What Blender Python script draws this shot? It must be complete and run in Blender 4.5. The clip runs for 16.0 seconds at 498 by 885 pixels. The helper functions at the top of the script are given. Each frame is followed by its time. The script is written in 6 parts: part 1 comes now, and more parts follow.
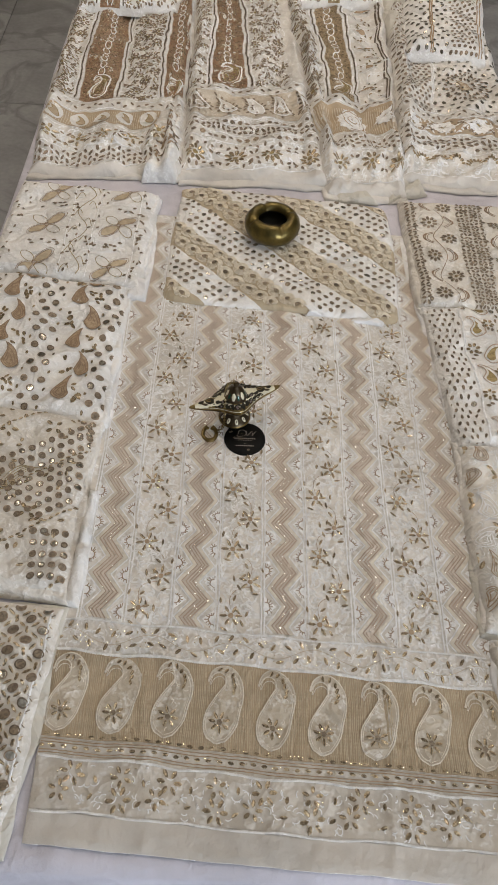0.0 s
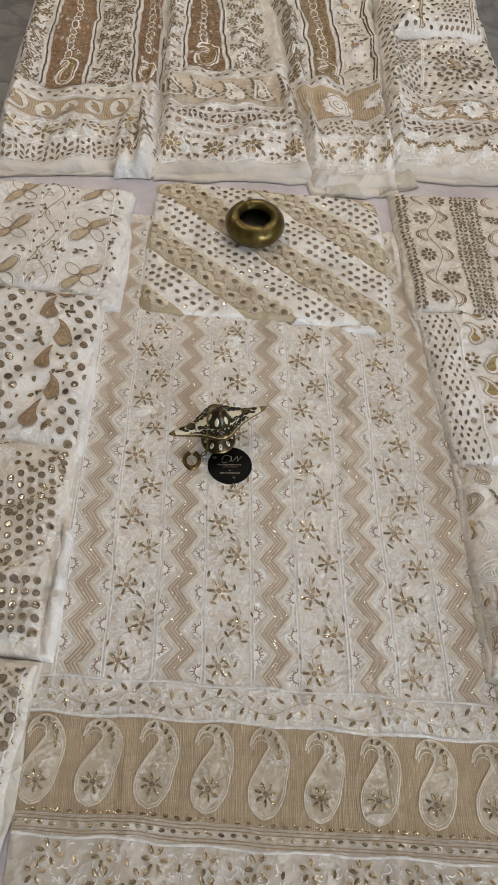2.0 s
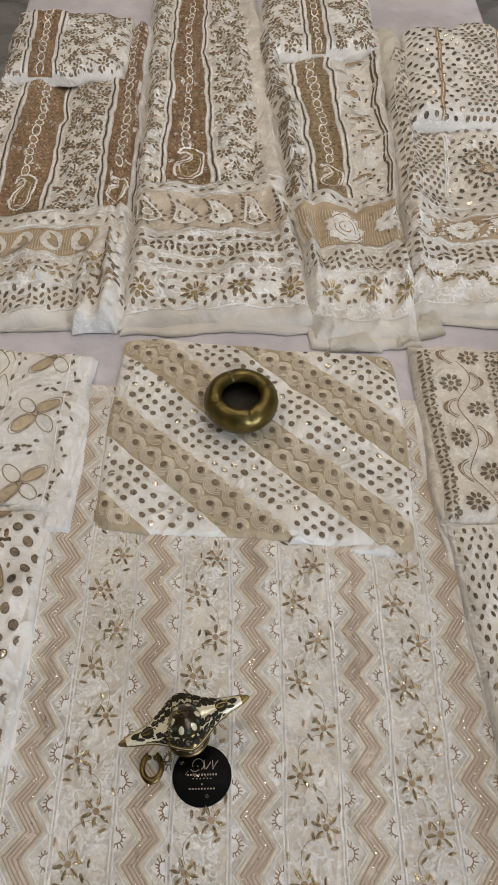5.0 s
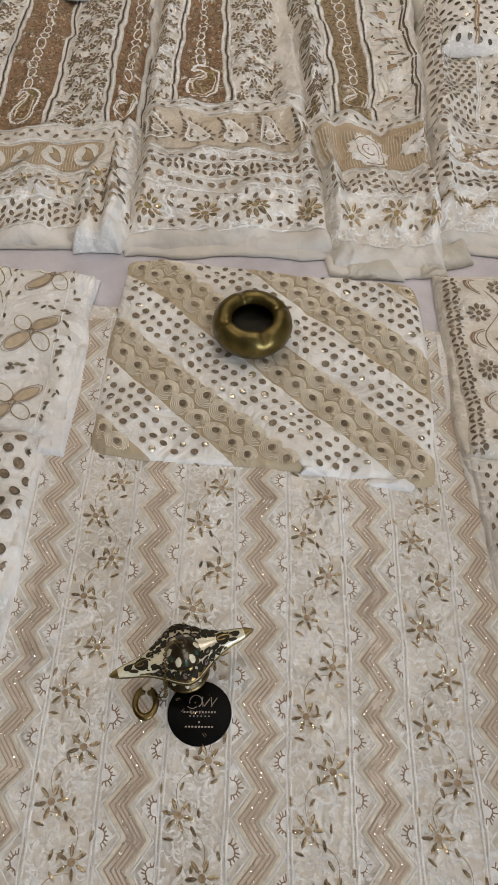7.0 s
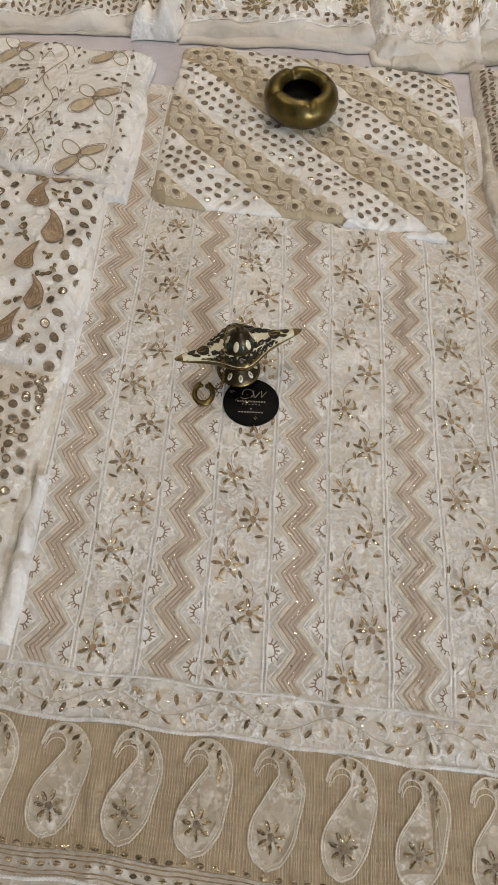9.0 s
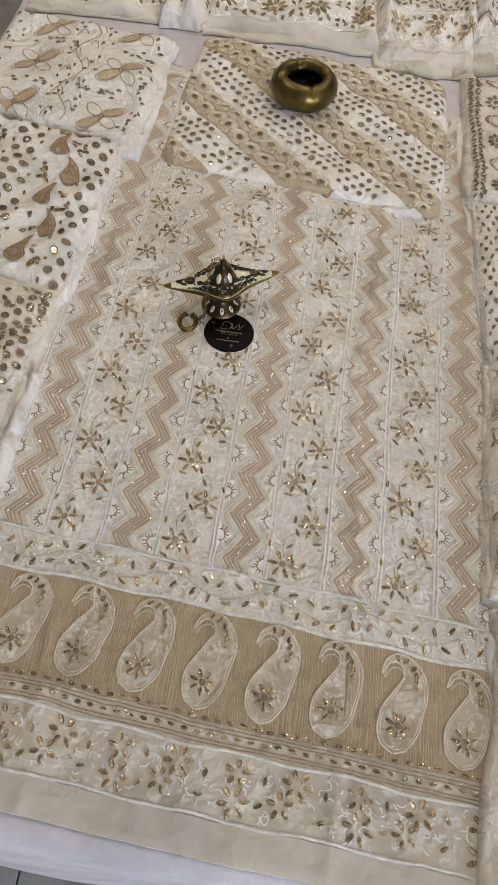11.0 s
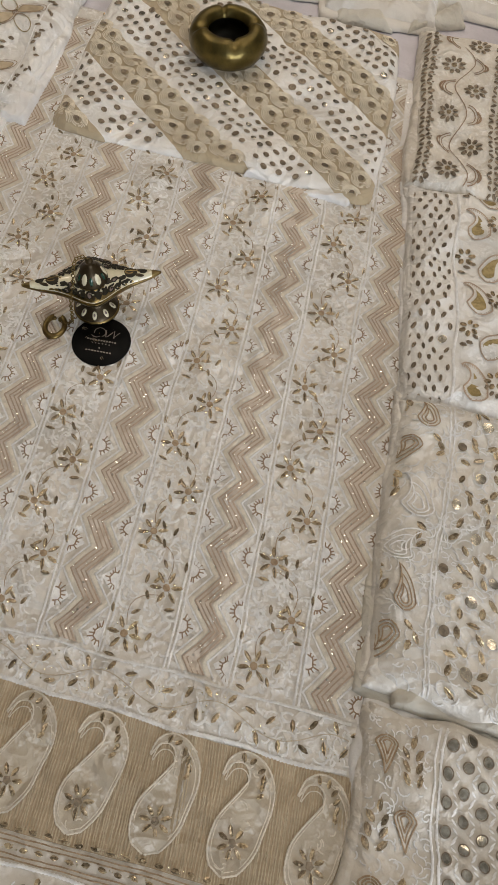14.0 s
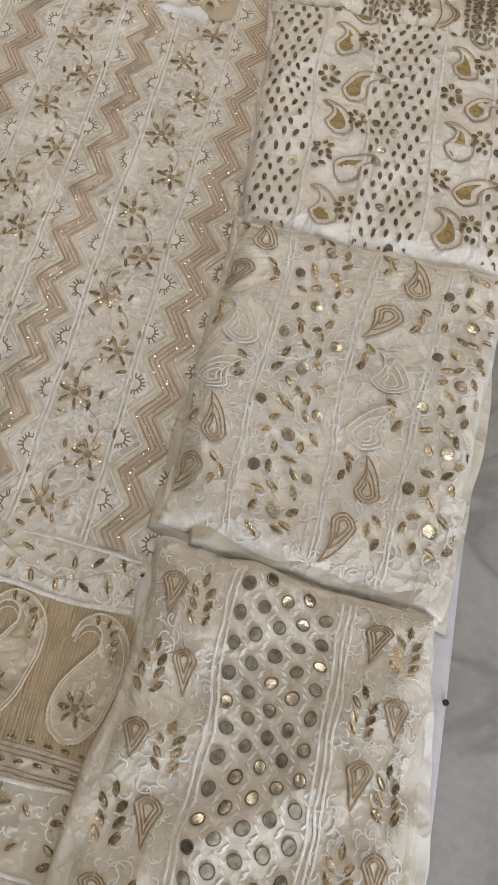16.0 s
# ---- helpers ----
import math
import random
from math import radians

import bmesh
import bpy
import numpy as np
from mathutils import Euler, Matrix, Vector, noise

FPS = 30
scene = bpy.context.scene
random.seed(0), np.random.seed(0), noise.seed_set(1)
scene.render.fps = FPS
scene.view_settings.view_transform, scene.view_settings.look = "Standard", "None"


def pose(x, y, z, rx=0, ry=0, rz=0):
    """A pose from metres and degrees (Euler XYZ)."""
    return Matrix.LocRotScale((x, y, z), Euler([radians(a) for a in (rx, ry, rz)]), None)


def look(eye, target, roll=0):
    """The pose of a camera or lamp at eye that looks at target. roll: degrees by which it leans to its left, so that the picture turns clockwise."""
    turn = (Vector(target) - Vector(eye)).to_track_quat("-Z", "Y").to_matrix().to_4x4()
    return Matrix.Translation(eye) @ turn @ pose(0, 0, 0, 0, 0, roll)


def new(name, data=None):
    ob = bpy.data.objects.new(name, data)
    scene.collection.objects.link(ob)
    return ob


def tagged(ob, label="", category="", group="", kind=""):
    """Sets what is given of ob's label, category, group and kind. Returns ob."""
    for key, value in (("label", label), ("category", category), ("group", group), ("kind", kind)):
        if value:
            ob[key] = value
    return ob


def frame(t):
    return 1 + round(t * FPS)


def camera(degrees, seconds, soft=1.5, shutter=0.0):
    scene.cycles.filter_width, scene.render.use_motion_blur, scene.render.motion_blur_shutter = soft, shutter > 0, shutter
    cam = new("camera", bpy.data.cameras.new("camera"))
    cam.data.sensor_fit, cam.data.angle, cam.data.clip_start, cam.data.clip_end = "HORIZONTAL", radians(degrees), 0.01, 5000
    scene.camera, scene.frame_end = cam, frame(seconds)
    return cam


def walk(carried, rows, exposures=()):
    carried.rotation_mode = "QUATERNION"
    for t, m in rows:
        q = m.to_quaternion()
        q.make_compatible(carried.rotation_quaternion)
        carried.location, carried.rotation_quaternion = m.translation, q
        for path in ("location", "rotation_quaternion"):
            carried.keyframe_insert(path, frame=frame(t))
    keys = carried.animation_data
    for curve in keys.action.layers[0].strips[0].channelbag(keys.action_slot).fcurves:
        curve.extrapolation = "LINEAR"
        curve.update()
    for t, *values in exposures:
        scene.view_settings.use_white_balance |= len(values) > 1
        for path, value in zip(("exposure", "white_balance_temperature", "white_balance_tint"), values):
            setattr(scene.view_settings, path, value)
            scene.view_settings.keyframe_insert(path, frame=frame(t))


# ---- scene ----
cam = camera(35.8, 16.0)
METRES, EYE, TILT, LEAN, TURN = 1.68, 1.65972, -52.72, -2.79, 0.0
ROWS = [
    (0.0, 0.0, 0.0, 0.0, 0.0, 0.0, -0.0),
    (0.5, 0.004, 0.0013, -0.0023, 0.08, -0.43, -0.45),
    (1.0, 0.0111, 0.0043, -0.0072, -0.07, -1.02, -0.48),
    (1.5, 0.0086, 0.0267, 0.0075, -0.44, -1.78, 0.15),
    (2.0, 0.0028, 0.0484, 0.0468, -0.92, -2.3, 1.18),
    (2.5, -0.0041, 0.0734, 0.0757, -1.34, -2.68, 2.15),
    (3.0, 0.0027, 0.0969, 0.099, -1.23, -2.96, 2.63),
    (3.5, 0.0207, 0.1225, 0.1335, -0.67, -2.78, 2.53),
    (4.0, 0.0424, 0.1627, 0.1756, 0.24, -2.28, 2.34),
    (6.5, 0.0387, 0.2498, 0.2125, 1.26, -1.33, 1.94),
    (7.0, 0.0371, 0.2519, 0.1814, 1.46, -3.32, 0.61),
    (7.5, 0.0359, 0.2384, 0.1431, 1.93, -5.65, -0.5),
    (8.0, 0.0333, 0.234, 0.0995, 2.31, -7.63, -1.05),
    (8.5, 0.0133, 0.2084, 0.0721, 2.27, -8.06, -0.91),
    (11.0, 0.0486, 0.1176, -0.0243, 3.54, -5.15, -6.29),
    (11.5, 0.0674, 0.1212, -0.024, 4.38, -5.5, -7.09),
    (12.0, 0.0813, 0.128, -0.0215, 4.76, -5.99, -7.13),
    (12.5, 0.0904, 0.1405, -0.0096, 4.53, -6.6, -6.68),
    (13.0, 0.0922, 0.1676, 0.0213, 4.26, -7.34, -6.52),
    (13.5, 0.0965, 0.1927, 0.0405, 4.38, -8.28, -7.12),
    (14.0, 0.1251, 0.2066, 0.0355, 4.93, -9.77, -8.32),
    (14.5, 0.1738, 0.2029, 0.0228, 5.83, -11.24, -9.48),
    (15.0, 0.2236, 0.2289, -0.001, 6.15, -12.94, -10.19),
    (15.5, 0.2398, 0.2517, -0.0199, 5.82, -13.77, -10.11),
    (16.0, 0.2293, 0.2495, -0.0203, 5.01, -13.6, -8.64),
]
EXPOSURES = [(0.0, 0.0, 6550, 10), (2.0, -0.04, 6600, 10), (4.0, -0.11, 6550, 10), (6.5, -0.05, 6550, 10), (7.0, -0.12, 6550, 10), (8.5, -0.05, 6800, 10), (11.0, -0.02, 6750, 10), (13.5, -0.11, 6850, 10), (16.0, -0.15, 7000, 10)]
walk(cam, [(t, pose(0, 0, EYE, TILT, LEAN, TURN) @ pose(METRES * x, METRES * y, METRES * z, 90 + pitch, roll, yaw)) for t, x, y, z, yaw, pitch, roll in ROWS], EXPOSURES)

# ---- world and light ----
TOP = 0.75
world = bpy.data.worlds.new("sky")
world.use_nodes = True
scene.world = world
sky = world.node_tree.nodes.new("ShaderNodeTexSky")
sky.sky_type = "NISHITA"
sky.sun_disc = False
sky.sun_elevation = math.radians(35)
sky.sun_rotation = math.radians(160)
back = world.node_tree.nodes["Background"]
back.inputs[1].default_value = 0.1
world.node_tree.links.new(sky.outputs[0], back.inputs[0])


def area_lamp(name, m, power, colour, size_x, size_y=None):
    lamp = bpy.data.lights.new(name, "AREA")
    lamp.energy, lamp.color, lamp.size = power, colour, size_x
    lamp.shape = "RECTANGLE" if size_y else "DISK"
    if size_y:
        lamp.size_y = size_y
    ob = new(name, lamp)
    ob.matrix_world = m
    return ob


WINDOW = (1.35, 2.75, 0.9, 2.2)          # x from, x to, z from, z to, in the wall behind the camera
area_lamp("window_daylight", look((2.05, -2.28, 1.55), (0.4, 1.0, 0.75)), 94.0, (0.80, 0.88, 1.0), 1.35, 1.25)
DOWNLIGHTS = [(-0.95, 1.25), (0.15, 1.30), (1.15, 1.1), (-0.95, 2.1), (0.15, 2.2), (1.15, 2.1), (-0.95, 3.3), (0.15, 3.3), (1.15, 3.3)]
for lx, ly in DOWNLIGHTS:
    area_lamp("downlight_lamp", look((lx, ly, 2.66), (lx, ly + 0.001, 0)), 3.7, (1.0, 0.875, 0.745), 0.34)


# ---- materials ----
def material(name, colour, rough=0.7, metal=0.0, dark=None, scale=30.0, fine=900.0, bump=0.25, depth=0.001, vary=0.06, sheen=0.0, coat=0.0):
    """A surface with slow blotches, fine grain and relief."""
    m = bpy.data.materials.new(name)
    m.use_nodes = True
    n, l = m.node_tree.nodes, m.node_tree.links
    b = n["Principled BSDF"]
    b.inputs["Roughness"].default_value = rough
    b.inputs["Metallic"].default_value = metal
    b.inputs["Sheen Weight"].default_value = sheen
    b.inputs["Coat Weight"].default_value = coat
    if rough > 0.55 and not metal:
        b.inputs["Specular IOR Level"].default_value = 0.2
    co = n.new("ShaderNodeTexCoord")
    big, small = n.new("ShaderNodeTexNoise"), n.new("ShaderNodeTexNoise")
    for node, s in ((big, scale), (small, fine)):
        node.inputs["Scale"].default_value = s
        node.inputs["Detail"].default_value = 4.0
        l.new(co.outputs["Object"], node.inputs["Vector"])
    mix = n.new("ShaderNodeMix")
    mix.data_type = "RGBA"
    c = Vector(colour)
    d = Vector(dark) if dark else c * 0.82
    mix.inputs[6].default_value = (*d, 1)
    mix.inputs[7].default_value = (*c, 1)
    ramp = n.new("ShaderNodeMapRange")
    ramp.inputs[1].default_value, ramp.inputs[2].default_value = 0.35, 0.6
    l.new(big.outputs[0], ramp.inputs[0])
    l.new(ramp.outputs[0], mix.inputs[0])
    hsv = n.new("ShaderNodeHueSaturation")
    info = n.new("ShaderNodeObjectInfo")
    add = n.new("ShaderNodeMath")
    add.operation = "MULTIPLY_ADD"
    add.inputs[1].default_value, add.inputs[2].default_value = 2 * vary, 1.0 - 2 * vary
    fin = n.new("ShaderNodeMath")
    fin.operation = "MULTIPLY_ADD"
    fin.inputs[1].default_value = 0.3
    l.new(info.outputs["Random"], add.inputs[0])
    l.new(small.outputs[0], fin.inputs[0])
    l.new(add.outputs[0], fin.inputs[2])
    fin2 = n.new("ShaderNodeMath")
    fin2.operation = "SUBTRACT"
    fin2.inputs[1].default_value = 0.15 - vary
    l.new(fin.outputs[0], fin2.inputs[0])
    l.new(fin2.outputs[0], hsv.inputs["Value"])
    l.new(mix.outputs[2], hsv.inputs["Color"])
    l.new(hsv.outputs[0], b.inputs["Base Color"])
    bm = n.new("ShaderNodeBump")
    bm.inputs["Strength"].default_value = bump
    bm.inputs["Distance"].default_value = depth
    l.new(small.outputs[0], bm.inputs["Height"])
    l.new(bm.outputs[0], b.inputs["Normal"])
    m["bump"] = 1
    return m


def cloth_material(name, colour, thread=None, rough=0.75, thread_scale=70.0, amount=0.5, sheen=0.25, weave=1500.0, dark=None, crumple=0.45):
    """Woven cotton: crossed threads as relief, soft rumples, and whitework stitches raised over it."""
    m = material(name, colour, rough, 0.0, dark=dark, scale=14.0, fine=weave, bump=0.3, depth=0.0006, vary=0.02, sheen=sheen)
    n, l = m.node_tree.nodes, m.node_tree.links
    b = n["Principled BSDF"]
    b.inputs["Specular IOR Level"].default_value = 0.15
    old = b.inputs["Normal"].links[0].from_node
    co = [k for k in n if k.type == "TEX_COORD"][0]
    soft = n.new("ShaderNodeTexNoise")
    soft.inputs["Scale"].default_value = 38.0
    soft.inputs["Detail"].default_value = 5.0
    soft.inputs["Roughness"].default_value = 0.55
    l.new(co.outputs["Object"], soft.inputs["Vector"])
    b2 = n.new("ShaderNodeBump")
    b2.inputs["Strength"].default_value = 0.5
    b2.inputs["Distance"].default_value = 0.0065
    l.new(soft.outputs[0], b2.inputs["Height"])
    l.new(old.outputs[0], b2.inputs["Normal"])
    # pressed-in creases: thin ridges that run about
    crease = n.new("ShaderNodeTexNoise")
    crease.inputs["Scale"].default_value = 17.0
    crease.inputs["Detail"].default_value = 3.0
    crease.inputs["Distortion"].default_value = 0.6
    l.new(co.outputs["Object"], crease.inputs["Vector"])
    mid = n.new("ShaderNodeMath")
    mid.operation = "SUBTRACT"
    mid.inputs[1].default_value = 0.5
    l.new(crease.outputs[0], mid.inputs[0])
    fold = n.new("ShaderNodeMath")
    fold.operation = "ABSOLUTE"
    l.new(mid.outputs[0], fold.inputs[0])
    b4 = n.new("ShaderNodeBump")
    b4.invert = True
    b4.inputs["Strength"].default_value = crumple
    b4.inputs["Distance"].default_value = 0.05
    l.new(fold.outputs[0], b4.inputs["Height"])
    l.new(b2.outputs[0], b4.inputs["Normal"])
    b2 = b4
    last = b2
    if thread:
        vor = n.new("ShaderNodeTexVoronoi")
        vor.feature = "SMOOTH_F1"
        vor.inputs["Scale"].default_value = thread_scale
        wob = n.new("ShaderNodeTexNoise")
        wob.inputs["Scale"].default_value = thread_scale * 0.6
        l.new(co.outputs["Object"], wob.inputs["Vector"])
        mixv = n.new("ShaderNodeMix")
        mixv.data_type = "VECTOR"
        mixv.inputs[0].default_value = 0.03
        l.new(co.outputs["Object"], mixv.inputs[4])
        l.new(wob.outputs["Color"], mixv.inputs[5])
        l.new(mixv.outputs[1], vor.inputs["Vector"])
        rg = n.new("ShaderNodeMapRange")
        rg.inputs[1].default_value, rg.inputs[2].default_value = 0.5, 0.22
        l.new(vor.outputs[0], rg.inputs[0])
        spot = n.new("ShaderNodeTexNoise")
        spot.inputs["Scale"].default_value = thread_scale * 0.35
        l.new(co.outputs["Object"], spot.inputs["Vector"])
        rg2 = n.new("ShaderNodeMapRange")
        rg2.inputs[1].default_value, rg2.inputs[2].default_value = 0.38, 0.66
        l.new(spot.outputs[0], rg2.inputs[0])
        mul = n.new("ShaderNodeMath")
        mul.operation = "MULTIPLY"
        l.new(rg.outputs[0], mul.inputs[0])
        l.new(rg2.outputs[0], mul.inputs[1])
        am = n.new("ShaderNodeMath")
        am.operation = "MULTIPLY"
        am.inputs[1].default_value = amount
        l.new(mul.outputs[0], am.inputs[0])
        src = b.inputs["Base Color"].links[0].from_socket
        mx = n.new("ShaderNodeMix")
        mx.data_type = "RGBA"
        mx.inputs[7].default_value = (*thread, 1)
        l.new(am.outputs[0], mx.inputs[0])
        l.new(src, mx.inputs[6])
        l.new(mx.outputs[2], b.inputs["Base Color"])
        b3 = n.new("ShaderNodeBump")
        b3.inputs["Strength"].default_value = 0.6
        b3.inputs["Distance"].default_value = 0.0007
        l.new(mul.outputs[0], b3.inputs["Height"])
        l.new(b2.outputs[0], b3.inputs["Normal"])
        last = b3
    l.new(last.outputs[0], b.inputs["Normal"])
    return m


M_LILAC = cloth_material("lilac_sheet", (0.62, 0.60, 0.66), sheen=0.1, crumple=0.12)
M_PAISLEY = cloth_material("pale_paisley_fill", (0.52, 0.455, 0.36), (0.82, 0.80, 0.76), thread_scale=150.0, amount=0.7)
M_BORDER = cloth_material("darker_cream_border", (0.57, 0.52, 0.45), (0.84, 0.83, 0.80), thread_scale=120.0, amount=0.55, crumple=0.3)
M_WHITE = cloth_material("white_cotton", (0.76, 0.74, 0.705), (0.87, 0.865, 0.855), thread_scale=170.0, amount=0.7)
M_CREAMC = cloth_material("cream_cotton", (0.68, 0.635, 0.565), (0.82, 0.80, 0.77), thread_scale=160.0, amount=0.8)
M_SKIRT = cloth_material("white_skirt_georgette", (0.71, 0.675, 0.62), (0.87, 0.86, 0.84), rough=0.5, thread_scale=110.0, amount=0.85, crumple=0.6)
M_SKIRT.node_tree.nodes["Principled BSDF"].inputs["Specular IOR Level"].default_value = 0.4
M_PLAIN = cloth_material("plain_white_lining", (0.80, 0.79, 0.78))
M_HEM = cloth_material("sheer_white_hem", (0.66, 0.63, 0.585), crumple=0.2)
M_SHEER = cloth_material("sheer_cream_hem", (0.57, 0.53, 0.475), crumple=0.10)
M_LEAF = material("brown_leaf_stitch", (0.27, 0.205, 0.145), 0.45, 0.25, dark=(0.13, 0.095, 0.06), scale=300.0, fine=1600.0, bump=0.9, vary=0.1)
M_WHORL = material("tan_cream_thread", (0.80, 0.73, 0.60), 0.85, scale=150.0, fine=1400.0, bump=0.8)
M_SATIN = cloth_material("cream_silk_georgette", (0.69, 0.65, 0.59), (0.91, 0.91, 0.905), rough=0.38, thread_scale=170.0, amount=0.85, sheen=0.3, crumple=0.55)
M_SATIN.node_tree.nodes["Principled BSDF"].inputs["Specular IOR Level"].default_value = 0.55
M_SILK = cloth_material("white_silk_cotton", (0.725, 0.69, 0.63), (0.87, 0.86, 0.84), rough=0.45, thread_scale=160.0, amount=0.7)
M_SILK.node_tree.nodes["Principled BSDF"].inputs["Specular IOR Level"].default_value = 0.5
M_NET = cloth_material("grey_white_net", (0.60, 0.57, 0.50))
M_TAN = cloth_material("tan_fill_stitch", (0.45, 0.35, 0.235), weave=900.0)
M_TANGROUND = cloth_material("pale_tan_stitched_ground", (0.55, 0.475, 0.375), (0.74, 0.70, 0.63), thread_scale=160.0, amount=0.6, weave=900.0)
M_ZIG = cloth_material("rose_tan_applique", (0.645, 0.56, 0.475))
M_ZIGLINE = material("brown_chain_thread", (0.30, 0.21, 0.14), 0.6)
M_CHAIN = material("soft_brown_thread", (0.475, 0.375, 0.29), 0.8, fine=1500.0, bump=0.6)
M_THREAD = material("white_thread", (0.90, 0.895, 0.885), 0.42, scale=150.0, fine=1400.0, bump=0.8, depth=0.0012)
M_PALECORD = material("ivory_cord", (0.76, 0.70, 0.60), 0.7, scale=150.0, fine=1400.0, bump=0.8, depth=0.0012)
M_FLOSS = material("soft_white_floss", (0.85, 0.84, 0.82), 0.45, scale=150.0, fine=1400.0, bump=0.8, depth=0.0012)
M_TANRIB = material("tan_rib_thread", (0.56, 0.465, 0.33), 0.9, scale=120.0, fine=1400.0, bump=0.8, depth=0.0012)
M_CREAMTHREAD = material("cream_thread", (0.63, 0.545, 0.425), 0.9, scale=120.0, fine=1400.0, bump=0.8, depth=0.0012)
M_DARK = material("dark_brown_thread", (0.13, 0.10, 0.07), 0.6, fine=2500.0, bump=0.5)
M_GOLDTHREAD = material("olive_gold_silk", (0.38, 0.29, 0.13), 0.5, 0.2, dark=(0.22, 0.16, 0.06), scale=250.0, fine=1200.0, bump=0.5)
M_PEACH = material("peach_tan_thread", (0.45, 0.34, 0.23), 0.8, dark=(0.30, 0.21, 0.13), scale=220.0, fine=1500.0, bump=0.8)
M_ZARI = material("antique_gilt_wire", (0.66, 0.52, 0.33), 0.18, 0.50, dark=(0.29, 0.21, 0.12), scale=420.0, fine=1000.0, bump=1.0, depth=0.0035, vary=0.12)
M_ZARI2 = material("bright_gilt_wire", (0.76, 0.62, 0.43), 0.15, 0.50, dark=(0.34, 0.255, 0.16), scale=420.0, fine=900.0, bump=1.0, depth=0.004, vary=0.1)
M_DULL = material("dull_brown_wire", (0.30, 0.24, 0.175), 0.38, 0.55, dark=(0.17, 0.135, 0.095), scale=300.0, fine=2200.0, bump=0.8, vary=0.12)
M_MIRROR = material("foil_mirror", (0.42, 0.40, 0.35), 0.22, 0.85, dark=(0.22, 0.20, 0.16), scale=200.0, fine=300.0, bump=0.15, vary=0.14)
# bright discs strewn over the gilt wire to imitate its glints
M_GLINT = material("gold_glint_disc", (0.95, 0.84, 0.62), 0.10, 0.85, vary=0.02)
M_SEQUIN = material("silver_sequin", (0.9, 0.88, 0.82), 0.12, 1.0, vary=0.02)
M_COPPER = material("copper_sequin_field", (0.38, 0.225, 0.13), 0.36, 0.4, dark=(0.23, 0.125, 0.065), scale=120.0, fine=700.0, bump=1.0, depth=0.003, vary=0.03)
M_GOLDFIELD = material("gold_sequin_field", (0.44, 0.33, 0.19), 0.36, 0.4, dark=(0.27, 0.19, 0.10), scale=120.0, fine=700.0, bump=1.0, depth=0.003, vary=0.03)
# near-black colour stands for the shade inside the bowl
M_BRASS_IN = material("shade_dark_brass", (0.020, 0.016, 0.008), 0.5, 0.5, vary=0.0)
M_BRASS = material("aged_olive_brass", (0.135, 0.098, 0.026), 0.30, 0.7, dark=(0.085, 0.065, 0.018), scale=60.0, fine=260.0, bump=0.3, depth=0.0009, vary=0.0)
M_GILT = material("polished_dark_gilt", (0.24, 0.17, 0.065), 0.30, 1.0, dark=(0.11, 0.075, 0.03), scale=80.0, fine=600.0, bump=0.1, vary=0.0)
M_ENAMEL = material("cream_enamel", (0.66, 0.61, 0.44), 0.22, 0.0, fine=300.0, bump=0.03, vary=0.0, coat=0.5)
M_FOOT = material("dark_brown_enamel", (0.045, 0.030, 0.013), 0.30, 0.6, vary=0.0)
M_ENAMEL_DARK = material("black_green_enamel", (0.016, 0.014, 0.007), 0.45, 0.0, fine=300.0, bump=0.03, vary=0.0)
M_ENAMEL_DARK.node_tree.nodes["Principled BSDF"].inputs["Specular IOR Level"].default_value = 0.2
M_ENAMEL_LILAC = material("lilac_enamel", (0.16, 0.115, 0.10), 0.4, 0.0, vary=0.0)
M_ENAMEL_GREEN = material("green_enamel", (0.010, 0.055, 0.036), 0.2, 0.0, vary=0.0, coat=0.5)
M_BLACK = material("black_gloss_card", (0.003, 0.003, 0.003), 0.42, 0.0, vary=0.0, bump=0.02)
M_BLACK.node_tree.nodes["Principled BSDF"].inputs["Specular IOR Level"].default_value = 0.08
M_CARDINK = material("silver_print", (0.34, 0.30, 0.26), 0.4, 0.4, vary=0.0)
M_STEEL = material("black_pin_plastic", (0.02, 0.02, 0.02), 0.35)
# beige of the unseen walls, picked to dim bounce light and floor reflections
M_WALL = material("warm_beige_wall_paint", (0.44, 0.405, 0.36), 0.8, scale=3.0, fine=250.0, bump=0.1)
M_CEILING = material("white_ceiling_paint", (0.68, 0.65, 0.60), 0.8, scale=3.0, fine=250.0, bump=0.1)
M_WOOD = material("dark_table_wood", (0.14, 0.09, 0.05), 0.45, scale=9.0, fine=120.0)
M_FRAME = material("white_window_frame", (0.75, 0.75, 0.74), 0.4)


def strand_variation(m, low, high):
    """Random brightness per strand of a stitched mesh: glints painted into its base colour."""
    n, l = m.node_tree.nodes, m.node_tree.links
    b = n["Principled BSDF"]
    geo = n.new("ShaderNodeNewGeometry")
    gain = n.new("ShaderNodeMapRange")
    gain.inputs[3].default_value, gain.inputs[4].default_value = low, high
    curve = n.new("ShaderNodeMath")
    curve.operation = "POWER"
    curve.inputs[1].default_value = 1.5
    l.new(geo.outputs["Random Per Island"], curve.inputs[0])
    l.new(curve.outputs[0], gain.inputs[0])
    hsv = n.new("ShaderNodeHueSaturation")
    l.new(b.inputs["Base Color"].links[0].from_socket, hsv.inputs["Color"])
    l.new(gain.outputs[0], hsv.inputs["Value"])
    l.new(hsv.outputs[0], b.inputs["Base Color"])


strand_variation(M_ZARI, 0.55, 1.7)
strand_variation(M_ZARI2, 0.60, 2.2)
strand_variation(M_DULL, 0.75, 1.5)
strand_variation(M_LEAF, 0.75, 1.7)


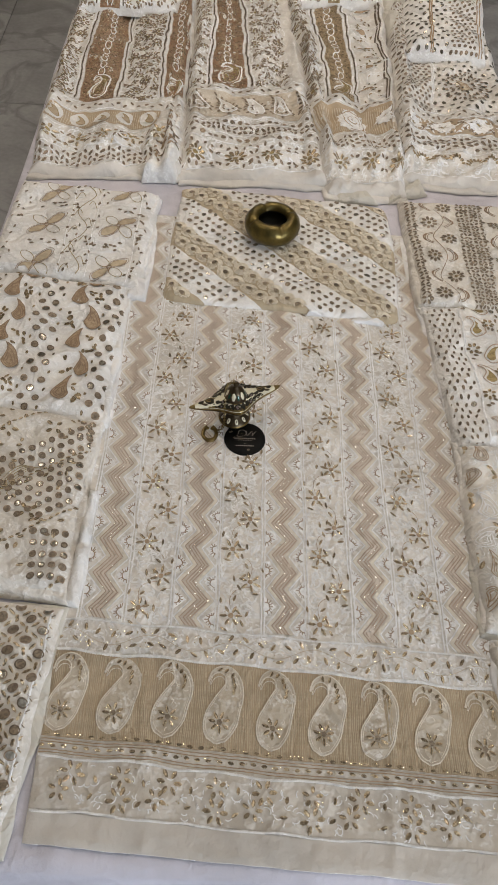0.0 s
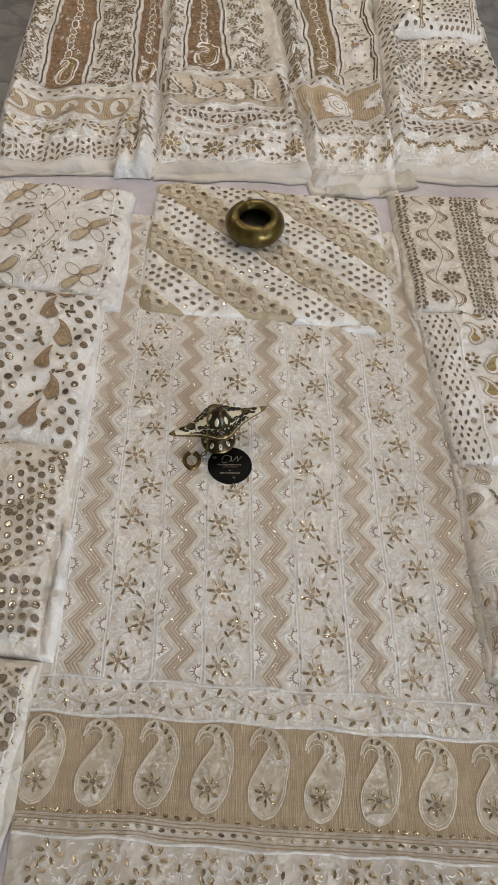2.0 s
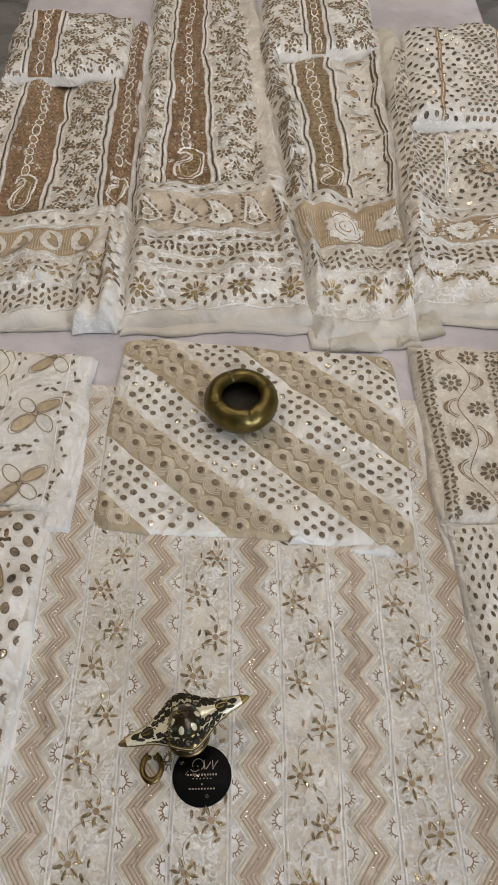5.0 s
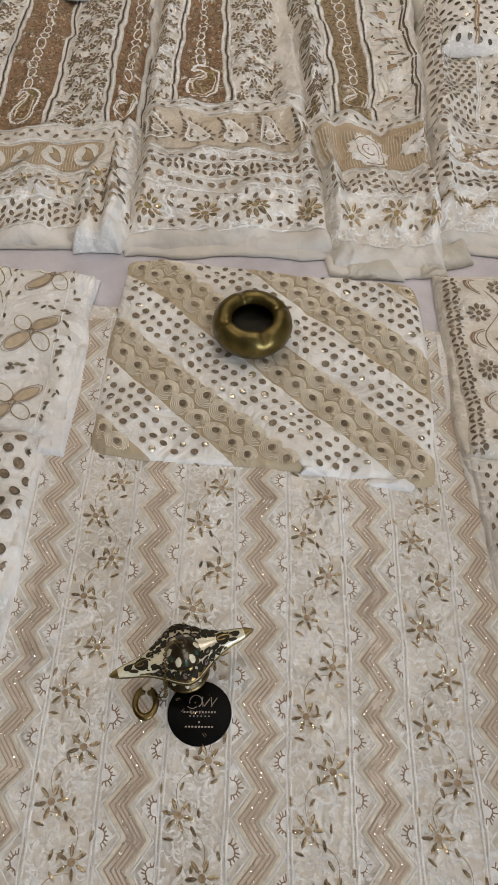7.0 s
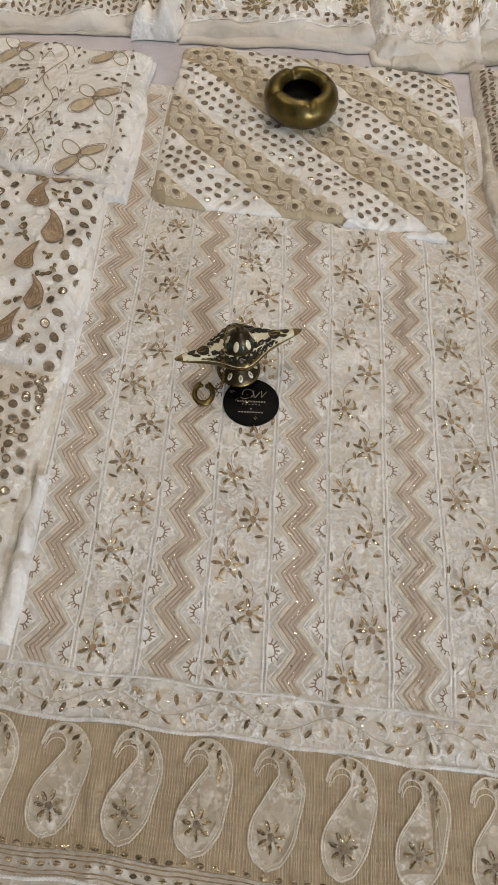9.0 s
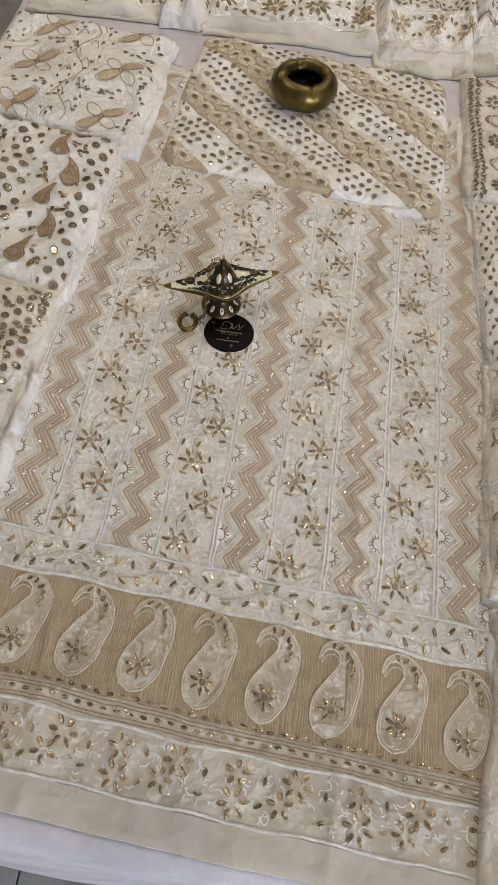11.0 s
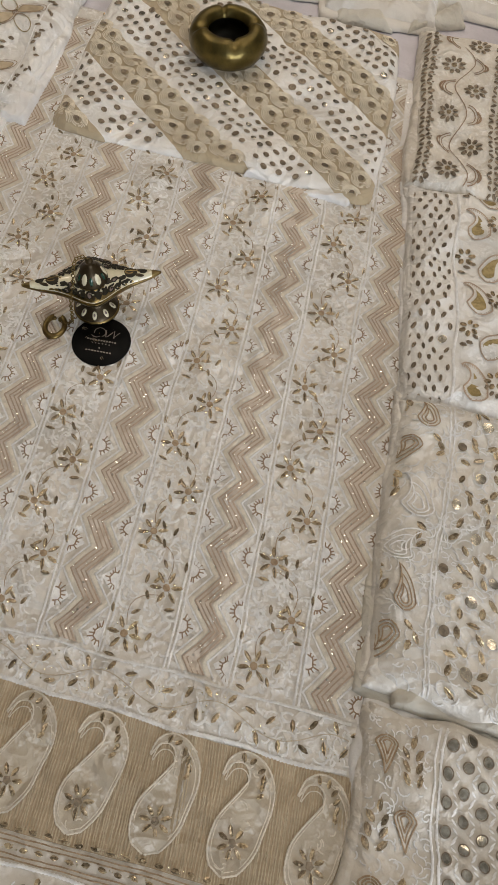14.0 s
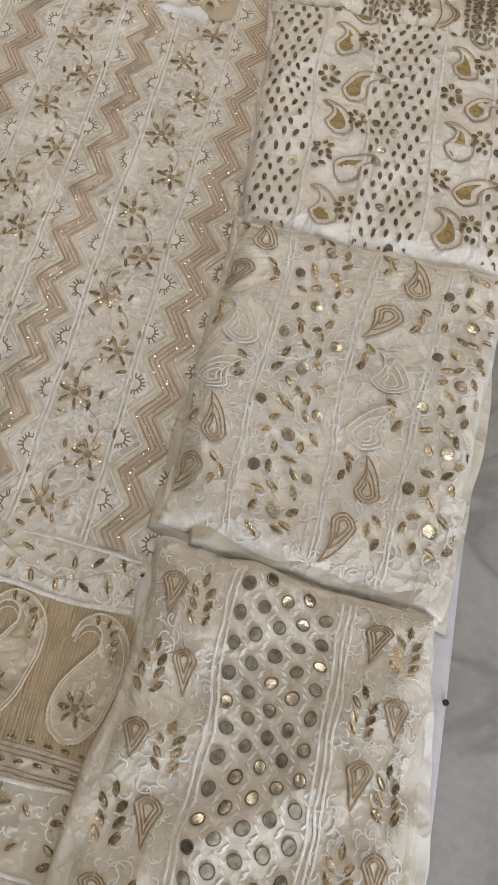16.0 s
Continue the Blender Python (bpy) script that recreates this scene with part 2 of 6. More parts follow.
def marble_material():
    m = material("grey_veined_marble", (0.43, 0.43, 0.43), 0.2, 0.0, dark=(0.32, 0.32, 0.32), scale=3.5, fine=60.0, bump=0.02, vary=0.03, coat=0.3)
    n, l = m.node_tree.nodes, m.node_tree.links
    b = n["Principled BSDF"]
    co = [k for k in n if k.type == "TEX_COORD"][0]
    geo = n.new("ShaderNodeNewGeometry")
    wave = n.new("ShaderNodeTexNoise")
    wave.inputs["Scale"].default_value = 2.6
    wave.inputs["Distortion"].default_value = 0.9
    wave.inputs["Detail"].default_value = 6.0
    l.new(geo.outputs["Position"], wave.inputs["Vector"])
    rg = n.new("ShaderNodeMapRange")
    off = n.new("ShaderNodeMath")
    off.operation = "SUBTRACT"
    off.inputs[1].default_value = 0.5
    mag = n.new("ShaderNodeMath")
    mag.operation = "ABSOLUTE"
    l.new(wave.outputs[0], off.inputs[0])
    l.new(off.outputs[0], mag.inputs[0])
    rg.inputs[1].default_value, rg.inputs[2].default_value = 0.045, 0.0
    rg.inputs[4].default_value = 0.55
    l.new(mag.outputs[0], rg.inputs[0])
    mx = n.new("ShaderNodeMix")
    mx.data_type = "RGBA"
    mx.inputs[7].default_value = (0.20, 0.197, 0.195, 1)
    l.new(rg.outputs[0], mx.inputs[0])
    l.new(b.inputs["Base Color"].links[0].from_socket, mx.inputs[6])
    l.new(mx.outputs[2], b.inputs["Base Color"])
    return m




def striped_material():
    """White cotton with tan stripes woven on the slant."""
    m = cloth_material("white_and_tan_striped_cotton", (0.77, 0.75, 0.715), (0.87, 0.865, 0.855), thread_scale=170.0, amount=0.5)
    n, l = m.node_tree.nodes, m.node_tree.links
    b = n["Principled BSDF"]
    co = [k for k in n if k.type == "TEX_COORD"][0]
    dot = n.new("ShaderNodeVectorMath")
    dot.operation = "DOT_PRODUCT"
    dot.inputs[1].default_value = (*(STRIPE_N / STRIPE_W), 0.0)
    l.new(co.outputs["Object"], dot.inputs[0])
    sub = n.new("ShaderNodeMath")
    sub.operation = "SUBTRACT"
    sub.inputs[1].default_value = float(np.dot(STRIPE_ORG, STRIPE_N) / STRIPE_W)
    l.new(dot.outputs["Value"], sub.inputs[0])
    wob = n.new("ShaderNodeTexNoise")
    wob.inputs["Scale"].default_value = 45.0
    l.new(co.outputs["Object"], wob.inputs["Vector"])
    add = n.new("ShaderNodeMath")
    add.operation = "MULTIPLY_ADD"
    add.inputs[1].default_value = 0.05
    l.new(wob.outputs[0], add.inputs[0])
    l.new(sub.outputs[0], add.inputs[2])
    fr = n.new("ShaderNodeMath")
    fr.operation = "FRACT"
    l.new(add.outputs[0], fr.inputs[0])
    less = n.new("ShaderNodeMath")
    less.operation = "LESS_THAN"
    less.inputs[1].default_value = 0.455
    l.new(fr.outputs[0], less.inputs[0])
    mx = n.new("ShaderNodeMix")
    mx.data_type = "RGBA"
    mx.inputs[7].default_value = (0.46, 0.38, 0.262, 1)
    l.new(less.outputs[0], mx.inputs[0])
    l.new(b.inputs["Base Color"].links[0].from_socket, mx.inputs[6])
    l.new(mx.outputs[2], b.inputs["Base Color"])
    return m


# the stripes of the central folded suit: a point on a stripe's edge, the way across, and one repeat
STRIPE_ORG, STRIPE_N, STRIPE_W = np.array((0.0515, 0.991)), np.array((0.692, 0.722)), 0.117
M_STRIPE = striped_material()
M_MARBLE = marble_material()
M_GROUT = material("grey_grout", (0.16, 0.155, 0.15), 0.8)


# ---- building helpers ----
def part(name, data, mat, parent=None, label="", kind=""):
    """One mesh object from a bmesh, or from verts and faces, under a thing or a part."""
    if isinstance(data, bpy.types.Mesh):
        me = data
    else:
        me = bpy.data.meshes.new(name)
        if isinstance(data, bmesh.types.BMesh):
            data.to_mesh(me)
            data.free()
        else:
            me.from_pydata([tuple(v) for v in data[0]], [], [tuple(f) for f in data[1]])
            me.update()
        me.polygons.foreach_set("use_smooth", [True] * len(me.polygons))
    if mat and not me.materials:
        me.materials.append(mat)
    ob = new(name, me)
    if parent:
        ob.parent = parent
    if label or kind:
        tagged(ob, label=label, kind=kind)
    return ob


def box(x0, y0, z0, x1, y1, z1, bevel=0.0):
    bm = bmesh.new()
    bmesh.ops.create_cube(bm, size=1.0)
    for v in bm.verts:
        v.co = Vector(((x0 + x1) / 2 + v.co.x * (x1 - x0), (y0 + y1) / 2 + v.co.y * (y1 - y0), (z0 + z1) / 2 + v.co.z * (z1 - z0)))
    if bevel:
        bmesh.ops.bevel(bm, geom=bm.edges[:], offset=bevel, segments=2, affect="EDGES", profile=0.6)
    return bm


def rng_noise(seed):
    """A smooth height field out of a few sines, between about -1 and 1."""
    r = random.Random(seed)
    waves = [(r.uniform(-1, 1), r.uniform(-1, 1), r.uniform(0, 6.28), r.uniform(0.5, 1)) for _ in range(7)]

    def f(a, b, freq):
        s = 0
        for k, (p, q, ph, am) in enumerate(waves):
            s = s + am * np.sin(freq * (1 + 0.45 * k) * (p * a + q * b) * 2.2 + ph) / (1 + 0.35 * k)
        return s / 2.4
    return f


def empty(name, x, y, z):
    ob = new(name)
    ob.location = (x, y, z)
    return ob


class Cloth:
    """A cloth or folded pack lying in a quadrilateral: corners near-left, near-right, far-right, far-left.
    Points on it are named in metres (a across, b away from the near edge)."""

    def __init__(s, corners, thick, edge=0.02, wrinkle=0.0015, freq=14.0, seed=1, pleats=None, wavy=0.003, base=TOP + 0.002, sag=0.0, corner_r=0.0):
        s.c = [np.array(q, float) for q in corners]
        s.w = (np.linalg.norm(s.c[1] - s.c[0]) + np.linalg.norm(s.c[2] - s.c[3])) / 2
        s.l = (np.linalg.norm(s.c[3] - s.c[0]) + np.linalg.norm(s.c[2] - s.c[1])) / 2
        s.t, s.e, s.wr, s.fr, s.n = thick, edge, wrinkle, freq, rng_noise(seed)
        s.pleats, s.wavy, s.base, s.sag, s.corner = pleats, wavy, base, sag, corner_r

    def at(s, a, b, h=0.0):
        a, b = np.asarray(a, float), np.asarray(b, float)
        u, v = a / s.w, b / s.l
        wob = s.wavy * (s.n(a + 3, b + 5, 9.0) + 0.45 * s.n(a + 1, b + 9, 27.0))
        wob2 = s.wavy * (s.n(b + 7, a + 2, 11.0) + 0.45 * s.n(b + 4, a + 6, 29.0))
        c0, c1, c2, c3 = s.c
        p = [(1 - u) * (1 - v) * c0[k] + u * (1 - v) * c1[k] + u * v * c2[k] + (1 - u) * v * c3[k] for k in (0, 1)]
        d = np.minimum(np.minimum(a, s.w - a), np.minimum(b, s.l - b))
        if s.corner:
            dx = np.maximum(s.corner - np.minimum(a, s.w - a), 0)
            dy = np.maximum(s.corner - np.minimum(b, s.l - b), 0)
            d = np.where((dx > 0) & (dy > 0), s.corner - np.sqrt(dx * dx + dy * dy), d)
        q = np.clip(d / s.e, 0, 1)
        prof = np.sqrt(np.clip(1 - (1 - q) ** 2, 0, 1))
        z = s.base + s.t * prof + prof * s.wr * (s.n(a, b, s.fr) + 0.5 * s.n(b, a, s.fr * 2.3) - 1.1 * np.abs(s.n(a + 2, b + 1, s.fr * 0.8)) + 0.5) + h
        z = z - s.sag * prof * (u - 0.5) ** 2
        if s.pleats:
            z = z + prof * s.pleats(a, b)
        return p[0] + wob, p[1] + wob2, np.maximum(z, s.base + np.minimum(h, 0.02))

    def mesh(s, step=0.008, drop=0.0):
        na, nb = max(6, int(s.w / step)), max(6, int(s.l / step))
        # finer rows near the edges, so that they round over
        ga = np.unique(np.concatenate([np.linspace(0, s.w, na), s.e * np.array([0.03, 0.12, 0.3, 0.6]), s.w - s.e * np.array([0.03, 0.12, 0.3, 0.6])]))
        gb = np.unique(np.concatenate([np.linspace(0, s.l, nb), s.e * np.array([0.03, 0.12, 0.3, 0.6]), s.l - s.e * np.array([0.03, 0.12, 0.3, 0.6])]))
        A, B = np.meshgrid(ga, gb)
        x, y, z = s.at(A.ravel(), B.ravel())
        k = len(ga)
        faces = [(j * k + i, j * k + i + 1, (j + 1) * k + i + 1, (j + 1) * k + i) for j in range(len(gb) - 1) for i in range(k - 1)]
        if s.corner:
            cut = lambda i, j: (max(s.corner - min(ga[i], s.w - ga[i]), 0) ** 2 + max(s.corner - min(gb[j], s.l - gb[j]), 0) ** 2) > (s.corner * 1.02) ** 2
            faces = [f for f in faces if not all(cut(q % k, q // k) for q in f)]
        return np.stack([x, y, z], 1), faces


GLINT = random.Random(91)


class Stitch:
    """Gathers embroidered shapes on a cloth, to be made into one mesh that follows its surface."""

    def __init__(s, cloth, lift=0.0007):
        s.cloth, s.lift, s.p, s.h, s.f = cloth, lift, [], [], []

    def fan(s, pts, high=0.0012, low=0.0, mid=None):
        k, m = len(s.p), len(pts)
        s.p += [tuple(q) for q in pts]
        s.h += [low] * m
        c = mid or (sum(q[0] for q in pts) / m, sum(q[1] for q in pts) / m)
        s.p.append(c)
        s.h.append(high)
        s.f += [(k + i, k + (i + 1) % m, k + m) for i in range(m)]
        return s

    def leaf(s, a, b, length, width, deg, high=0.0012, n=4):
        r = math.radians(deg)
        ca, sa = math.cos(r), math.sin(r)
        if n == 4 and high > 0.0009:
            # three strands of wire side by side
            for off, ln in ((-0.32, 0.84), (0.0, 1.0), (0.32, 0.82)):
                k = len(s.p)
                tip = GLINT.uniform(0.35, 1.3)
                for t, w, h in ((-0.5, 0.25, 0.0), (-0.22, 1.0, GLINT.uniform(0.5, 1.4)), (0.24, 1.0, tip), (0.5, 0.2, 0.0)):
                    for g in (-1, 0, 1):
                        x = t * length * ln
                        y = off * width * 1.25 * (1 - 3.2 * (t * ln) ** 2) + g * width * 0.20 * w
                        s.p.append((a + x * ca - y * sa, b + x * sa + y * ca))
                        s.h.append(0.0 if g else high * h)
                for i in range(3):
                    for g in range(2):
                        q = k + 3 * i + g
                        s.f.append((q, q + 3, q + 4, q + 1))
            return s
        pts = []
        for i in range(2 * n):
            t = math.pi * i / n
            x = math.cos(t) * length / 2
            y = math.sin(t) * width / 2 * (1 - 0.25 * abs(math.cos(t)))
            pts.append((a + x * ca - y * sa, b + x * sa + y * ca))
        return s.fan(pts, high)

    def disc(s, a, b, r, high=0.0009, n=10, low=0.0003, squash=1.0):
        if r > 0.012:
            # large discs follow the folds: rings of points inside one another
            k, rings = len(s.p), 6
            for q in range(1, rings + 1):
                for i in range(n):
                    t = 6.2832 * i / n
                    s.p.append((a + r * q / rings * math.cos(t), b + squash * r * q / rings * math.sin(t)))
                    s.h.append(low + (high - low) * (1 - q / rings))
            s.p.append((a, b))
            s.h.append(high)
            s.f += [(k + i, k + (i + 1) % n, k + rings * n) for i in range(n)]
            s.f += [(k + q * n + i, k + (q + 1) * n + i, k + (q + 1) * n + (i + 1) % n, k + q * n + (i + 1) % n) for q in range(rings - 1) for i in range(n)]
            return s
        return s.fan([(a + r * math.cos(6.2832 * i / n), b + squash * r * math.sin(6.2832 * i / n)) for i in range(n)], high, low)

    def rope(s, pts, width, high=0.0006, pitch=0.0028):
        """A corded line: its width and height swell and shrink from stitch to stitch."""
        pts = [np.array(q, float) for q in pts]
        out = []
        for p, q in zip(pts, pts[1:]):
            k = max(1, round(float(np.linalg.norm(q - p)) / (pitch / 2)))
            out += [p + (q - p) * i / k for i in range(k)]
        out.append(pts[-1])
        start = len(s.p)
        s.line(out, width, high)
        for i in range(len(out)):
            if i % 2:
                j = start + 3 * i
                mid = np.array(s.p[j + 1])
                for e in (j, j + 2):
                    s.p[e] = tuple(mid + (np.array(s.p[e]) - mid) * 0.62)
                s.h[j + 1] *= 0.45
        return s

    def line(s, pts, width, high=0.0007, closed=False):
        pts = [np.array(q, float) for q in pts]
        m = len(pts)
        k = len(s.p)
        for i, q in enumerate(pts):
            f = pts[(i + 1) % m] if closed or i < m - 1 else q
            g = pts[i - 1] if closed or i > 0 else q
            d = f - g
            d = d / (np.linalg.norm(d) + 1e-9)
            o = np.array((-d[1], d[0])) * width / 2
            s.p += [tuple(q + o), tuple(q), tuple(q - o)]
            s.h += [0.0, high, 0.0]
        for i in range(m if closed else m - 1):
            j = k + 3 * i
            e = k + 3 * ((i + 1) % m)
            s.f += [(j, e, e + 1, j + 1), (j + 1, e + 1, e + 2, j + 2)]
        return s

    def ring(s, a, b, r, width, n=14, arc=360.0, start=0.0, high=0.0007):
        full = arc >= 360
        k = n if full else n + 1
        return s.line([(a + r * math.cos(math.radians(start + arc * i / n)), b + r * math.sin(math.radians(start + arc * i / n))) for i in range(k)], width, high, closed=full)

    def band(s, left, right, high=0.0):
        """A filled strip between two paths of equal length."""
        k, m = len(s.p), len(left)
        for q, w in zip(left, right):
            s.p += [tuple(q), tuple(w)]
            s.h += [high, high]
        s.f += [(k + 2 * i, k + 2 * i + 1, k + 2 * i + 3, k + 2 * i + 2) for i in range(m - 1)]
        return s

    def rect(s, a0, b0, a1, b1, high=0.0, step=0.008):
        na, nb = max(1, int((a1 - a0) / step)), max(1, int((b1 - b0) / step))
        k = len(s.p)
        for j in range(nb + 1):
            for i in range(na + 1):
                s.p.append((a0 + (a1 - a0) * i / na, b0 + (b1 - b0) * j / nb))
                s.h.append(high)
        s.f += [(k + j * (na + 1) + i, k + j * (na + 1) + i + 1, k + (j + 1) * (na + 1) + i + 1, k + (j + 1) * (na + 1) + i) for j in range(nb) for i in range(na)]
        return s

    def flower(s, a, b, r, petals=6, turn=0.0, slim=0.42, start=0.30):
        for i in range(petals):
            d = turn + 360 * i / petals
            mid = r * (start + 1) / 2
            s.leaf(a + mid * math.cos(math.radians(d)), b + mid * math.sin(math.radians(d)), r * (1 - start), r * slim, d)
        return s

    def out(s, name, mat, parent, label="", kind="", whole=False):
        if not s.p:
            return None
        P = np.array(s.p)
        rim = 0.0 if whole or s.cloth.e < 0.01 else min(s.cloth.e * 0.30, 0.005)
        inside = (P[:, 0] > rim) & (P[:, 0] < s.cloth.w - rim) & (P[:, 1] > rim) & (P[:, 1] < s.cloth.l - rim)
        P[:, 0] = np.clip(P[:, 0], 0.0004, s.cloth.w - 0.0004)
        P[:, 1] = np.clip(P[:, 1], 0.0004, s.cloth.l - 0.0004)
        x, y, z = s.cloth.at(P[:, 0], P[:, 1], s.lift)
        z = z + np.array(s.h)
        faces = [f for f in s.f if (all if rim else any)(inside[i] for i in f)]
        if not faces:
            return None
        used = sorted({i for f in faces for i in f})
        where = {q: i for i, q in enumerate(used)}
        V = np.stack([x, y, z], 1)[used]
        return part(name, (V, [tuple(where[i] for i in f) for f in faces]), mat, parent, label, kind)


def paisley_path(a, b, length, width, curl, turn=0.0, n=14, grow=2.2, mirror=1, taper=1.25):
    """The outline of a mango shape: round foot at (a, b), tip curling over. Returns outline and spine."""
    ang, x, y = 0.0, 0.0, 0.0
    left, right, spine = [], [], []
    ds = 1.0 / n
    for i in range(n + 1):
        t = i * ds
        ang = math.radians(curl) * t ** grow
        wid = width * 0.5 * min(1.0, math.sqrt(max(0.0, t * 5.2)) if t < 0.192 else 1.0) * (1 - max(0, t - 0.22) / 0.78) ** taper + (0.0004 if t < 1 else 0)
        d = np.array((-math.sin(ang), math.cos(ang)))
        o = np.array((math.cos(ang), math.sin(ang)))
        q = np.array((x, y))
        left.append(q - o * wid)
        right.append(q + o * wid)
        spine.append(q)
        x, y = x + d[0] * ds * length, y + d[1] * ds * length
    c, s_ = math.cos(math.radians(turn)), math.sin(math.radians(turn))
    f = lambda q: (a + mirror * q[0] * c - q[1] * s_, b + mirror * q[0] * s_ + q[1] * c)
    return [f(q) for q in left] + [f(q) for q in right[::-1][1:]], [f(q) for q in spine], [f(q) for q in left], [f(q) for q in right]


# ---- the room ----
X0, X1, Y0, Y1, HIGH = -2.3, 3.0, -2.4, 4.6, 2.7
floor = tagged(part("floor", box(X0, Y0, -0.12, X1, Y1, -0.006), M_GROUT), label="grey veined polished marble tile floor", category="floor", kind="structure")
# walls added out of view to close the room
part("wall_north", box(X0 - 0.15, Y1, -0.12, X1 + 0.15, Y1 + 0.15, HIGH), M_WALL)
part("wall_west", box(X0 - 0.15, Y0, -0.12, X0, Y1, HIGH), M_WALL)
part("wall_east", box(X1, Y0, -0.12, X1 + 0.15, Y1, HIGH), M_WALL)
wx0, wx1, wz0, wz1 = WINDOW
south = part("wall_south", box(X0 - 0.15, Y0 - 0.15, -0.12, wx0, Y0, HIGH), M_WALL)
for q in ((wx1, -0.12, X1 + 0.15, HIGH), (wx0, -0.12, wx1, wz0), (wx0, wz1, wx1, HIGH)):
    part("wall_section", box(q[0], Y0 - 0.15, q[1], q[2], Y0, q[3]), M_WALL, south)
for ob in ("wall_north", "wall_west", "wall_east", "wall_south"):
    tagged(bpy.data.objects[ob], label="unseen plain beige room wall, toned to dim bounce light", category="wall", kind="structure")
tagged(part("ceiling", box(X0 - 0.15, Y0 - 0.15, HIGH, X1 + 0.15, Y1 + 0.15, HIGH + 0.1), M_CEILING), label="plain white painted flat ceiling", category="ceiling", kind="structure")
win = tagged(part("window_1", box(wx0, Y0 - 0.1, wz0, wx0 + 0.05, Y0 - 0.05, wz1), M_FRAME), label="white framed window letting in cool daylight", category="window", kind="structure")
part("frame", box(wx1 - 0.05, Y0 - 0.1, wz0, wx1, Y0 - 0.05, wz1), M_FRAME, win)
part("frame", box(wx0 + 0.05, Y0 - 0.1, wz0, wx1 - 0.05, Y0 - 0.05, wz0 + 0.05), M_FRAME, win)
part("frame", box(wx0 + 0.05, Y0 - 0.1, wz1 - 0.05, wx1 - 0.05, Y0 - 0.05, wz1), M_FRAME, win)


def glow(name, colour, power):
    m = bpy.data.materials.new(name)
    m.use_nodes = True
    b = m.node_tree.nodes["Principled BSDF"]
    b.inputs["Emission Color"].default_value = (*colour, 1)
    b.inputs["Emission Strength"].default_value = power
    return m


M_GLOW = glow("warm_lamp_glass", (1.0, 0.88, 0.745), 3.0)


def downlight(x, y):
    bm = bmesh.new()
    bmesh.ops.create_cone(bm, cap_ends=True, segments=24, radius1=0.19, radius2=0.20, depth=0.02)
    bmesh.ops.translate(bm, verts=bm.verts, vec=(x, y, HIGH - 0.01))
    ob = tagged(part("ceiling_downlight", bm, M_FRAME), label="round white flat ceiling panel light, lit warm", category="lamp", group="ceiling downlights")
    bm = bmesh.new()
    bmesh.ops.create_cone(bm, cap_ends=True, segments=24, radius1=0.17, radius2=0.17, depth=0.006)
    bmesh.ops.translate(bm, verts=bm.verts, vec=(x, y, HIGH - 0.024))
    part("diffuser", bm, M_GLOW, ob)


for lx, ly in DOWNLIGHTS:
    downlight(lx, ly)

# ---- table and its sheet ----
# the plan of the table top: near-left, near-right, far-right, far-left
TABLE = [(-0.425, 0.136), (0.562, 0.106), (0.660, 2.75), (-0.375, 2.75)]


def table():
    tc = (0.1, 1.4)
    thing = tagged(empty("table", tc[0], tc[1], 0), label="long wooden display table under a lilac sheet", category="table")
    verts = [(x + (0.012 if x < 0 else -0.012) - tc[0], y + (0.012 if y < 1 else -0.012) - tc[1], z) for z in (TOP - 0.035, TOP - 0.004) for x, y in TABLE]
    part("tabletop", (verts, [(3, 2, 1, 0), (4, 5, 6, 7), (0, 1, 5, 4), (1, 2, 6, 5), (2, 3, 7, 6), (3, 0, 4, 7)]), M_WOOD, thing)
    for x, y in TABLE:
        x, y = x * 0.9 - tc[0] * 0.9, (y - tc[1]) * 0.95
        part("leg", box(x - 0.03, y - 0.03, 0, x + 0.03, y + 0.03, TOP - 0.036, 0.004), M_WOOD, thing)


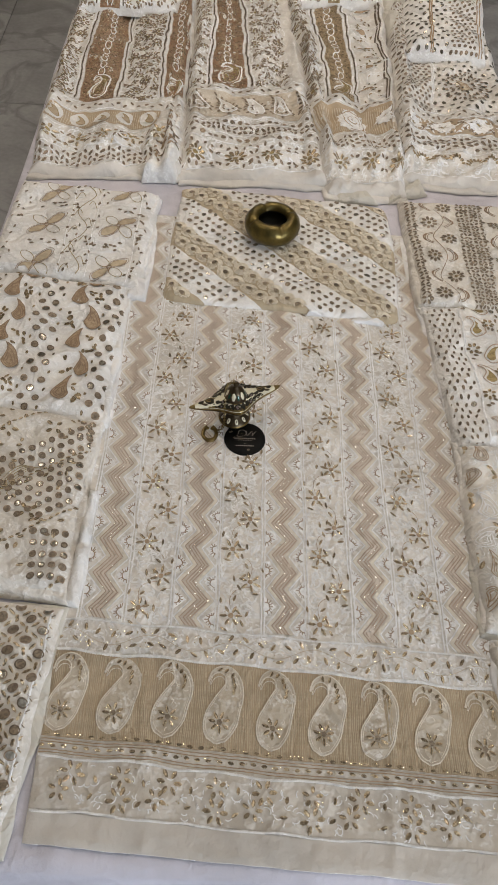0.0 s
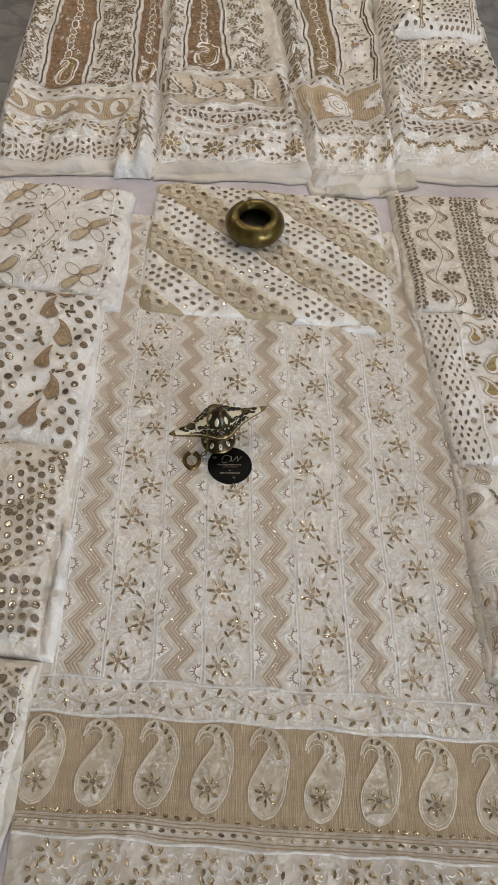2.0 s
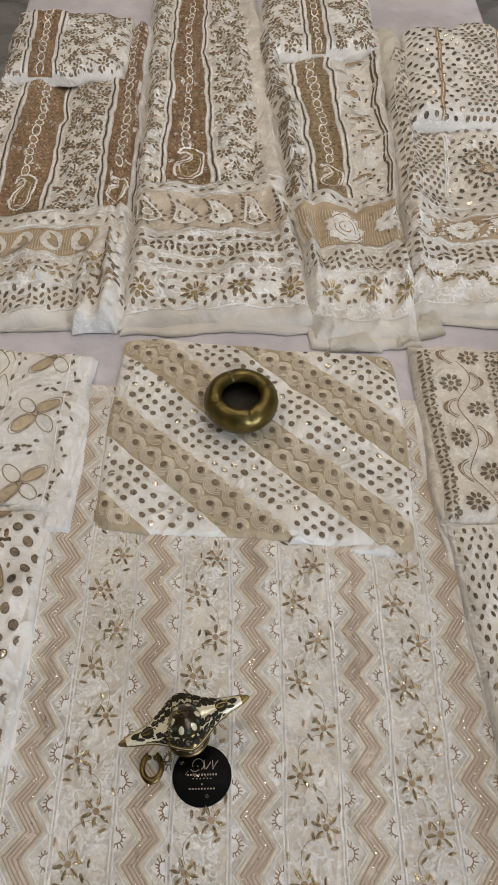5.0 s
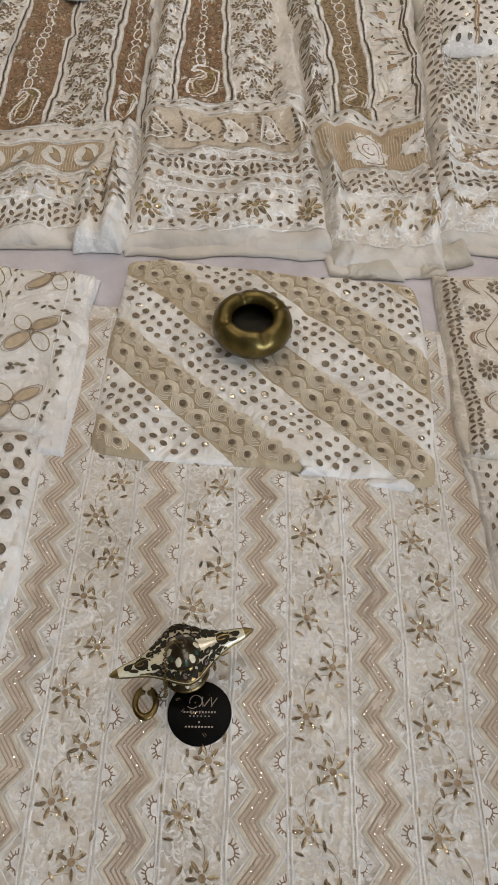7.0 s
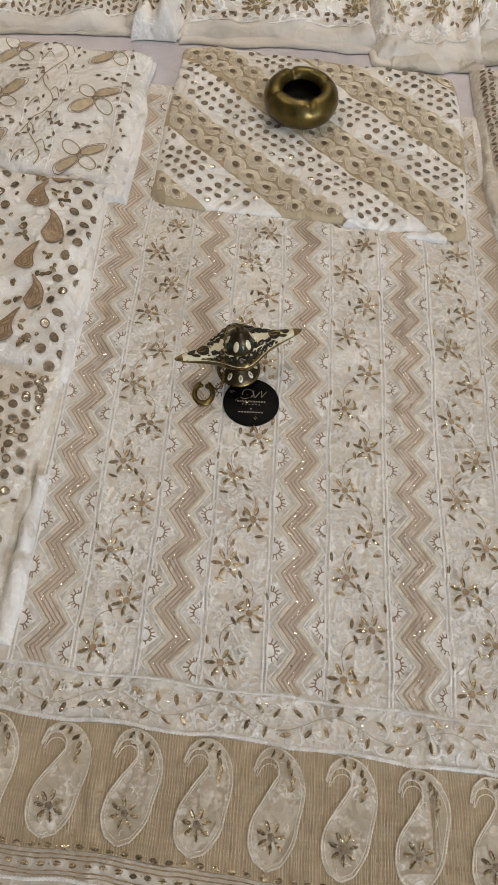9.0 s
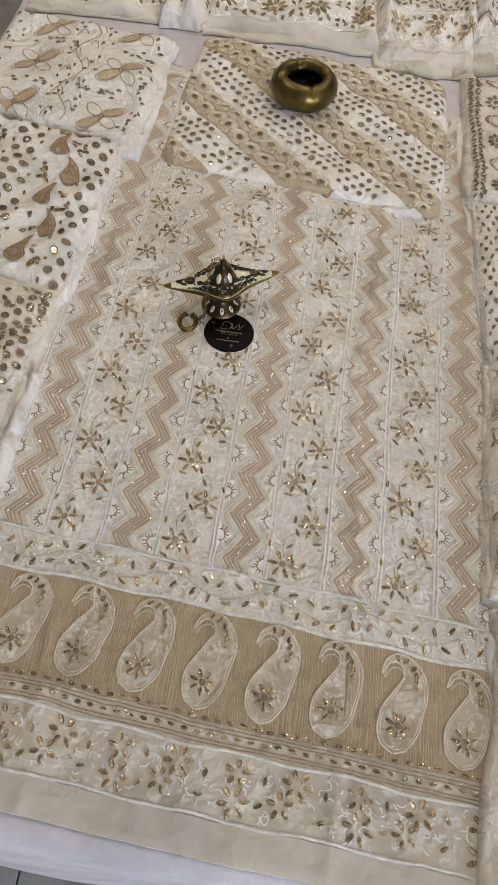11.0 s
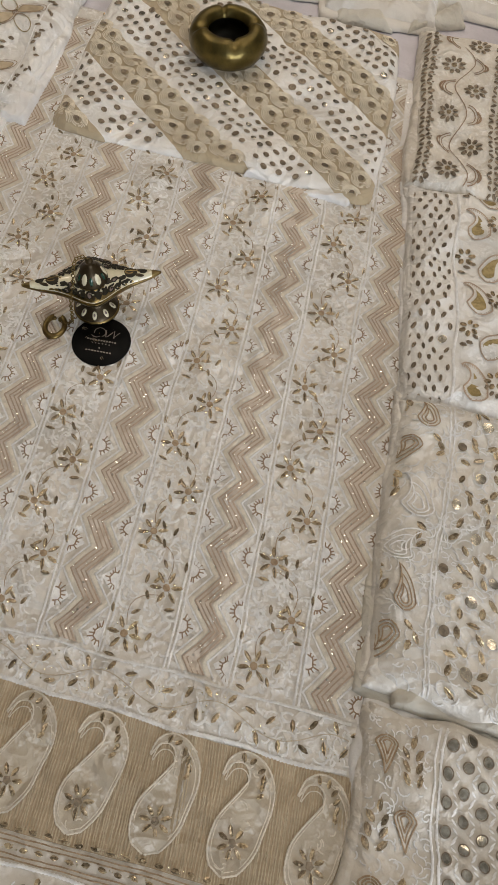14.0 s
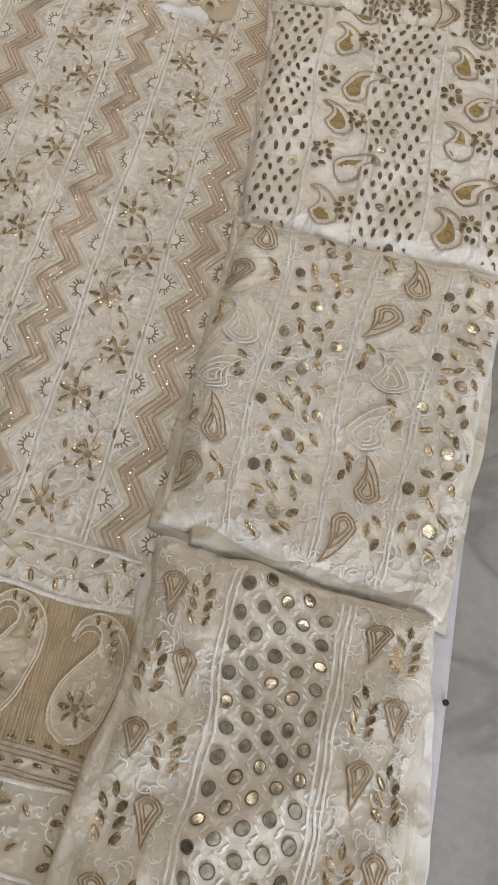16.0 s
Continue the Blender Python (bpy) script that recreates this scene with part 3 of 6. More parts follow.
def sheet():
    """The lilac sheet over the table, its edges hanging down a little, uneven."""
    c = Cloth(TABLE, 0.0, base=TOP - 0.003, wavy=0.0, wrinkle=0.0, seed=4)
    na, nb = 70, 150
    noise = rng_noise(11)
    verts, faces = [], []
    prof = [(-0.0, 0.0), (0.006, -0.003), (0.010, -0.012), (0.011, -0.03), (0.013, -0.06), (0.016, -0.10), (0.012, -0.16)]
    ring = []
    for i in range(na):
        ring.append((i / na, 0))
    for j in range(nb):
        ring.append((1, j / nb))
    for i in range(na):
        ring.append((1 - i / na, 1))
    for j in range(nb):
        ring.append((0, 1 - j / nb))
    A, B = np.meshgrid(np.linspace(0, c.w, na + 1), np.linspace(0, c.l, nb + 1))
    x, y, z = c.at(A.ravel(), B.ravel())
    z = z + 0.0008 * noise(A.ravel(), B.ravel(), 9.0) + 0.003
    verts = [tuple(q) for q in np.stack([x, y, z], 1)]
    faces = [(j * (na + 1) + i, j * (na + 1) + i + 1, (j + 1) * (na + 1) + i + 1, (j + 1) * (na + 1) + i) for j in range(nb) for i in range(na)]
    index = lambda u, v: round(v * nb) * (na + 1) + round(u * na)
    m = len(ring)
    start = len(verts)
    for d, h in prof[1:]:
        for k, (u, v) in enumerate(ring):
            ou = -1 if u == 0 and 0 < v <= 1 else (1 if u == 1 and v < 1 else 0)
            ov = -1 if v == 0 and u < 1 else (1 if v == 1 and u > 0 else 0)
            bx, by, bz = verts[index(u, v)]
            w = 1 + 0.35 * math.sin(k * 0.33) * min(1, -h * 18) + 0.3 * math.sin(k * 0.13 + 1)
            short = 3.6 if v == 0 and u < 1 else 1.0
            verts.append((bx + ou * d * w, by + ov * d * w * (0.7 if v == 0 else 1), bz + h * short))
    for r in range(len(prof) - 1):
        for k in range(m):
            k2 = (k + 1) % m
            a, b = start + r * m + k, start + r * m + k2
            lo = (index(*ring[k]), index(*ring[k2])) if r == 0 else (a - m, b - m)
            faces.append((lo[1], lo[0], a, b))
    tagged(part("table_sheet", (verts, faces), M_LILAC), label="pale lilac cotton sheet pinned over the table", category="sheet")


def pin(x, y):
    bm = bmesh.new()
    bmesh.ops.create_uvsphere(bm, u_segments=10, v_segments=6, radius=0.0026)
    for v in bm.verts:
        v.co.z = max(0, v.co.z * 0.6)
        v.co += Vector((x, y, TOP - 0.0005))
    tagged(part("push_pin", bm, M_STEEL), label="small black pin in the lilac sheet's edge", category="pin", group="sheet pins")


table()
sheet()
pin(0.574, 0.307)
pin(-0.393, 1.347)


# ---- the large embroidered kurta panel ----
R = random.Random(5)
J = lambda s: R.uniform(-s, s)
KU, KV = -0.190, 0.134


def hooked_mango(a, b, size=1.0):
    """A round-bellied mango shape leaning to its right, its thin tip hooking back over. Returns outline, spine and sides."""
    keys = [np.array(q) for q in ((-0.0085, 0.0010), (-0.0065, 0.0200), (0.0010, 0.0410), (0.0085, 0.0590), (0.0105, 0.0720), (0.0050, 0.0835), (-0.0050, 0.0880), (-0.0150, 0.0835), (-0.0205, 0.0720))]
    ext = [2 * keys[0] - keys[1]] + keys + [2 * keys[-1] - keys[-2]]
    spine = []
    for p0, p1, p2, p3 in zip(ext, ext[1:], ext[2:], ext[3:]):
        for t in (0, 0.25, 0.5, 0.75):
            spine.append(0.5 * (2 * p1 + (p2 - p0) * t + (2 * p0 - 5 * p1 + 4 * p2 - p3) * t * t + (3 * p1 - 3 * p2 + p3 - p0) * t ** 3))
    spine.append(keys[-1])
    m = len(spine) - 1
    left, right = [], []
    for i, q in enumerate(spine):
        t = i / m
        d = spine[min(i + 1, m)] - spine[max(i - 1, 0)]
        d = d / np.linalg.norm(d)
        half = 0.0185 * math.sqrt(max(0.0, 1 - (1 - min(t / 0.20, 1)) ** 2)) * (1 - max(0.0, t - 0.20) / 0.80) ** 1.35 + 0.0006
        o = np.array((-d[1], d[0])) * half
        left.append(q + o)
        right.append(q - o)
    f = lambda p: [(a + size * x, b + size * y) for x, y in p]
    return f(left) + f(right[::-1]), f(spine), f(left), f(right)


def kurta():
    plan = lambda u, v: (u + 0.02 * (v - 0.4), v - 0.08 * (u - 0.08))
    c = Cloth([plan(KU, KV), plan(0.346, KV), plan(0.346, 1.21), plan(KU, 1.21)], 0.0022, edge=0.006, wrinkle=0.0011, freq=26.0, seed=21, wavy=0.0022,
              pleats=lambda a, b: 0.0016 * np.exp(-((a - 0.392 - 0.010 * np.sin(b * 9)) / 0.005) ** 2) + 0.0014 * np.exp(-((b - 0.585 - 0.02 * np.sin(a * 11)) / 0.006) ** 2) + 0.0012 * np.exp(-((a - 0.13 + 0.12 * b) / 0.006) ** 2)
              + 0.0032 * (1 + np.sin(a * 88 + 1.0)) * np.exp(-((b - 0.795) / 0.028) ** 2) * np.exp(-((a - 0.30) / 0.15) ** 2)
              + 0.0030 * (1 + np.sin(a * 70 + b * 40)) * np.exp(-((b - 0.235) / 0.020) ** 2) * np.exp(-((a - 0.42) / 0.07) ** 2))
    cloth = tagged(part("kurta_panel", c.mesh(0.007), M_SATIN), label="cream embroidered kurta panel spread flat on the lilac sheet", category="kurta")
    U = lambda u, v: (u - KU, v - KV)

    # zigzag bands
    for i in range(5):
        mid = -0.141 + 0.1153 * i
        steps = [0.389 + 0.0015] + [0.427 + 0.02525 * k for k in range(-1, 31) if 0.392 < 0.427 + 0.02525 * k < 1.2]
        swing = lambda v: 0.0095 * (1 - 4 * abs(((v - 0.427) / 0.0505 + 0.5) % 1 - 0.5))
        jig = [(J(0.0007), J(0.0006)) for _ in steps]
        path = lambda off: [U(mid + swing(v) + off + j[0], v + j[1]) for v, j in zip(steps, jig)]

        def wide(off0, off1):
            a, b = path(off0), path(off1)
            fill = lambda p: [tuple((1 - t) * np.array(p[k]) + t * np.array(p[k + 1])) for k in range(len(p) - 1) for t in (0, 0.33, 0.66)] + [p[-1]]
            return fill(a), fill(b)
        band = Stitch(c, 0.0008).band(*wide(-0.0082, 0.0082)).out("zigzag_band", M_ZIG, cloth, "rose-tan chevron strip with brown chain stitch")
        edge = Stitch(c, 0.0011)
        for off in (-0.0112, 0.0112):
            edge.rope(path(off), 0.0048, 0.0006)
        outer = Stitch(c, 0.0009)
        for off in (-0.0152, 0.0152):
            outer.rope(path(off), 0.0020, 0.0004, 0.0022)
        outer.out("zigzag_outline", M_THREAD, cloth)
        edge.out("zigzag_edging", M_PALECORD, cloth, "raised cream cord along the chevrons")
        lines = Stitch(c, 0.0012)
        for off in (-0.0074, -0.0028, 0.0018, 0.0064):
            lines.rope(path(off + J(0.0004)), 0.0017, 0.0004, 0.0030)
        lines.out("chain_stitch", M_CHAIN, band)
        bits = Stitch(c, 0.0014)
        for v in np.arange(0.40, 1.19, 0.0042):
            bits.disc(*U(mid + swing(v) + J(0.0085), v + J(0.002)), R.uniform(0.0005, 0.0010), 0.0003, n=5)
        bits.out("sequin_scatter", M_SEQUIN, band, kind="stuff")
        suns = Stitch(c, 0.0008)
        pocket = Stitch(c, 0.0005)
        for k in range(-1, 31):
            v = 0.427 + 0.02525 * k
            if not 0.40 < v < 1.19:
                continue
            side = -1 if k % 2 == 0 else 1
            a, b = U(mid + side * 0.0225, v)
            pocket.fan([(a - side * 0.0115, b), (a + side * 0.004, b + 0.0155), (a + side * 0.004, b - 0.0155)], 0.0003)
            a += side * 0.002
            pts = []
            for q in range(9):
                th = math.radians(-95 + 190 * q / 8)
                pts.append((a - side * (0.0056 * math.cos(th) + J(0.0006)), b + 0.0062 * math.sin(th) + J(0.0004)))
            suns.line(pts, 0.0013, 0.0004)
            for p in pts[::1] if k % 3 else pts[1:-1]:
                f = R.uniform(1.4, 1.9)
                suns.line([p, (a + (p[0] - a) * f + J(0.0006), b + (p[1] - b) * f + J(0.0006))], 0.0012, 0.0004)
        pocket.out("white_pocket_fill", M_THREAD, cloth, kind="stuff")
        suns.out("sunburst_stitch", M_ZIGLINE, cloth, kind="stuff")
        seam = Stitch(c, 0.0007)
        for off in (-0.0302, -0.0264, 0.0264, 0.0302):
            seam.rope([U(mid + off + J(0.0004), v) for v in np.arange(0.388, 1.2, 0.012)], 0.0025, 0.0006)
        seam.out("white_cord_line", M_THREAD, cloth)

    # flower columns
    for j in range(4):
        mid = 0.147 + 0.1153 * (j - 2)
        vine, leaves, glint = Stitch(c, 0.0006), Stitch(c, 0.0007), Stitch(c, 0.0019)
        spots = []
        for k in range(17):
            v = 0.409 + 0.04825 * k
            side = -1 if k % 2 == 0 else 1
            f = (mid + side * 0.0120 + J(0.0016), v + J(0.002))
            spots.append((f, side))
            blossom = Stitch(c, 0.0009).flower(*U(*f), 0.0156 + J(0.0012), 6, J(30), 0.215, 0.24).out("embroidered_flower", M_ZARI2, cloth)
            Stitch(c, 0.0012).disc(*U(*f), 0.0036, 0.0008, n=7).out("flower_centre", M_PEACH, blossom)
            # bright specks added on the petals as their glints
            for _ in range(5):
                th, rr = R.uniform(0, 6.28), R.uniform(0.004, 0.0135)
                glint.disc(*U(f[0] + rr * math.cos(th), f[1] + rr * math.sin(th)), R.uniform(0.0006, 0.0011), 0.0004, n=5)
            for du, dv, deg in ((-side * 0.0200, 0.004, 80), (-side * 0.0090, 0.0065, 60 * side), (-side * 0.014, -0.010, 110), (side * 0.007, -0.0185, 20 * side), (side * 0.015, 0.0205, 95), (-side * 0.004, 0.0225, -50 * side)):
                leaves.leaf(*U(f[0] + du + J(0.0015), f[1] + dv + J(0.002)), 0.0104 + J(0.0014), 0.0029, deg + J(22))
        for (p, s1), (q, s2) in zip(spots, spots[1:]):
            pts = []
            for t in np.linspace(0.0, 1.0, 9):
                th = t * math.pi / 2
                pts.append(U(p[0] + (q[0] - p[0]) * (1 - math.cos(th)) - s2 * 0.006 * math.sin(2 * th), p[1] + 0.008 + (q[1] - p[1] - 0.016) * math.sin(th)))
            vine.line(pts, 0.0007, 0.0003)
        floss = Stitch(c, 0.0004)
        for _ in range(820):
            v = R.uniform(0.392, 1.19)
            u = mid + J(0.0255)
            floss.ring(*U(u, v), R.uniform(0.003, 0.009), R.uniform(0.0013, 0.0030), 5, R.uniform(50, 130), R.uniform(0, 360), 0.0004)
        for _ in range(90):
            u, v, r0 = mid + J(0.022), R.uniform(0.395, 1.18), R.uniform(0, 360)
            floss.ring(*U(u, v), R.uniform(0.003, 0.006), 0.0010, 7, 200, r0, 0.0004)
        floss.out("white_floss", M_FLOSS, cloth, kind="stuff")
        vine.out("stem_stitch", M_PEACH, cloth, kind="stuff")
        leaves.out("gilt_leaves", M_ZARI2, cloth, kind="stuff")
        glint.out("bead_scatter", M_GLINT, cloth, kind="stuff")

    # borders, from the vine band down to the hem
    edge = Stitch(c, 0.0009)
    run = np.arange(-0.188, 0.345, 0.006)
    for v, w in ((0.3865, 0.0032), (0.3460, 0.0046), (0.2215, 0.0036), (0.1665, 0.0034)):
        edge.rope([U(u, v + 0.0012 * math.sin(u * 60 + v * 90) + J(0.0003)) for u in run], w * 0.95, 0.0008, 0.0034)
    edge.out("white_cord_border", M_FLOSS, cloth, "raised white corded border lines")
    Stitch(c, 0.0007).rect(0.0004, 0.0004, c.w - 0.0004, 0.1650 - KV, step=0.004).out("plain_hem", M_SHEER, cloth, "plain sheer cream hem", whole=True)
    # border ground, a darker cream than the panel above
    Stitch(c, 0.0004).rect(0.0010, 0.1680 - KV, c.w - 0.0010, 0.2430 - KV, step=0.004).out("flower_border", M_BORDER, cloth, "darker cream border of gilt flowers", whole=True)
    vine, leaves = Stitch(c, 0.0007), Stitch(c, 0.0008)
    vine.line([U(u, 0.366 + 0.0080 * math.sin(u * 62)) for u in run], 0.0009, 0.0004)
    for k in range(60):
        u = -0.185 + 0.0090 * k
        leaves.leaf(*U(u + J(0.002), 0.366 + (0.010 if k % 2 else -0.008) + 0.004 * math.sin(u * 62)), 0.0112, 0.0036, R.choice((20, 60, -30, 110)) + J(15))
    vine.out("stem_stitch", M_CREAMTHREAD, cloth, kind="stuff")
    leaves.out("gilt_leaves", M_ZARI2, cloth, kind="stuff")
    wisps = Stitch(c, 0.0005)
    for _ in range(330):
        wisps.ring(*U(R.uniform(-0.186, 0.343), 0.366 + J(0.016)), R.uniform(0.003, 0.008), R.uniform(0.0012, 0.0022), 5, R.uniform(60, 140), R.uniform(0, 360), 0.0004)
    wisps.out("white_floss", M_FLOSS, cloth, kind="stuff")
    band = Stitch(c, 0.0006).rect(0.0015, 0.2435 - KV, c.w - 0.001, 0.3445 - KV).out("tan_border", M_TAN, cloth, "tan border filled with upright rows of stitches")
    ribs = Stitch(c, 0.0007)
    for u in np.arange(-0.187, 0.345, 0.0023):
        o = J(0.0006)
        ribs.rope([U(u + o + J(0.0003), v) for v in np.linspace(0.2440, 0.3445, 13)], 0.0015, 0.0005, 0.0042)
    ribs.out("rib_stitching", M_TANRIB, band, kind="stuff")
    for k in range(9):
        u, v = -0.166 + 0.0613 * k, 0.2500
        outline, spine, left, right = hooked_mango(*U(u, v + J(0.001)))
        mango = Stitch(c, 0.0013).band(left, right, 0.0003).out("paisley", M_PAISLEY, cloth, "pale paisley with a gilt flower")
        cord = Stitch(c, 0.0016).rope(outline, 0.0018, 0.0007, 0.003)
        heart = spine[7]
        cord.rope([(heart[0] + (x - heart[0]) * 0.88, heart[1] + (y - heart[1]) * 0.90) for x, y in outline], 0.0011, 0.0004, 0.003)
        for _ in range(16):
            q = R.choice(spine[2:22])
            cord.ring(q[0] + J(0.008), q[1] + J(0.006), R.uniform(0.002, 0.005), 0.0012, 5, R.uniform(60, 140), R.uniform(0, 360), 0.0003)
        cord.out("paisley_cord", M_PALECORD, mango)
        core = spine[5]
        fl = Stitch(c, 0.0022).flower(core[0], core[1], 0.0132, 7, J(30), 0.25, 0.28)
        sprig = Stitch(c, 0.0022)
        for q in (13, 15, 17, 19, 22, 25):
            sprig.leaf(spine[q][0] + 0.0015 + J(0.001), spine[q][1], 0.0080, 0.0032, 70 + J(35))
        core_glint = Stitch(c, 0.0034)
        # glints over the paisley's flower, set in as bright specks
        for _ in range(6):
            core_glint.disc(core[0] + J(0.010), core[1] + J(0.010), R.uniform(0.0006, 0.0010), 0.0004, n=5)
        core_glint.out("bead_scatter", M_GLINT, mango, kind="stuff")
        sprig.out("gilt_leaves", M_ZARI2, mango, kind="stuff")
        fl.out("gilt_flower", M_ZARI2, mango)
        Stitch(c, 0.0028).disc(core[0], core[1], 0.0036, 0.0008, n=5).out("flower_centre", M_DULL, mango)
    ruled = Stitch(c, 0.0008)
    for v in (0.2405, 0.2372, 0.2285, 0.2255):
        ruled.line([U(u, v + J(0.0003)) for u in run], 0.0011, 0.0004)
    ruled.out("brown_ruled_stitch", M_PEACH, cloth, kind="stuff")
    beads = Stitch(c, 0.0011)
    for v in (0.2465, 0.2335):
        for k in range(42):
            beads.leaf(*U(-0.186 + 0.01255 * k + (0.004 if v > 0.24 else 0), v + J(0.0007)), 0.0074, 0.0034, J(14))
    beads.out("gilt_beading", M_ZARI2, cloth, kind="stuff")
    loose, floss, sparks = Stitch(c, 0.0009), Stitch(c, 0.0006), Stitch(c, 0.0020)
    # added specks that glint along the beading rows and the vine band
    for v, spread, count in ((0.2465, 0.0016, 70), (0.2335, 0.0016, 70), (0.366, 0.0135, 130)):
        for _ in range(count):
            sparks.disc(*U(R.uniform(-0.185, 0.34), v + J(spread)), R.uniform(0.0005, 0.0010), 0.0004, n=5)
    for k in range(10):
        u = -0.148 + 0.0535 * k
        big, small = ((0.207, -0.0), (0.187, -0.013)) if k % 2 == 0 else ((0.183, 0.0), (0.206, 0.0))
        Stitch(c, 0.0010).flower(*U(u + big[1], big[0] - 0.0005), 0.0150, 6, 18 + J(30), 0.29, 0.30).out("embroidered_flower", M_ZARI2, cloth)
        Stitch(c, 0.0010).flower(*U(u + small[1], small[0]), 0.0125, 5, J(30), 0.32, 0.28).out("embroidered_flower", M_ZARI2, cloth)
        for _ in range(7):
            sparks.disc(*U(u + J(0.016), R.uniform(0.176, 0.216)), R.uniform(0.0006, 0.0012), 0.0004, n=5)
        loose.leaf(*U(u + 0.025, 0.204 + J(0.004)), 0.009, 0.0036, 100 + J(30))
        loose.leaf(*U(u + 0.022, 0.183 + J(0.003)), 0.009, 0.0034, 30 + J(30))
        for _ in range(26):
            floss.ring(*U(u + R.uniform(0, 0.05), R.uniform(0.172, 0.216)), R.uniform(0.002, 0.006), 0.0013, 5, R.uniform(60, 150), R.uniform(0, 360), 0.0004)
    sparks.out("bead_scatter", M_GLINT, cloth, kind="stuff")
    loose.out("gilt_leaves", M_ZARI2, cloth, kind="stuff")
    floss.out("white_floss", M_THREAD, cloth, kind="stuff")
    Stitch(c, 0.0016).rect(0.502, 1.075 - KV, 0.532, 1.200 - KV).out("lining_flap", M_PLAIN, cloth, "plain white lining flap")


# ---- folded suit lengths ----
def pack(name, corners, thick, mat, label, category="folded suit", edge=0.014, layers=3, seed=3, tuck=0.0, wrinkle=0.0050, group="", corner_r=0.0, under=None, freq=17.0, base=TOP + 0.002, pleats=None, step=0.005):
    thick *= 0.8
    edge *= 1.3
    c = Cloth(corners, thick, edge=edge, wrinkle=wrinkle, freq=freq, seed=seed, wavy=0.0052, sag=thick * 0.4, corner_r=corner_r, base=base, pleats=pleats)
    ob = tagged(part(name, c.mesh(step), mat), label=label, category=category, group=group)
    mid = sum(np.array(q) for q in corners) / 4
    for k in range(layers):
        grow = 1.0 - tuck + (0.008 + 0.015 * k) * (1 if k % 2 == 0 else 0.7)
        cs = [tuple(mid + (np.array(q) - mid) * grow + np.array((J(0.004), J(0.003)))) for q in corners]
        low = Cloth(cs, thick * (0.62 - 0.20 * k), edge=0.005, wrinkle=0.0028, freq=30.0, seed=seed + 40 + k, wavy=0.0075, corner_r=corner_r, base=base)
        part("folded_layer", low.mesh(0.006), mat if k < 2 else under or M_PLAIN, ob, "folded under-layer of the same cloth" if k < 2 else "plain folded under-layer")
    return c, ob


def striped_pack():
    c, ob = pack("folded_suit", [(-0.104, 0.990), (0.300, 0.950), (0.315, 1.268), (-0.089, 1.312)], 0.011, M_STRIPE,
                 "folded white suit with tan diagonal stripes and mirror dots", edge=0.012, layers=0, seed=8, wrinkle=0.0040, corner_r=0.024, base=TOP + 0.005)
    low = Cloth([(-0.096, 1.001), (0.290, 0.962), (0.306, 1.258), (-0.082, 1.300)], 0.006, edge=0.004, wrinkle=0.001, freq=20.0, seed=48, wavy=0.004, corner_r=0.03, base=TOP + 0.002)
    part("folded_layer", low.mesh(0.010), M_PLAIN, ob, "plain folded under-layer")
    # whorls along the tan stripes, mirror dots along the white ones
    d, n = np.array((STRIPE_N[1], -STRIPE_N[0])), STRIPE_N
    axes = np.linalg.inv(np.stack([(c.c[1] - c.c[0]) / np.linalg.norm(c.c[1] - c.c[0]), (c.c[3] - c.c[0]) / np.linalg.norm(c.c[3] - c.c[0])], 1))
    spot = lambda s, q: tuple(axes @ (STRIPE_ORG + d * s + n * q - c.c[0]))

    def rounded(p):
        x, y = max(0.024 - min(p[0], c.w - p[0]), 0), max(0.024 - min(p[1], c.l - p[1]), 0)
        return x * x + y * y > 0.023 ** 2
    inside = lambda p, m=0.004: m < p[0] < c.w - m and m < p[1] < c.l - m and not rounded(p)
    for k in range(-2, 4):
        q0 = STRIPE_W * k
        whorl, dots = Stitch(c, 0.0016), Stitch(c, 0.0022)
        for i in range(-18, 18):
            for r in range(2):
                p = spot(0.0265 * i + (0.013 if r % 2 else 0) + J(0.001), q0 + 0.0135 + 0.0262 * r + J(0.001))
                if not inside(p, -0.006):
                    continue
                for rad in (0.0136, 0.0117, 0.0098, 0.0079, 0.0060):
                    whorl.ring(p[0] - 0.12 * rad, p[1] + 0.20 * (0.0136 - rad), rad, 0.0013, 14, 345, -60 + J(20))
                dots.disc(p[0] - 0.002, p[1] + 0.002, 0.0042, 0.0006, n=8)
        curls = whorl.out("curl_stitch", M_WHORL, ob, "cream curled chain stitch", kind="stuff")
        if curls:
            dots.out("foil_dots", M_DULL, curls, kind="stuff")
        q0 = STRIPE_W * k + 0.053
        for i in range(-24, 24):
            for r in range(4):
                if (i + 40) % 5 == 4 and r in (0, 3):
                    continue
                p = spot(0.0152 * i + 0.003 * r + J(0.0010), q0 + 0.0105 + 0.0142 * r + J(0.0010))
                if inside(p, 0.0035):
                    Stitch(c, 0.0010).disc(p[0], p[1], 0.0044 + J(0.0006), 0.0008, n=8, squash=R.uniform(0.8, 1)).out("mirror_disc", M_DULL if R.random() < 0.72 else M_MIRROR, ob)
    # the loose white end that slips out of the fold in front
    e = Cloth([(0.140, 0.966), (0.270, 0.944), (0.284, 0.970), (0.15, 0.995)], 0.0060, edge=0.005, wrinkle=0.004, freq=44.0, seed=77, wavy=0.005)
    part("loose_end", e.mesh(0.005), M_PLAIN, ob, "plain white loose end of the folded cloth")


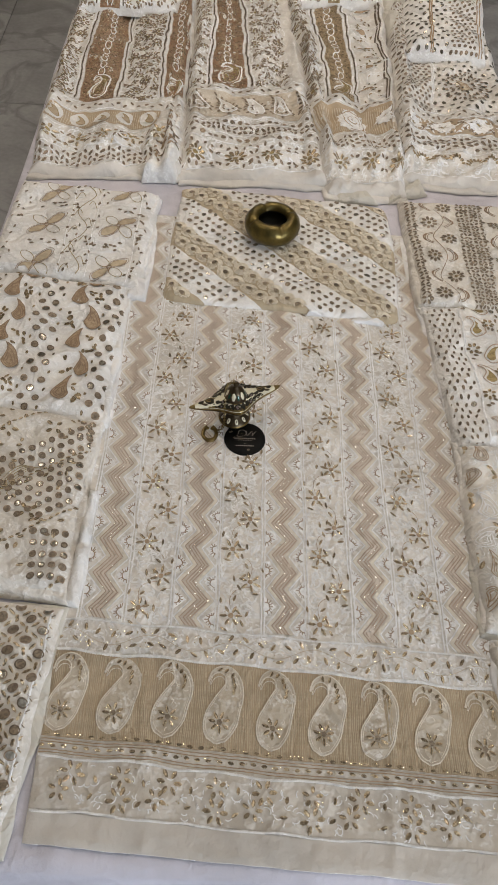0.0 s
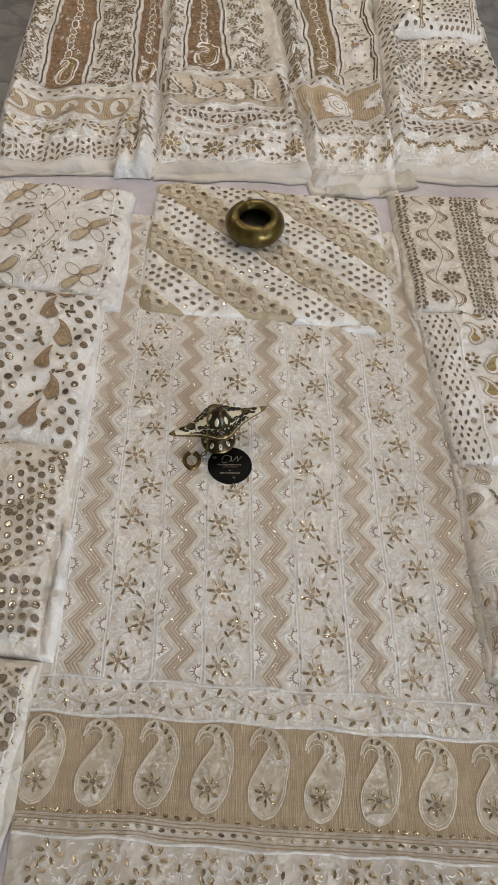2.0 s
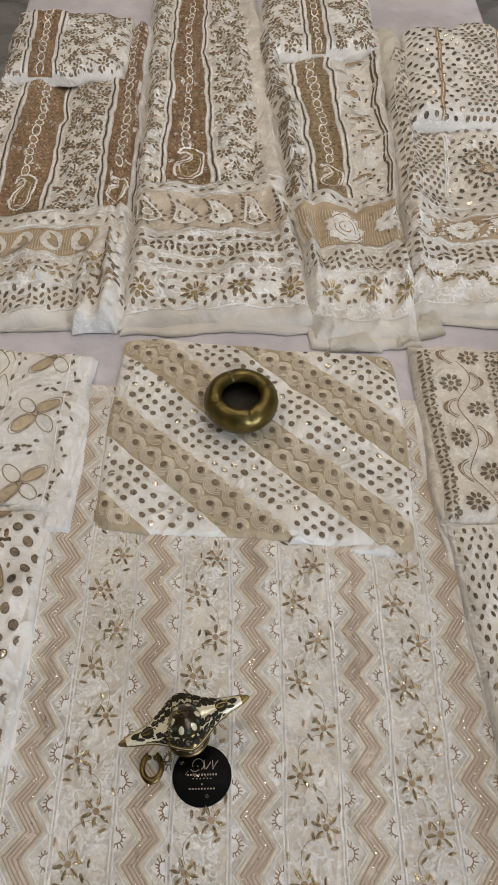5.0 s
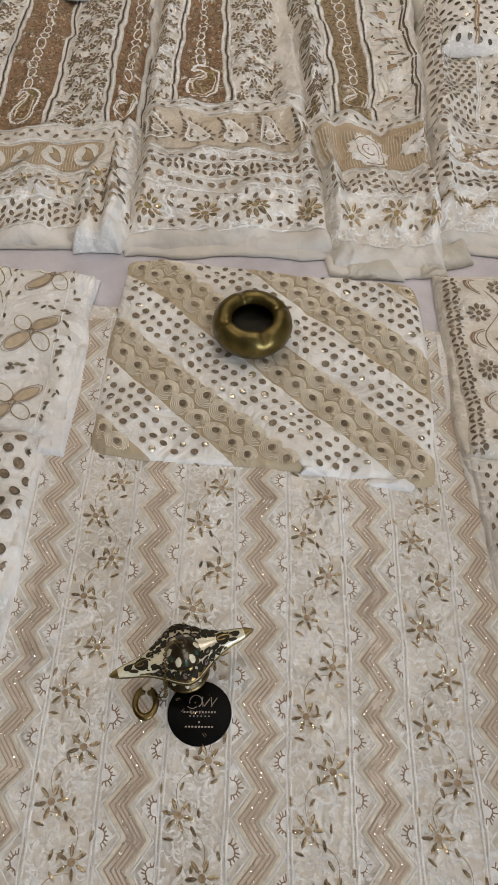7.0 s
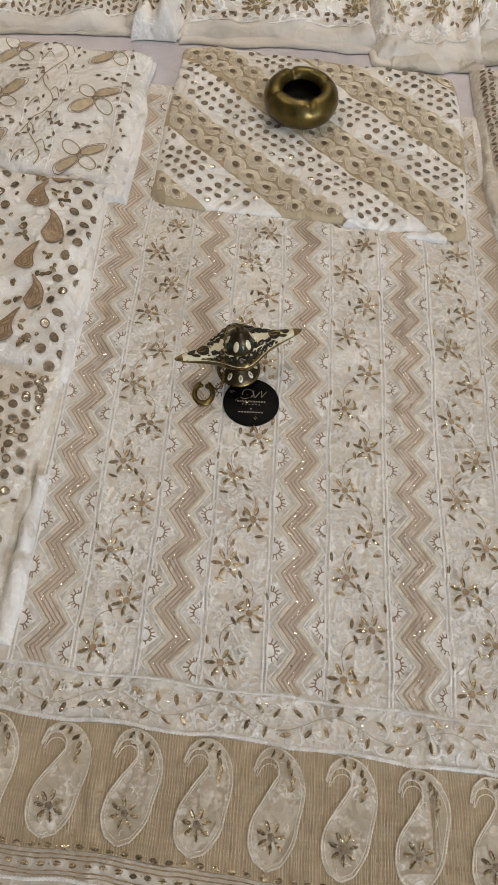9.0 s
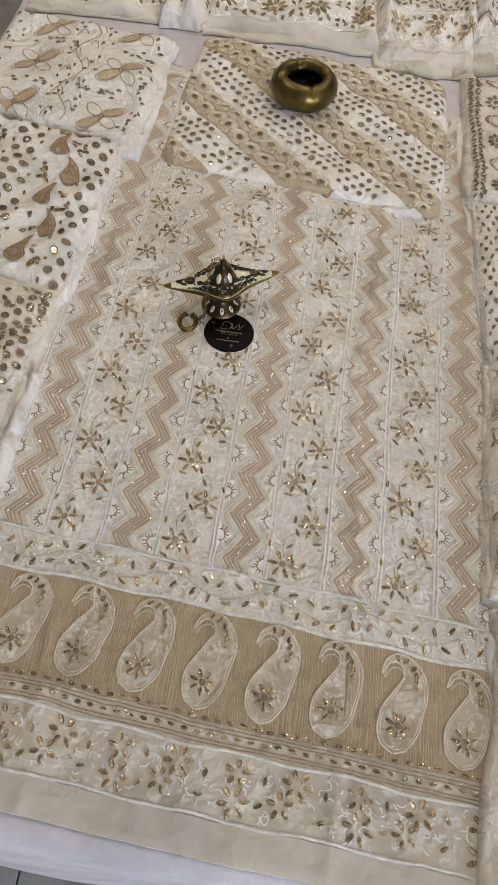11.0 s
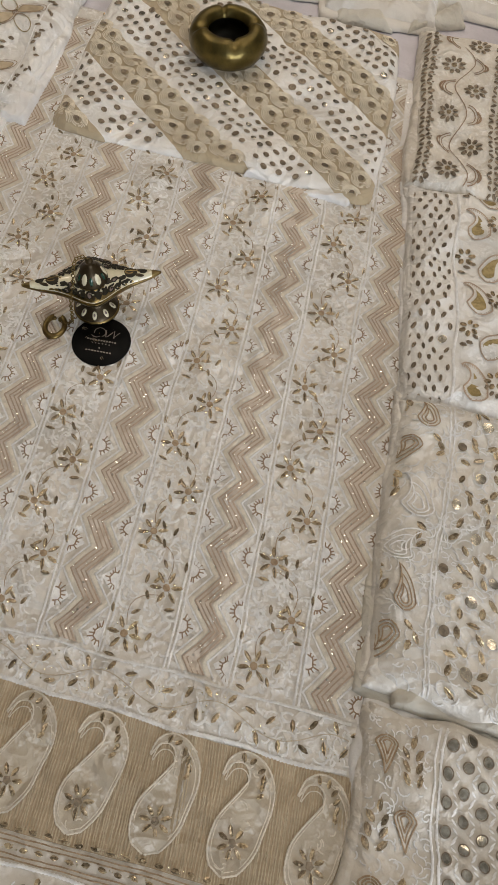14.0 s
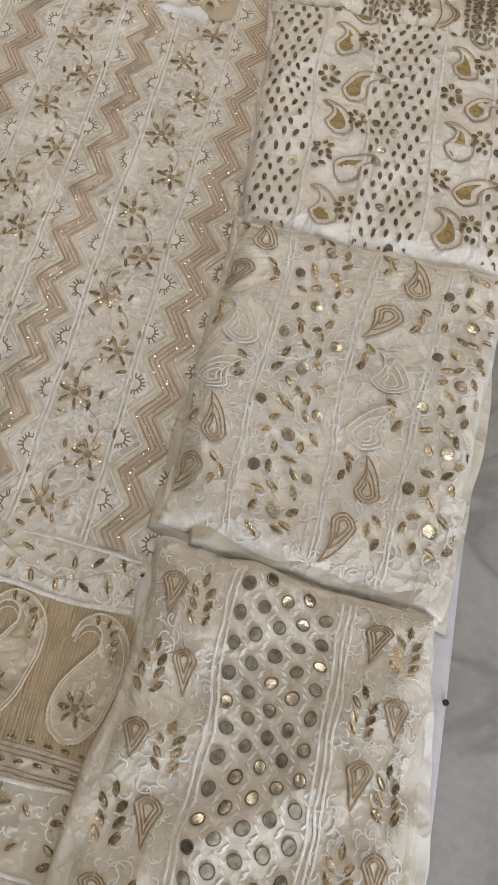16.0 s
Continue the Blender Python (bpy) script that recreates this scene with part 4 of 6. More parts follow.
def suit_a():
    c, ob = pack("folded_suit", [(-0.408, 1.035), (-0.136, 0.998), (-0.133, 1.268), (-0.390, 1.298)], 0.030, M_WHITE,
                 "folded white suit with large beige-petalled flowers", seed=14, edge=0.016)
    fill, line, leaves, scroll = Stitch(c, 0.0009), Stitch(c, 0.0013), Stitch(c, 0.0010), Stitch(c, 0.0009)
    for col, shift in ((0.075, 0.030), (0.203, 0.042)):
        for k in range(3):
            a, b = col + 0.004 * k, shift + 0.103 * k
            for s in (1, -1):
                r = 50
                mx, my = a + s * 0.0215 * math.cos(math.radians(r)), b + s * 0.0215 * math.sin(math.radians(r))
                petal = Stitch(c, 0.0009).leaf(mx, my, 0.036, 0.0185, r, 0.0010, 6).out("beige_petal", M_TANRIB, ob)
                for g in (0.84, 1.06):
                    line.line([(mx + g * 0.022 * math.cos(t) * math.cos(math.radians(r)) - g * 0.0095 * math.sin(t) * math.sin(math.radians(r)),
                                my + g * 0.022 * math.cos(t) * math.sin(math.radians(r)) + g * 0.0095 * math.sin(t) * math.cos(math.radians(r))) for t in np.linspace(0, 6.0, 14)], 0.0009, 0.0003, closed=True)
                r2 = 135
                nx, ny = a + s * 0.0185 * math.cos(math.radians(r2)), b + s * 0.0185 * math.sin(math.radians(r2))
                scroll.line([(nx + 0.0150 * math.cos(t) * math.cos(math.radians(r2)) - 0.0095 * math.sin(t) * math.sin(math.radians(r2)),
                              ny + 0.0150 * math.cos(t) * math.sin(math.radians(r2)) + 0.0095 * math.sin(t) * math.cos(math.radians(r2))) for t in np.linspace(0, 6.0, 16)], 0.0012, 0.0004, closed=True)
            line.ring(a, b, 0.0042, 0.0013, 10)
            for q in range(7):
                leaves.leaf(a + R.uniform(-0.025, 0.03), b - 0.048 + R.uniform(-0.010, 0.012), 0.0085, 0.0032, 25 + J(35))
    scroll.line([(0.140 + 0.013 * math.sin(b * 62), b) for b in np.arange(0.012, 0.26, 0.006)], 0.0013, 0.0004)
    for k in range(10):
        b = 0.02 + 0.025 * k
        s = 1 if k % 2 else -1
        scroll.line([(0.140 + s * (0.004 + 0.016 * t), b + 0.012 * math.sin(t * 4)) for t in np.linspace(0, 1, 11)], 0.0011, 0.0004)
        leaves.leaf(0.140 + s * 0.022, b + 0.006, 0.0085, 0.0030, 60 * s + J(20))
        leaves.leaf(0.248 + J(0.006), b + J(0.006), 0.0085, 0.0030, 110 + J(30))
        leaves.leaf(0.018 + J(0.006), b + J(0.006), 0.0085, 0.0030, 60 + J(30))
    for _ in range(70):
        leaves.leaf(R.choice((0.030, 0.128, 0.165, 0.245)) + J(0.012), R.uniform(0.01, c.l - 0.01), 0.0085, 0.0030, R.uniform(20, 130))
    cord = Stitch(c, 0.0007)
    for a in (0.118, 0.164, 0.238):
        cord.rope([(a + J(0.0005), b) for b in np.arange(0.01, c.l, 0.012)], 0.0020, 0.0005)
    cord.out("white_cord_line", M_THREAD, ob)
    line.out("outline_stitch", M_ZIGLINE, ob, kind="stuff")
    scroll.out("scroll_stitch", M_GOLDTHREAD, ob, kind="stuff")
    leaves.out("gilt_leaves", M_DULL, ob, kind="stuff")
    e = Cloth([(-0.165, 0.984), (-0.133, 0.980), (-0.128, 1.03), (-0.160, 1.04)], 0.014, edge=0.006, wrinkle=0.003, freq=50.0, seed=31, wavy=0.004)
    part("loose_end", e.mesh(0.004), M_PLAIN, ob, "plain white inner fold")


def mango(c, ob, a, b, length, width, curl, turn, mat, rim, mirror=1, rings=2, teeth=0, lift=0.0011, pale=None):
    """A filled paisley with outlines, as a part of its own."""
    outline, spine, left, right = paisley_path(a, b, length, width, curl, turn, 18, 2.0, mirror)
    if pale:
        o2, s2, l2, r2 = paisley_path(a, b, length * 1.75, width * 1.75, curl * 2.6, turn, 14, 2.4, mirror, 1.0)
        shift = lambda p: [(x, y - length * 0.16) for x, y in p]
        base = Stitch(c, lift - 0.0003).band(shift(l2), shift(r2)).out("paisley_ground", pale, ob)
        w = Stitch(c, lift).line(shift(o2), 0.0017, 0.0005)
        if teeth:
            for p, q in zip(shift(o2), shift(o2)[1:]):
                for f in (0.0, 0.5):
                    x, y = p[0] + (q[0] - p[0]) * f, p[1] + (q[1] - p[1]) * f
                    w.line([(x, y), (x + (a - x) * 0.13, y + (b + length * 0.35 - y) * 0.13)], 0.0009, 0.0003)
        w.out("paisley_rim", rim, ob)
    body = Stitch(c, lift).band(left, right, 0.0004).out("paisley", mat, ob)
    if rings and body:
        w = Stitch(c, lift + 0.0008)
        for g in (1.0, 0.68, 0.38)[:rings]:
            mid = spine[4]
            w.line([(mid[0] + (x - mid[0]) * g, mid[1] + (y - mid[1]) * g) for x, y in outline], 0.0014, 0.0005)
        w.out("outline_stitch", rim, body)
    return body


def foil(c, ob, rims, a, b, r, share=0.7, squash=1.0):
    """A foil disc with a stitched dark rim."""
    if Stitch(c, 0.0010).disc(a, b, r * 0.9, 0.0007, n=9, squash=squash).out("mirror_disc", M_DULL if R.random() < share else M_MIRROR, ob):
        rims.ring(a, b, r * 0.98, 0.0016, 11, high=0.0008)


def suit_b():
    c, ob = pack("folded_suit", [(-0.412, 0.735), (-0.166, 0.708), (-0.160, 1.010), (-0.410, 1.040)], 0.026, M_WHITE,
                 "folded white suit with tan paisleys and foil dots", seed=15, edge=0.018)
    rims = Stitch(c, 0.0013)
    leaves = Stitch(c, 0.0010)
    for col in (0.072, 0.186):
        for k in range(6):
            b = 0.030 + 0.051 * k
            a = col + (0.010 if k % 2 else -0.010)
            mango(c, ob, a, b, 0.052, 0.025, -58 if k % 2 else -45, -8 if k % 2 else 4, M_PEACH, M_ZIGLINE, -1 if k % 2 else 1, rings=3)
            for q in range(8):
                leaves.leaf(a + (-0.026 if k % 2 else 0.026) + J(0.009), b + 0.016 + J(0.018), 0.0100, 0.0044, R.uniform(20, 150))
    for col in (0.018, 0.127, 0.232):
        for k in range(17):
            for s in ((-1, 1) if k % 2 else (0,)):
                a, b = col + s * 0.0125 + J(0.0012), 0.012 + 0.0172 * k + J(0.0012)
                foil(c, ob, rims, a, b, 0.0056, 0.75)
            if k % 2 == 0:
                for s in (-1, 1):
                    leaves.leaf(col + s * 0.0215, 0.012 + 0.0172 * k, 0.0075, 0.0034, 80 + J(20))
    leaves.out("gilt_leaves", M_ZARI, ob, kind="stuff")
    rims.out("mirror_rims", M_LEAF, ob, kind="stuff")


def suit_c():
    c, ob = pack("folded_suit", [(-0.414, 0.440), (-0.184, 0.432), (-0.172, 0.715), (-0.412, 0.755)], 0.028, M_CREAMC,
                 "rumpled folded cream suit with foil dots and feather stitching", seed=16, edge=0.022, wrinkle=0.0040, freq=16.0)
    # diagonal bands between rows of gilt beads
    rims = Stitch(c, 0.0013)
    leaves, feather = Stitch(c, 0.0010), Stitch(c, 0.0009)
    th = math.radians(38)
    d, n = np.array((math.cos(th), math.sin(th))), np.array((-math.sin(th), math.cos(th)))
    for q in (-0.125, -0.035, 0.045, 0.135):
        for s in np.arange(-0.1, 0.40, 0.0095):
            p = d * s + n * q
            leaves.leaf(p[0], p[1], 0.0080, 0.0032, 38 + J(16))
    for s in np.arange(-0.1, 0.4, 0.0156):
        for r in range(8):
            p = d * (s + (0.0078 if r % 2 else 0)) + n * (-0.022 + 0.0150 * r)
            if 0.008 < p[0] < c.w - 0.010 and 0.105 < p[1] < c.l - 0.008:
                foil(c, ob, rims, p[0], p[1], 0.0044, 0.7)
    for i in range(4):
        for k in range(5):
            p = (c.w - 0.010 - 0.0135 * i - 0.002 * k, 0.020 + 0.0165 * k)
            foil(c, ob, rims, p[0], p[1], 0.0044, 0.6)
    for a, b in ((0.165, 0.118), (0.130, 0.075), (0.098, 0.140), (0.060, 0.060), (0.05, 0.21), (0.11, 0.245), (0.17, 0.262), (0.020, 0.12)):
        Stitch(c, 0.0010).flower(a, b, 0.0150, 4, 30 + J(40), 0.34).out("embroidered_flower", M_ZARI, ob)
        leaves.leaf(a + 0.02, b - 0.014, 0.009, 0.004, 60 + J(40))
    for _ in range(70):
        leaves.leaf(R.uniform(0.01, c.w - 0.01), R.uniform(0.01, c.l - 0.01), 0.0098, 0.0044, R.uniform(0, 180))
    for k in range(3):
        for s in (0, 1):
            foil(c, ob, rims, c.w - 0.012 - 0.014 * s, 0.255 + 0.0150 * k, 0.0044, 0.6, squash=0.8)
    for a0, b0, r0 in ((0.115, 0.150, -60), (0.055, 0.105, -60), (0.150, 0.19, -50), (0.02, 0.25, 40)):
        for k in range(5):
            feather.line([(a0 + 0.0042 * k - 0.04 * t, b0 - 0.050 * t * t + 0.010 * t) for t in np.linspace(0, 1, 7)], 0.0009, 0.0004)
        feather.ring(a0 + 0.022, b0 - 0.006, 0.006, 0.0010, 10, 260)
    leaves.out("gilt_leaves", M_ZARI2, ob, kind="stuff")
    rims.out("mirror_rims", M_LEAF, ob, kind="stuff")
    feather.out("feather_stitch", M_GOLDTHREAD, ob, kind="stuff")
    # soft white fold along the side facing the kurta
    e = Cloth([(-0.194, 0.425), (-0.172, 0.420), (-0.166, 0.60), (-0.180, 0.60)], 0.015, edge=0.009, wrinkle=0.007, freq=48.0, seed=33, wavy=0.006)
    part("loose_end", e.mesh(0.003), M_WHITE, ob, "plain white turned-back edge")


def suit_d():
    c, ob = pack("folded_suit", [(-0.418, 0.150), (-0.218, 0.142), (-0.186, 0.418), (-0.415, 0.432)], 0.022, M_CREAMC,
                 "folded cream suit with a diamond lattice of gilt and mirrors", seed=17, edge=0.016, under=M_NET)
    rims = Stitch(c, 0.0013)
    lattice = Stitch(c, 0.0010)
    for i in range(14):
        for k in range(20):
            a, b = 0.008 + 0.0160 * i, 0.010 + 0.0290 * k + (0.0145 if i % 2 else 0)
            if b > c.l - 0.008 or a > c.w - 0.012:
                continue
            foil(c, ob, rims, a, b, 0.0056, 0.6)
            for s in (1, -1):
                lattice.leaf(a + 0.0080, b + s * 0.0072, 0.0115, 0.0030, -s * 45 + J(10))
                lattice.leaf(a + J(0.001), b + s * 0.0125, 0.0060, 0.0030, 90 + J(20))
    lattice.out("gilt_lattice", M_ZARI2, ob, kind="stuff")
    rims.out("mirror_rims", M_LEAF, ob, kind="stuff")
    rim = Stitch(c, 0.0010)
    for o in (0.004, 0.010):
        rim.line([(c.w - o + J(0.0005), b) for b in np.arange(0.01, c.l, 0.01)], 0.0022, 0.0008)
    rim.out("white_cord_line", M_THREAD, ob)


def suit_e():
    c, ob = pack("folded_suit", [(0.336, 0.982), (0.600, 0.958), (0.632, 1.262), (0.338, 1.282)], 0.031, M_CREAMC,
                 "folded cream suit with striped flower and crescent embroidery", seed=18, edge=0.015)
    leaves, stem = Stitch(c, 0.0010), Stitch(c, 0.0009)
    for col in (0.058, 0.178):
        stem.line([(col + 0.010 * math.sin(b * 60), b) for b in np.arange(0.01, 0.27, 0.006)], 0.0013, 0.0004)
        for k in range(6):
            b = 0.028 + 0.0495 * k
            s = 1 if k % 2 else -1
            f = Stitch(c, 0.0010).flower(col + s * 0.0155, b, 0.0150, 9, J(20), 0.30, 0.34).out("embroidered_flower", M_DULL, ob)
            Stitch(c, 0.0013).disc(col + s * 0.0155, b, 0.0034, 0.0006, n=8).out("flower_centre", M_ZARI, f)
            for rad, w in ((0.019, 0.0013), (0.0155, 0.0011)):
                stem.ring(col - s * 0.006, b + 0.002, rad, w, 10, 150, 180 - 75 if s > 0 else -75)
            stem.ring(col - s * 0.0155, b + 0.002, 0.0125, 0.0028, 8, 110, 180 - 55 if s > 0 else -55)
    for lo, hi in ((0.004, 0.022), (0.094, 0.142), (0.212, 0.256)):
        cols = max(1, round((hi - lo) / 0.0155))
        for i in range(cols):
            for k in range(17):
                a, b = lo + (hi - lo) * (i + 0.5) / cols, 0.012 + 0.0168 * k
                for s in (-1, 1):
                    for g in (-1, 1):
                        leaves.leaf(a + s * 0.0040 + J(0.0006), b + g * 0.0043 + J(0.0006), 0.0088, 0.0034, 45 * s * g + J(10))
                if (i + k) % 3 == 0:
                    leaves.disc(a + 0.0078, b, 0.0034, 0.0006, n=8)
                else:
                    leaves.disc(a + 0.0078, b, 0.0016, 0.0004, n=6)
    leaves.out("gilt_leaves", M_DULL, ob, kind="stuff")
    stem.out("crescent_stitch", M_ZIGLINE, ob, kind="stuff")


def suit_f():
    c, ob = pack("folded_suit", [(0.352, 0.682), (0.604, 0.674), (0.618, 0.980), (0.337, 0.990)], 0.028, M_WHITE,
                 "folded white suit with olive-gold paisleys and small gilt leaves", seed=19, edge=0.016)
    leaves = Stitch(c, 0.0010)
    for lo, hi in ((0.006, 0.050), (0.112, 0.168), (0.232, 0.270)):
        n_ = int((hi - lo) / 0.0116)
        for k in range(24):
            for i in range(n_ + 1):
                a, b = lo + 0.0116 * i + (0.0058 if k % 2 else 0) + J(0.0012), 0.006 + 0.0130 * k + J(0.0016)
                if a > hi + 0.002:
                    continue
                if R.random() < 0.055:
                    Stitch(c, 0.0010).disc(a, b, 0.0045, 0.0006, n=9).out("mirror_disc", M_MIRROR, ob)
                else:
                    leaves.leaf(a, b, 0.0096, 0.0036, 82 + J(24))
    for col in (0.082, 0.200):
        for k in range(6):
            b = 0.018 + 0.0535 * k
            s = 1 if k % 2 else -1
            mango(c, ob, col + s * 0.007, b, 0.032, 0.0150, 55, -18, M_GOLDTHREAD, M_CHAIN, -s, rings=0, teeth=1, pale=M_WHITE)
            f = Stitch(c, 0.0010).flower(col - s * 0.016, b + 0.026, 0.0120, 6, J(30), 0.40).out("embroidered_flower", M_ZARI, ob)
            for q in range(3):
                leaves.leaf(col - s * (0.020 - 0.006 * q), b + 0.006 + 0.005 * q + J(0.003), 0.0085, 0.0038, 120 + 40 * s + J(20))
    leaves.out("gilt_leaves", M_DULL, ob, kind="stuff")
    seam = Stitch(c, 0.0008)
    for a in (0.054, 0.108, 0.173, 0.228):
        seam.line([(a + J(0.0004), b) for b in np.arange(0.008, c.l, 0.012)], 0.0030, 0.0006)
    seam.out("white_cord_line", M_THREAD, ob)


def suit_g():
    c, ob = pack("folded_suit", [(0.340, 0.400), (0.561, 0.358), (0.602, 0.684), (0.352, 0.690)], 0.027, M_SILK,
                 "folded white suit with gilt leaves, mirrors and outlined paisleys", seed=20, edge=0.018, under=M_NET, wrinkle=0.0032)
    leaves = Stitch(c, 0.0010)
    for col, shift in ((0.022, 0.0), (0.152, -0.010)):
        for k in range(6):
            b = 0.020 + 0.049 * k + shift
            s = 1 if k % 2 else -1
            kind = k % 4
            if kind < 2:
                mango(c, ob, col + s * 0.006, b + (0.004 if s > 0 else 0.040), 0.044, 0.0215, 50, -8 if s > 0 else 172, M_CREAMC, M_PEACH, s, rings=3)
            else:
                mango(c, ob, col + s * 0.006, b + 0.002, 0.046, 0.030, 85, -8, M_CREAMC, M_THREAD, s, rings=3)
            for q in range(3):
                leaves.leaf(col - s * 0.017 + J(0.005), b + 0.024 + 0.009 * q, 0.0122, 0.0052, (60, 100, 150)[q] + J(18))
    for col in (0.088, 0.212):
        for k in range(5):
            b = 0.038 + 0.062 * k + (0.02 if col > 0.1 else 0)
            m = Stitch(c, 0.0012).disc(col, b, 0.0056, 0.0006, n=10).out("mirror_disc", M_MIRROR, ob)
            for q in range(8):
                t = math.radians(45 * q + 10)
                rr = R.uniform(0.75, 1.35)
                leaves.leaf(col + 0.0160 * rr * math.cos(t) + J(0.003), b + 0.0185 * rr * math.sin(t) + J(0.003), 0.0125, 0.0048, 45 * q + 90 + J(60))
            for s in (-1, 1):
                Stitch(c, 0.0012).disc(col + s * 0.0225 + J(0.003), b + 0.028 + J(0.005), 0.0048, 0.0006, n=10).out("mirror_disc", M_MIRROR if R.random() < 0.5 else M_DULL, ob)
                leaves.leaf(col + s * 0.010, b + 0.032 + J(0.004), 0.0122, 0.0052, 100 + J(50))
    leaves.out("gilt_leaves", M_ZARI2, ob, kind="stuff")
    seam = Stitch(c, 0.0008)
    for a in (0.052, 0.122, 0.182):
        for o in (0, 0.004):
            seam.line([(a + o + J(0.0008), b) for b in np.arange(0.008, c.l, 0.006)], 0.0018, 0.0005)
    for _ in range(900):
        seam.ring(R.uniform(0.006, c.w - 0.006), R.uniform(0.006, c.l - 0.006), R.uniform(0.003, 0.008), 0.0013, 5, R.uniform(60, 200), R.uniform(0, 360), 0.0005)
    seam.out("white_floss", M_THREAD, ob, kind="stuff")
    e = Cloth([(0.366, 0.388), (0.535, 0.368), (0.552, 0.388), (0.362, 0.408)], 0.0150, edge=0.005, wrinkle=0.004, freq=40.0, seed=34, wavy=0.005)
    part("loose_end", e.mesh(0.005), M_NET, ob, "sheer grey-white net lining end")


def suit_h():
    c, ob = pack("folded_suit", [(0.330, 0.116), (0.556, 0.110), (0.558, 0.366), (0.350, 0.384)], 0.023, M_CREAMC,
                 "folded cream suit with a lattice of round mirrors and tan drops", seed=22, edge=0.014)
    leaves, seam = Stitch(c, 0.0010), Stitch(c, 0.0008)
    # drops and leafy sprigs in two stripes
    for col in (0.030, 0.182):
        for k in range(6):
            b = 0.010 + 0.0495 * k
            s = 1 if k % 2 else -1
            mango(c, ob, col + s * 0.0105, b + 0.034, 0.030, 0.0175, 6, 180, M_CREAMC, M_PEACH, s, rings=3)
            for q in range(7):
                t = q // 2
                g = 1 if q % 2 else -1
                if q == 6:
                    g = 0
                leaves.leaf(col - s * 0.0125 + g * 0.0062, b + 0.006 + 0.0088 * t, 0.0108, 0.0046, 90 - g * 38 + J(10))
            for _ in range(60):
                seam.ring(col + J(0.030), b + R.uniform(0, 0.05), R.uniform(0.002, 0.006), 0.0012, 5, R.uniform(60, 200), R.uniform(0, 360), 0.0005)
    for i in range(5):
        for k in range(19):
            a, b = 0.074 + 0.0150 * i, 0.010 + 0.0192 * k + 0.0083 * (i - 2)
            if 0.006 < b < c.l - 0.010:
                m = Stitch(c, 0.0011).disc(a + J(0.0008), b + J(0.0008), 0.0042, 0.0005, n=12).out("mirror_disc", M_MIRROR, ob)
                Stitch(c, 0.0013).ring(a, b, 0.0044, 0.0011, 14).out("mirror_rim", M_DULL, m)
                for t in (45, 135, 225, 315):
                    seam.leaf(a + 0.0098 * math.cos(math.radians(t)), b + 0.0098 * math.sin(math.radians(t)), 0.0060, 0.0018, t + 90, 0.0004)
    for a in (0.062, 0.067, 0.143, 0.148, 0.152):
        seam.line([(a + J(0.0005), b) for b in np.arange(0.006, c.l, 0.008)], 0.0020, 0.0005)
    seam.out("white_floss", M_THREAD, ob, kind="stuff")
    leaves.out("gilt_leaves", M_ZARI2, ob, kind="stuff")


kurta()
striped_pack()
suit_a()
suit_b()
suit_c()
suit_d()
suit_e()
suit_f()
suit_g()
suit_h()


# ---- the skirts laid at the far end ----
def pleat(waves, amp, lean=0.0, seed=0):
    n = rng_noise(seed)
    return lambda a, b: amp * np.sin(6.2832 * waves * (a + lean * b)) * (0.75 + 0.25 * np.sin(b * 17 + seed)) + amp * 0.4 * n(a, b, 20.0)


def skirt(corners, label, seed, waves, amp, lean=0.0, thick=0.024, folds=()):
    """A skirt laid flat: soft pleats, rolled sides, and pressed folds named as place, slant, width and height."""
    soft = pleat(waves, amp * 1.2, lean, seed)
    wide = (np.linalg.norm(np.array(corners[1]) - corners[0]) + np.linalg.norm(np.array(corners[2]) - corners[3])) / 2

    def shape(a, b):
        z = soft(a, b) + 0.010 * (np.exp(-((a - 0.022) / 0.013) ** 2) + np.exp(-((wide - a - 0.022) / 0.013) ** 2))
        t = np.clip(b / 0.11, 0, 1)
        z = z * (0.25 + 0.75 * t) - 0.017 * (1 - t * t * (3 - 2 * t))
        for a0, slant, width, high in folds:
            z = z + np.minimum(1, 0.4 + 5 * b) * high * np.exp(-np.abs(a - a0 - slant * b - 0.006 * np.sin(b * 23 + a0 * 40)) / width) * (0.7 + 0.3 * np.sin(b * 13 + a0 * 90))
        return z
    c = Cloth(corners, thick + 0.003, edge=0.022, wrinkle=0.0075, freq=19.0, seed=seed, wavy=0.008, pleats=shape)
    ob = tagged(part("skirt", c.mesh(0.0045), M_SKIRT), label=label, category="skirt", group="skirts laid side by side")
    mid = sum(np.array(q) for q in corners) / 4
    low = Cloth([tuple(mid + (np.array(q) - mid) * 1.012 + np.array((0, -0.004))) for q in corners], 0.0055, edge=0.006, wrinkle=0.0022, freq=32.0, seed=seed + 9, wavy=0.010)
    part("lining", low.mesh(0.008), M_HEM, ob, "plain white lining under the hem")
    return c, ob


def leaf_row(c, ob, b, step, size, degs, mat, a0=0.006, a1=None, rise=0.0, slim=0.40):
    """One row of leaves across a border, their slants taken in turn."""
    s = Stitch(c, 0.0011)
    for k, a in enumerate(np.arange(a0, a1 or c.w - 0.006, step)):
        s.leaf(a + J(0.001), b + rise * (1 if k % 2 else -1) + J(0.001), size * R.uniform(0.9, 1.1), size * slim, degs[k % len(degs)] + J(10))
    s.out("gilt_leaves", mat, ob, kind="stuff")


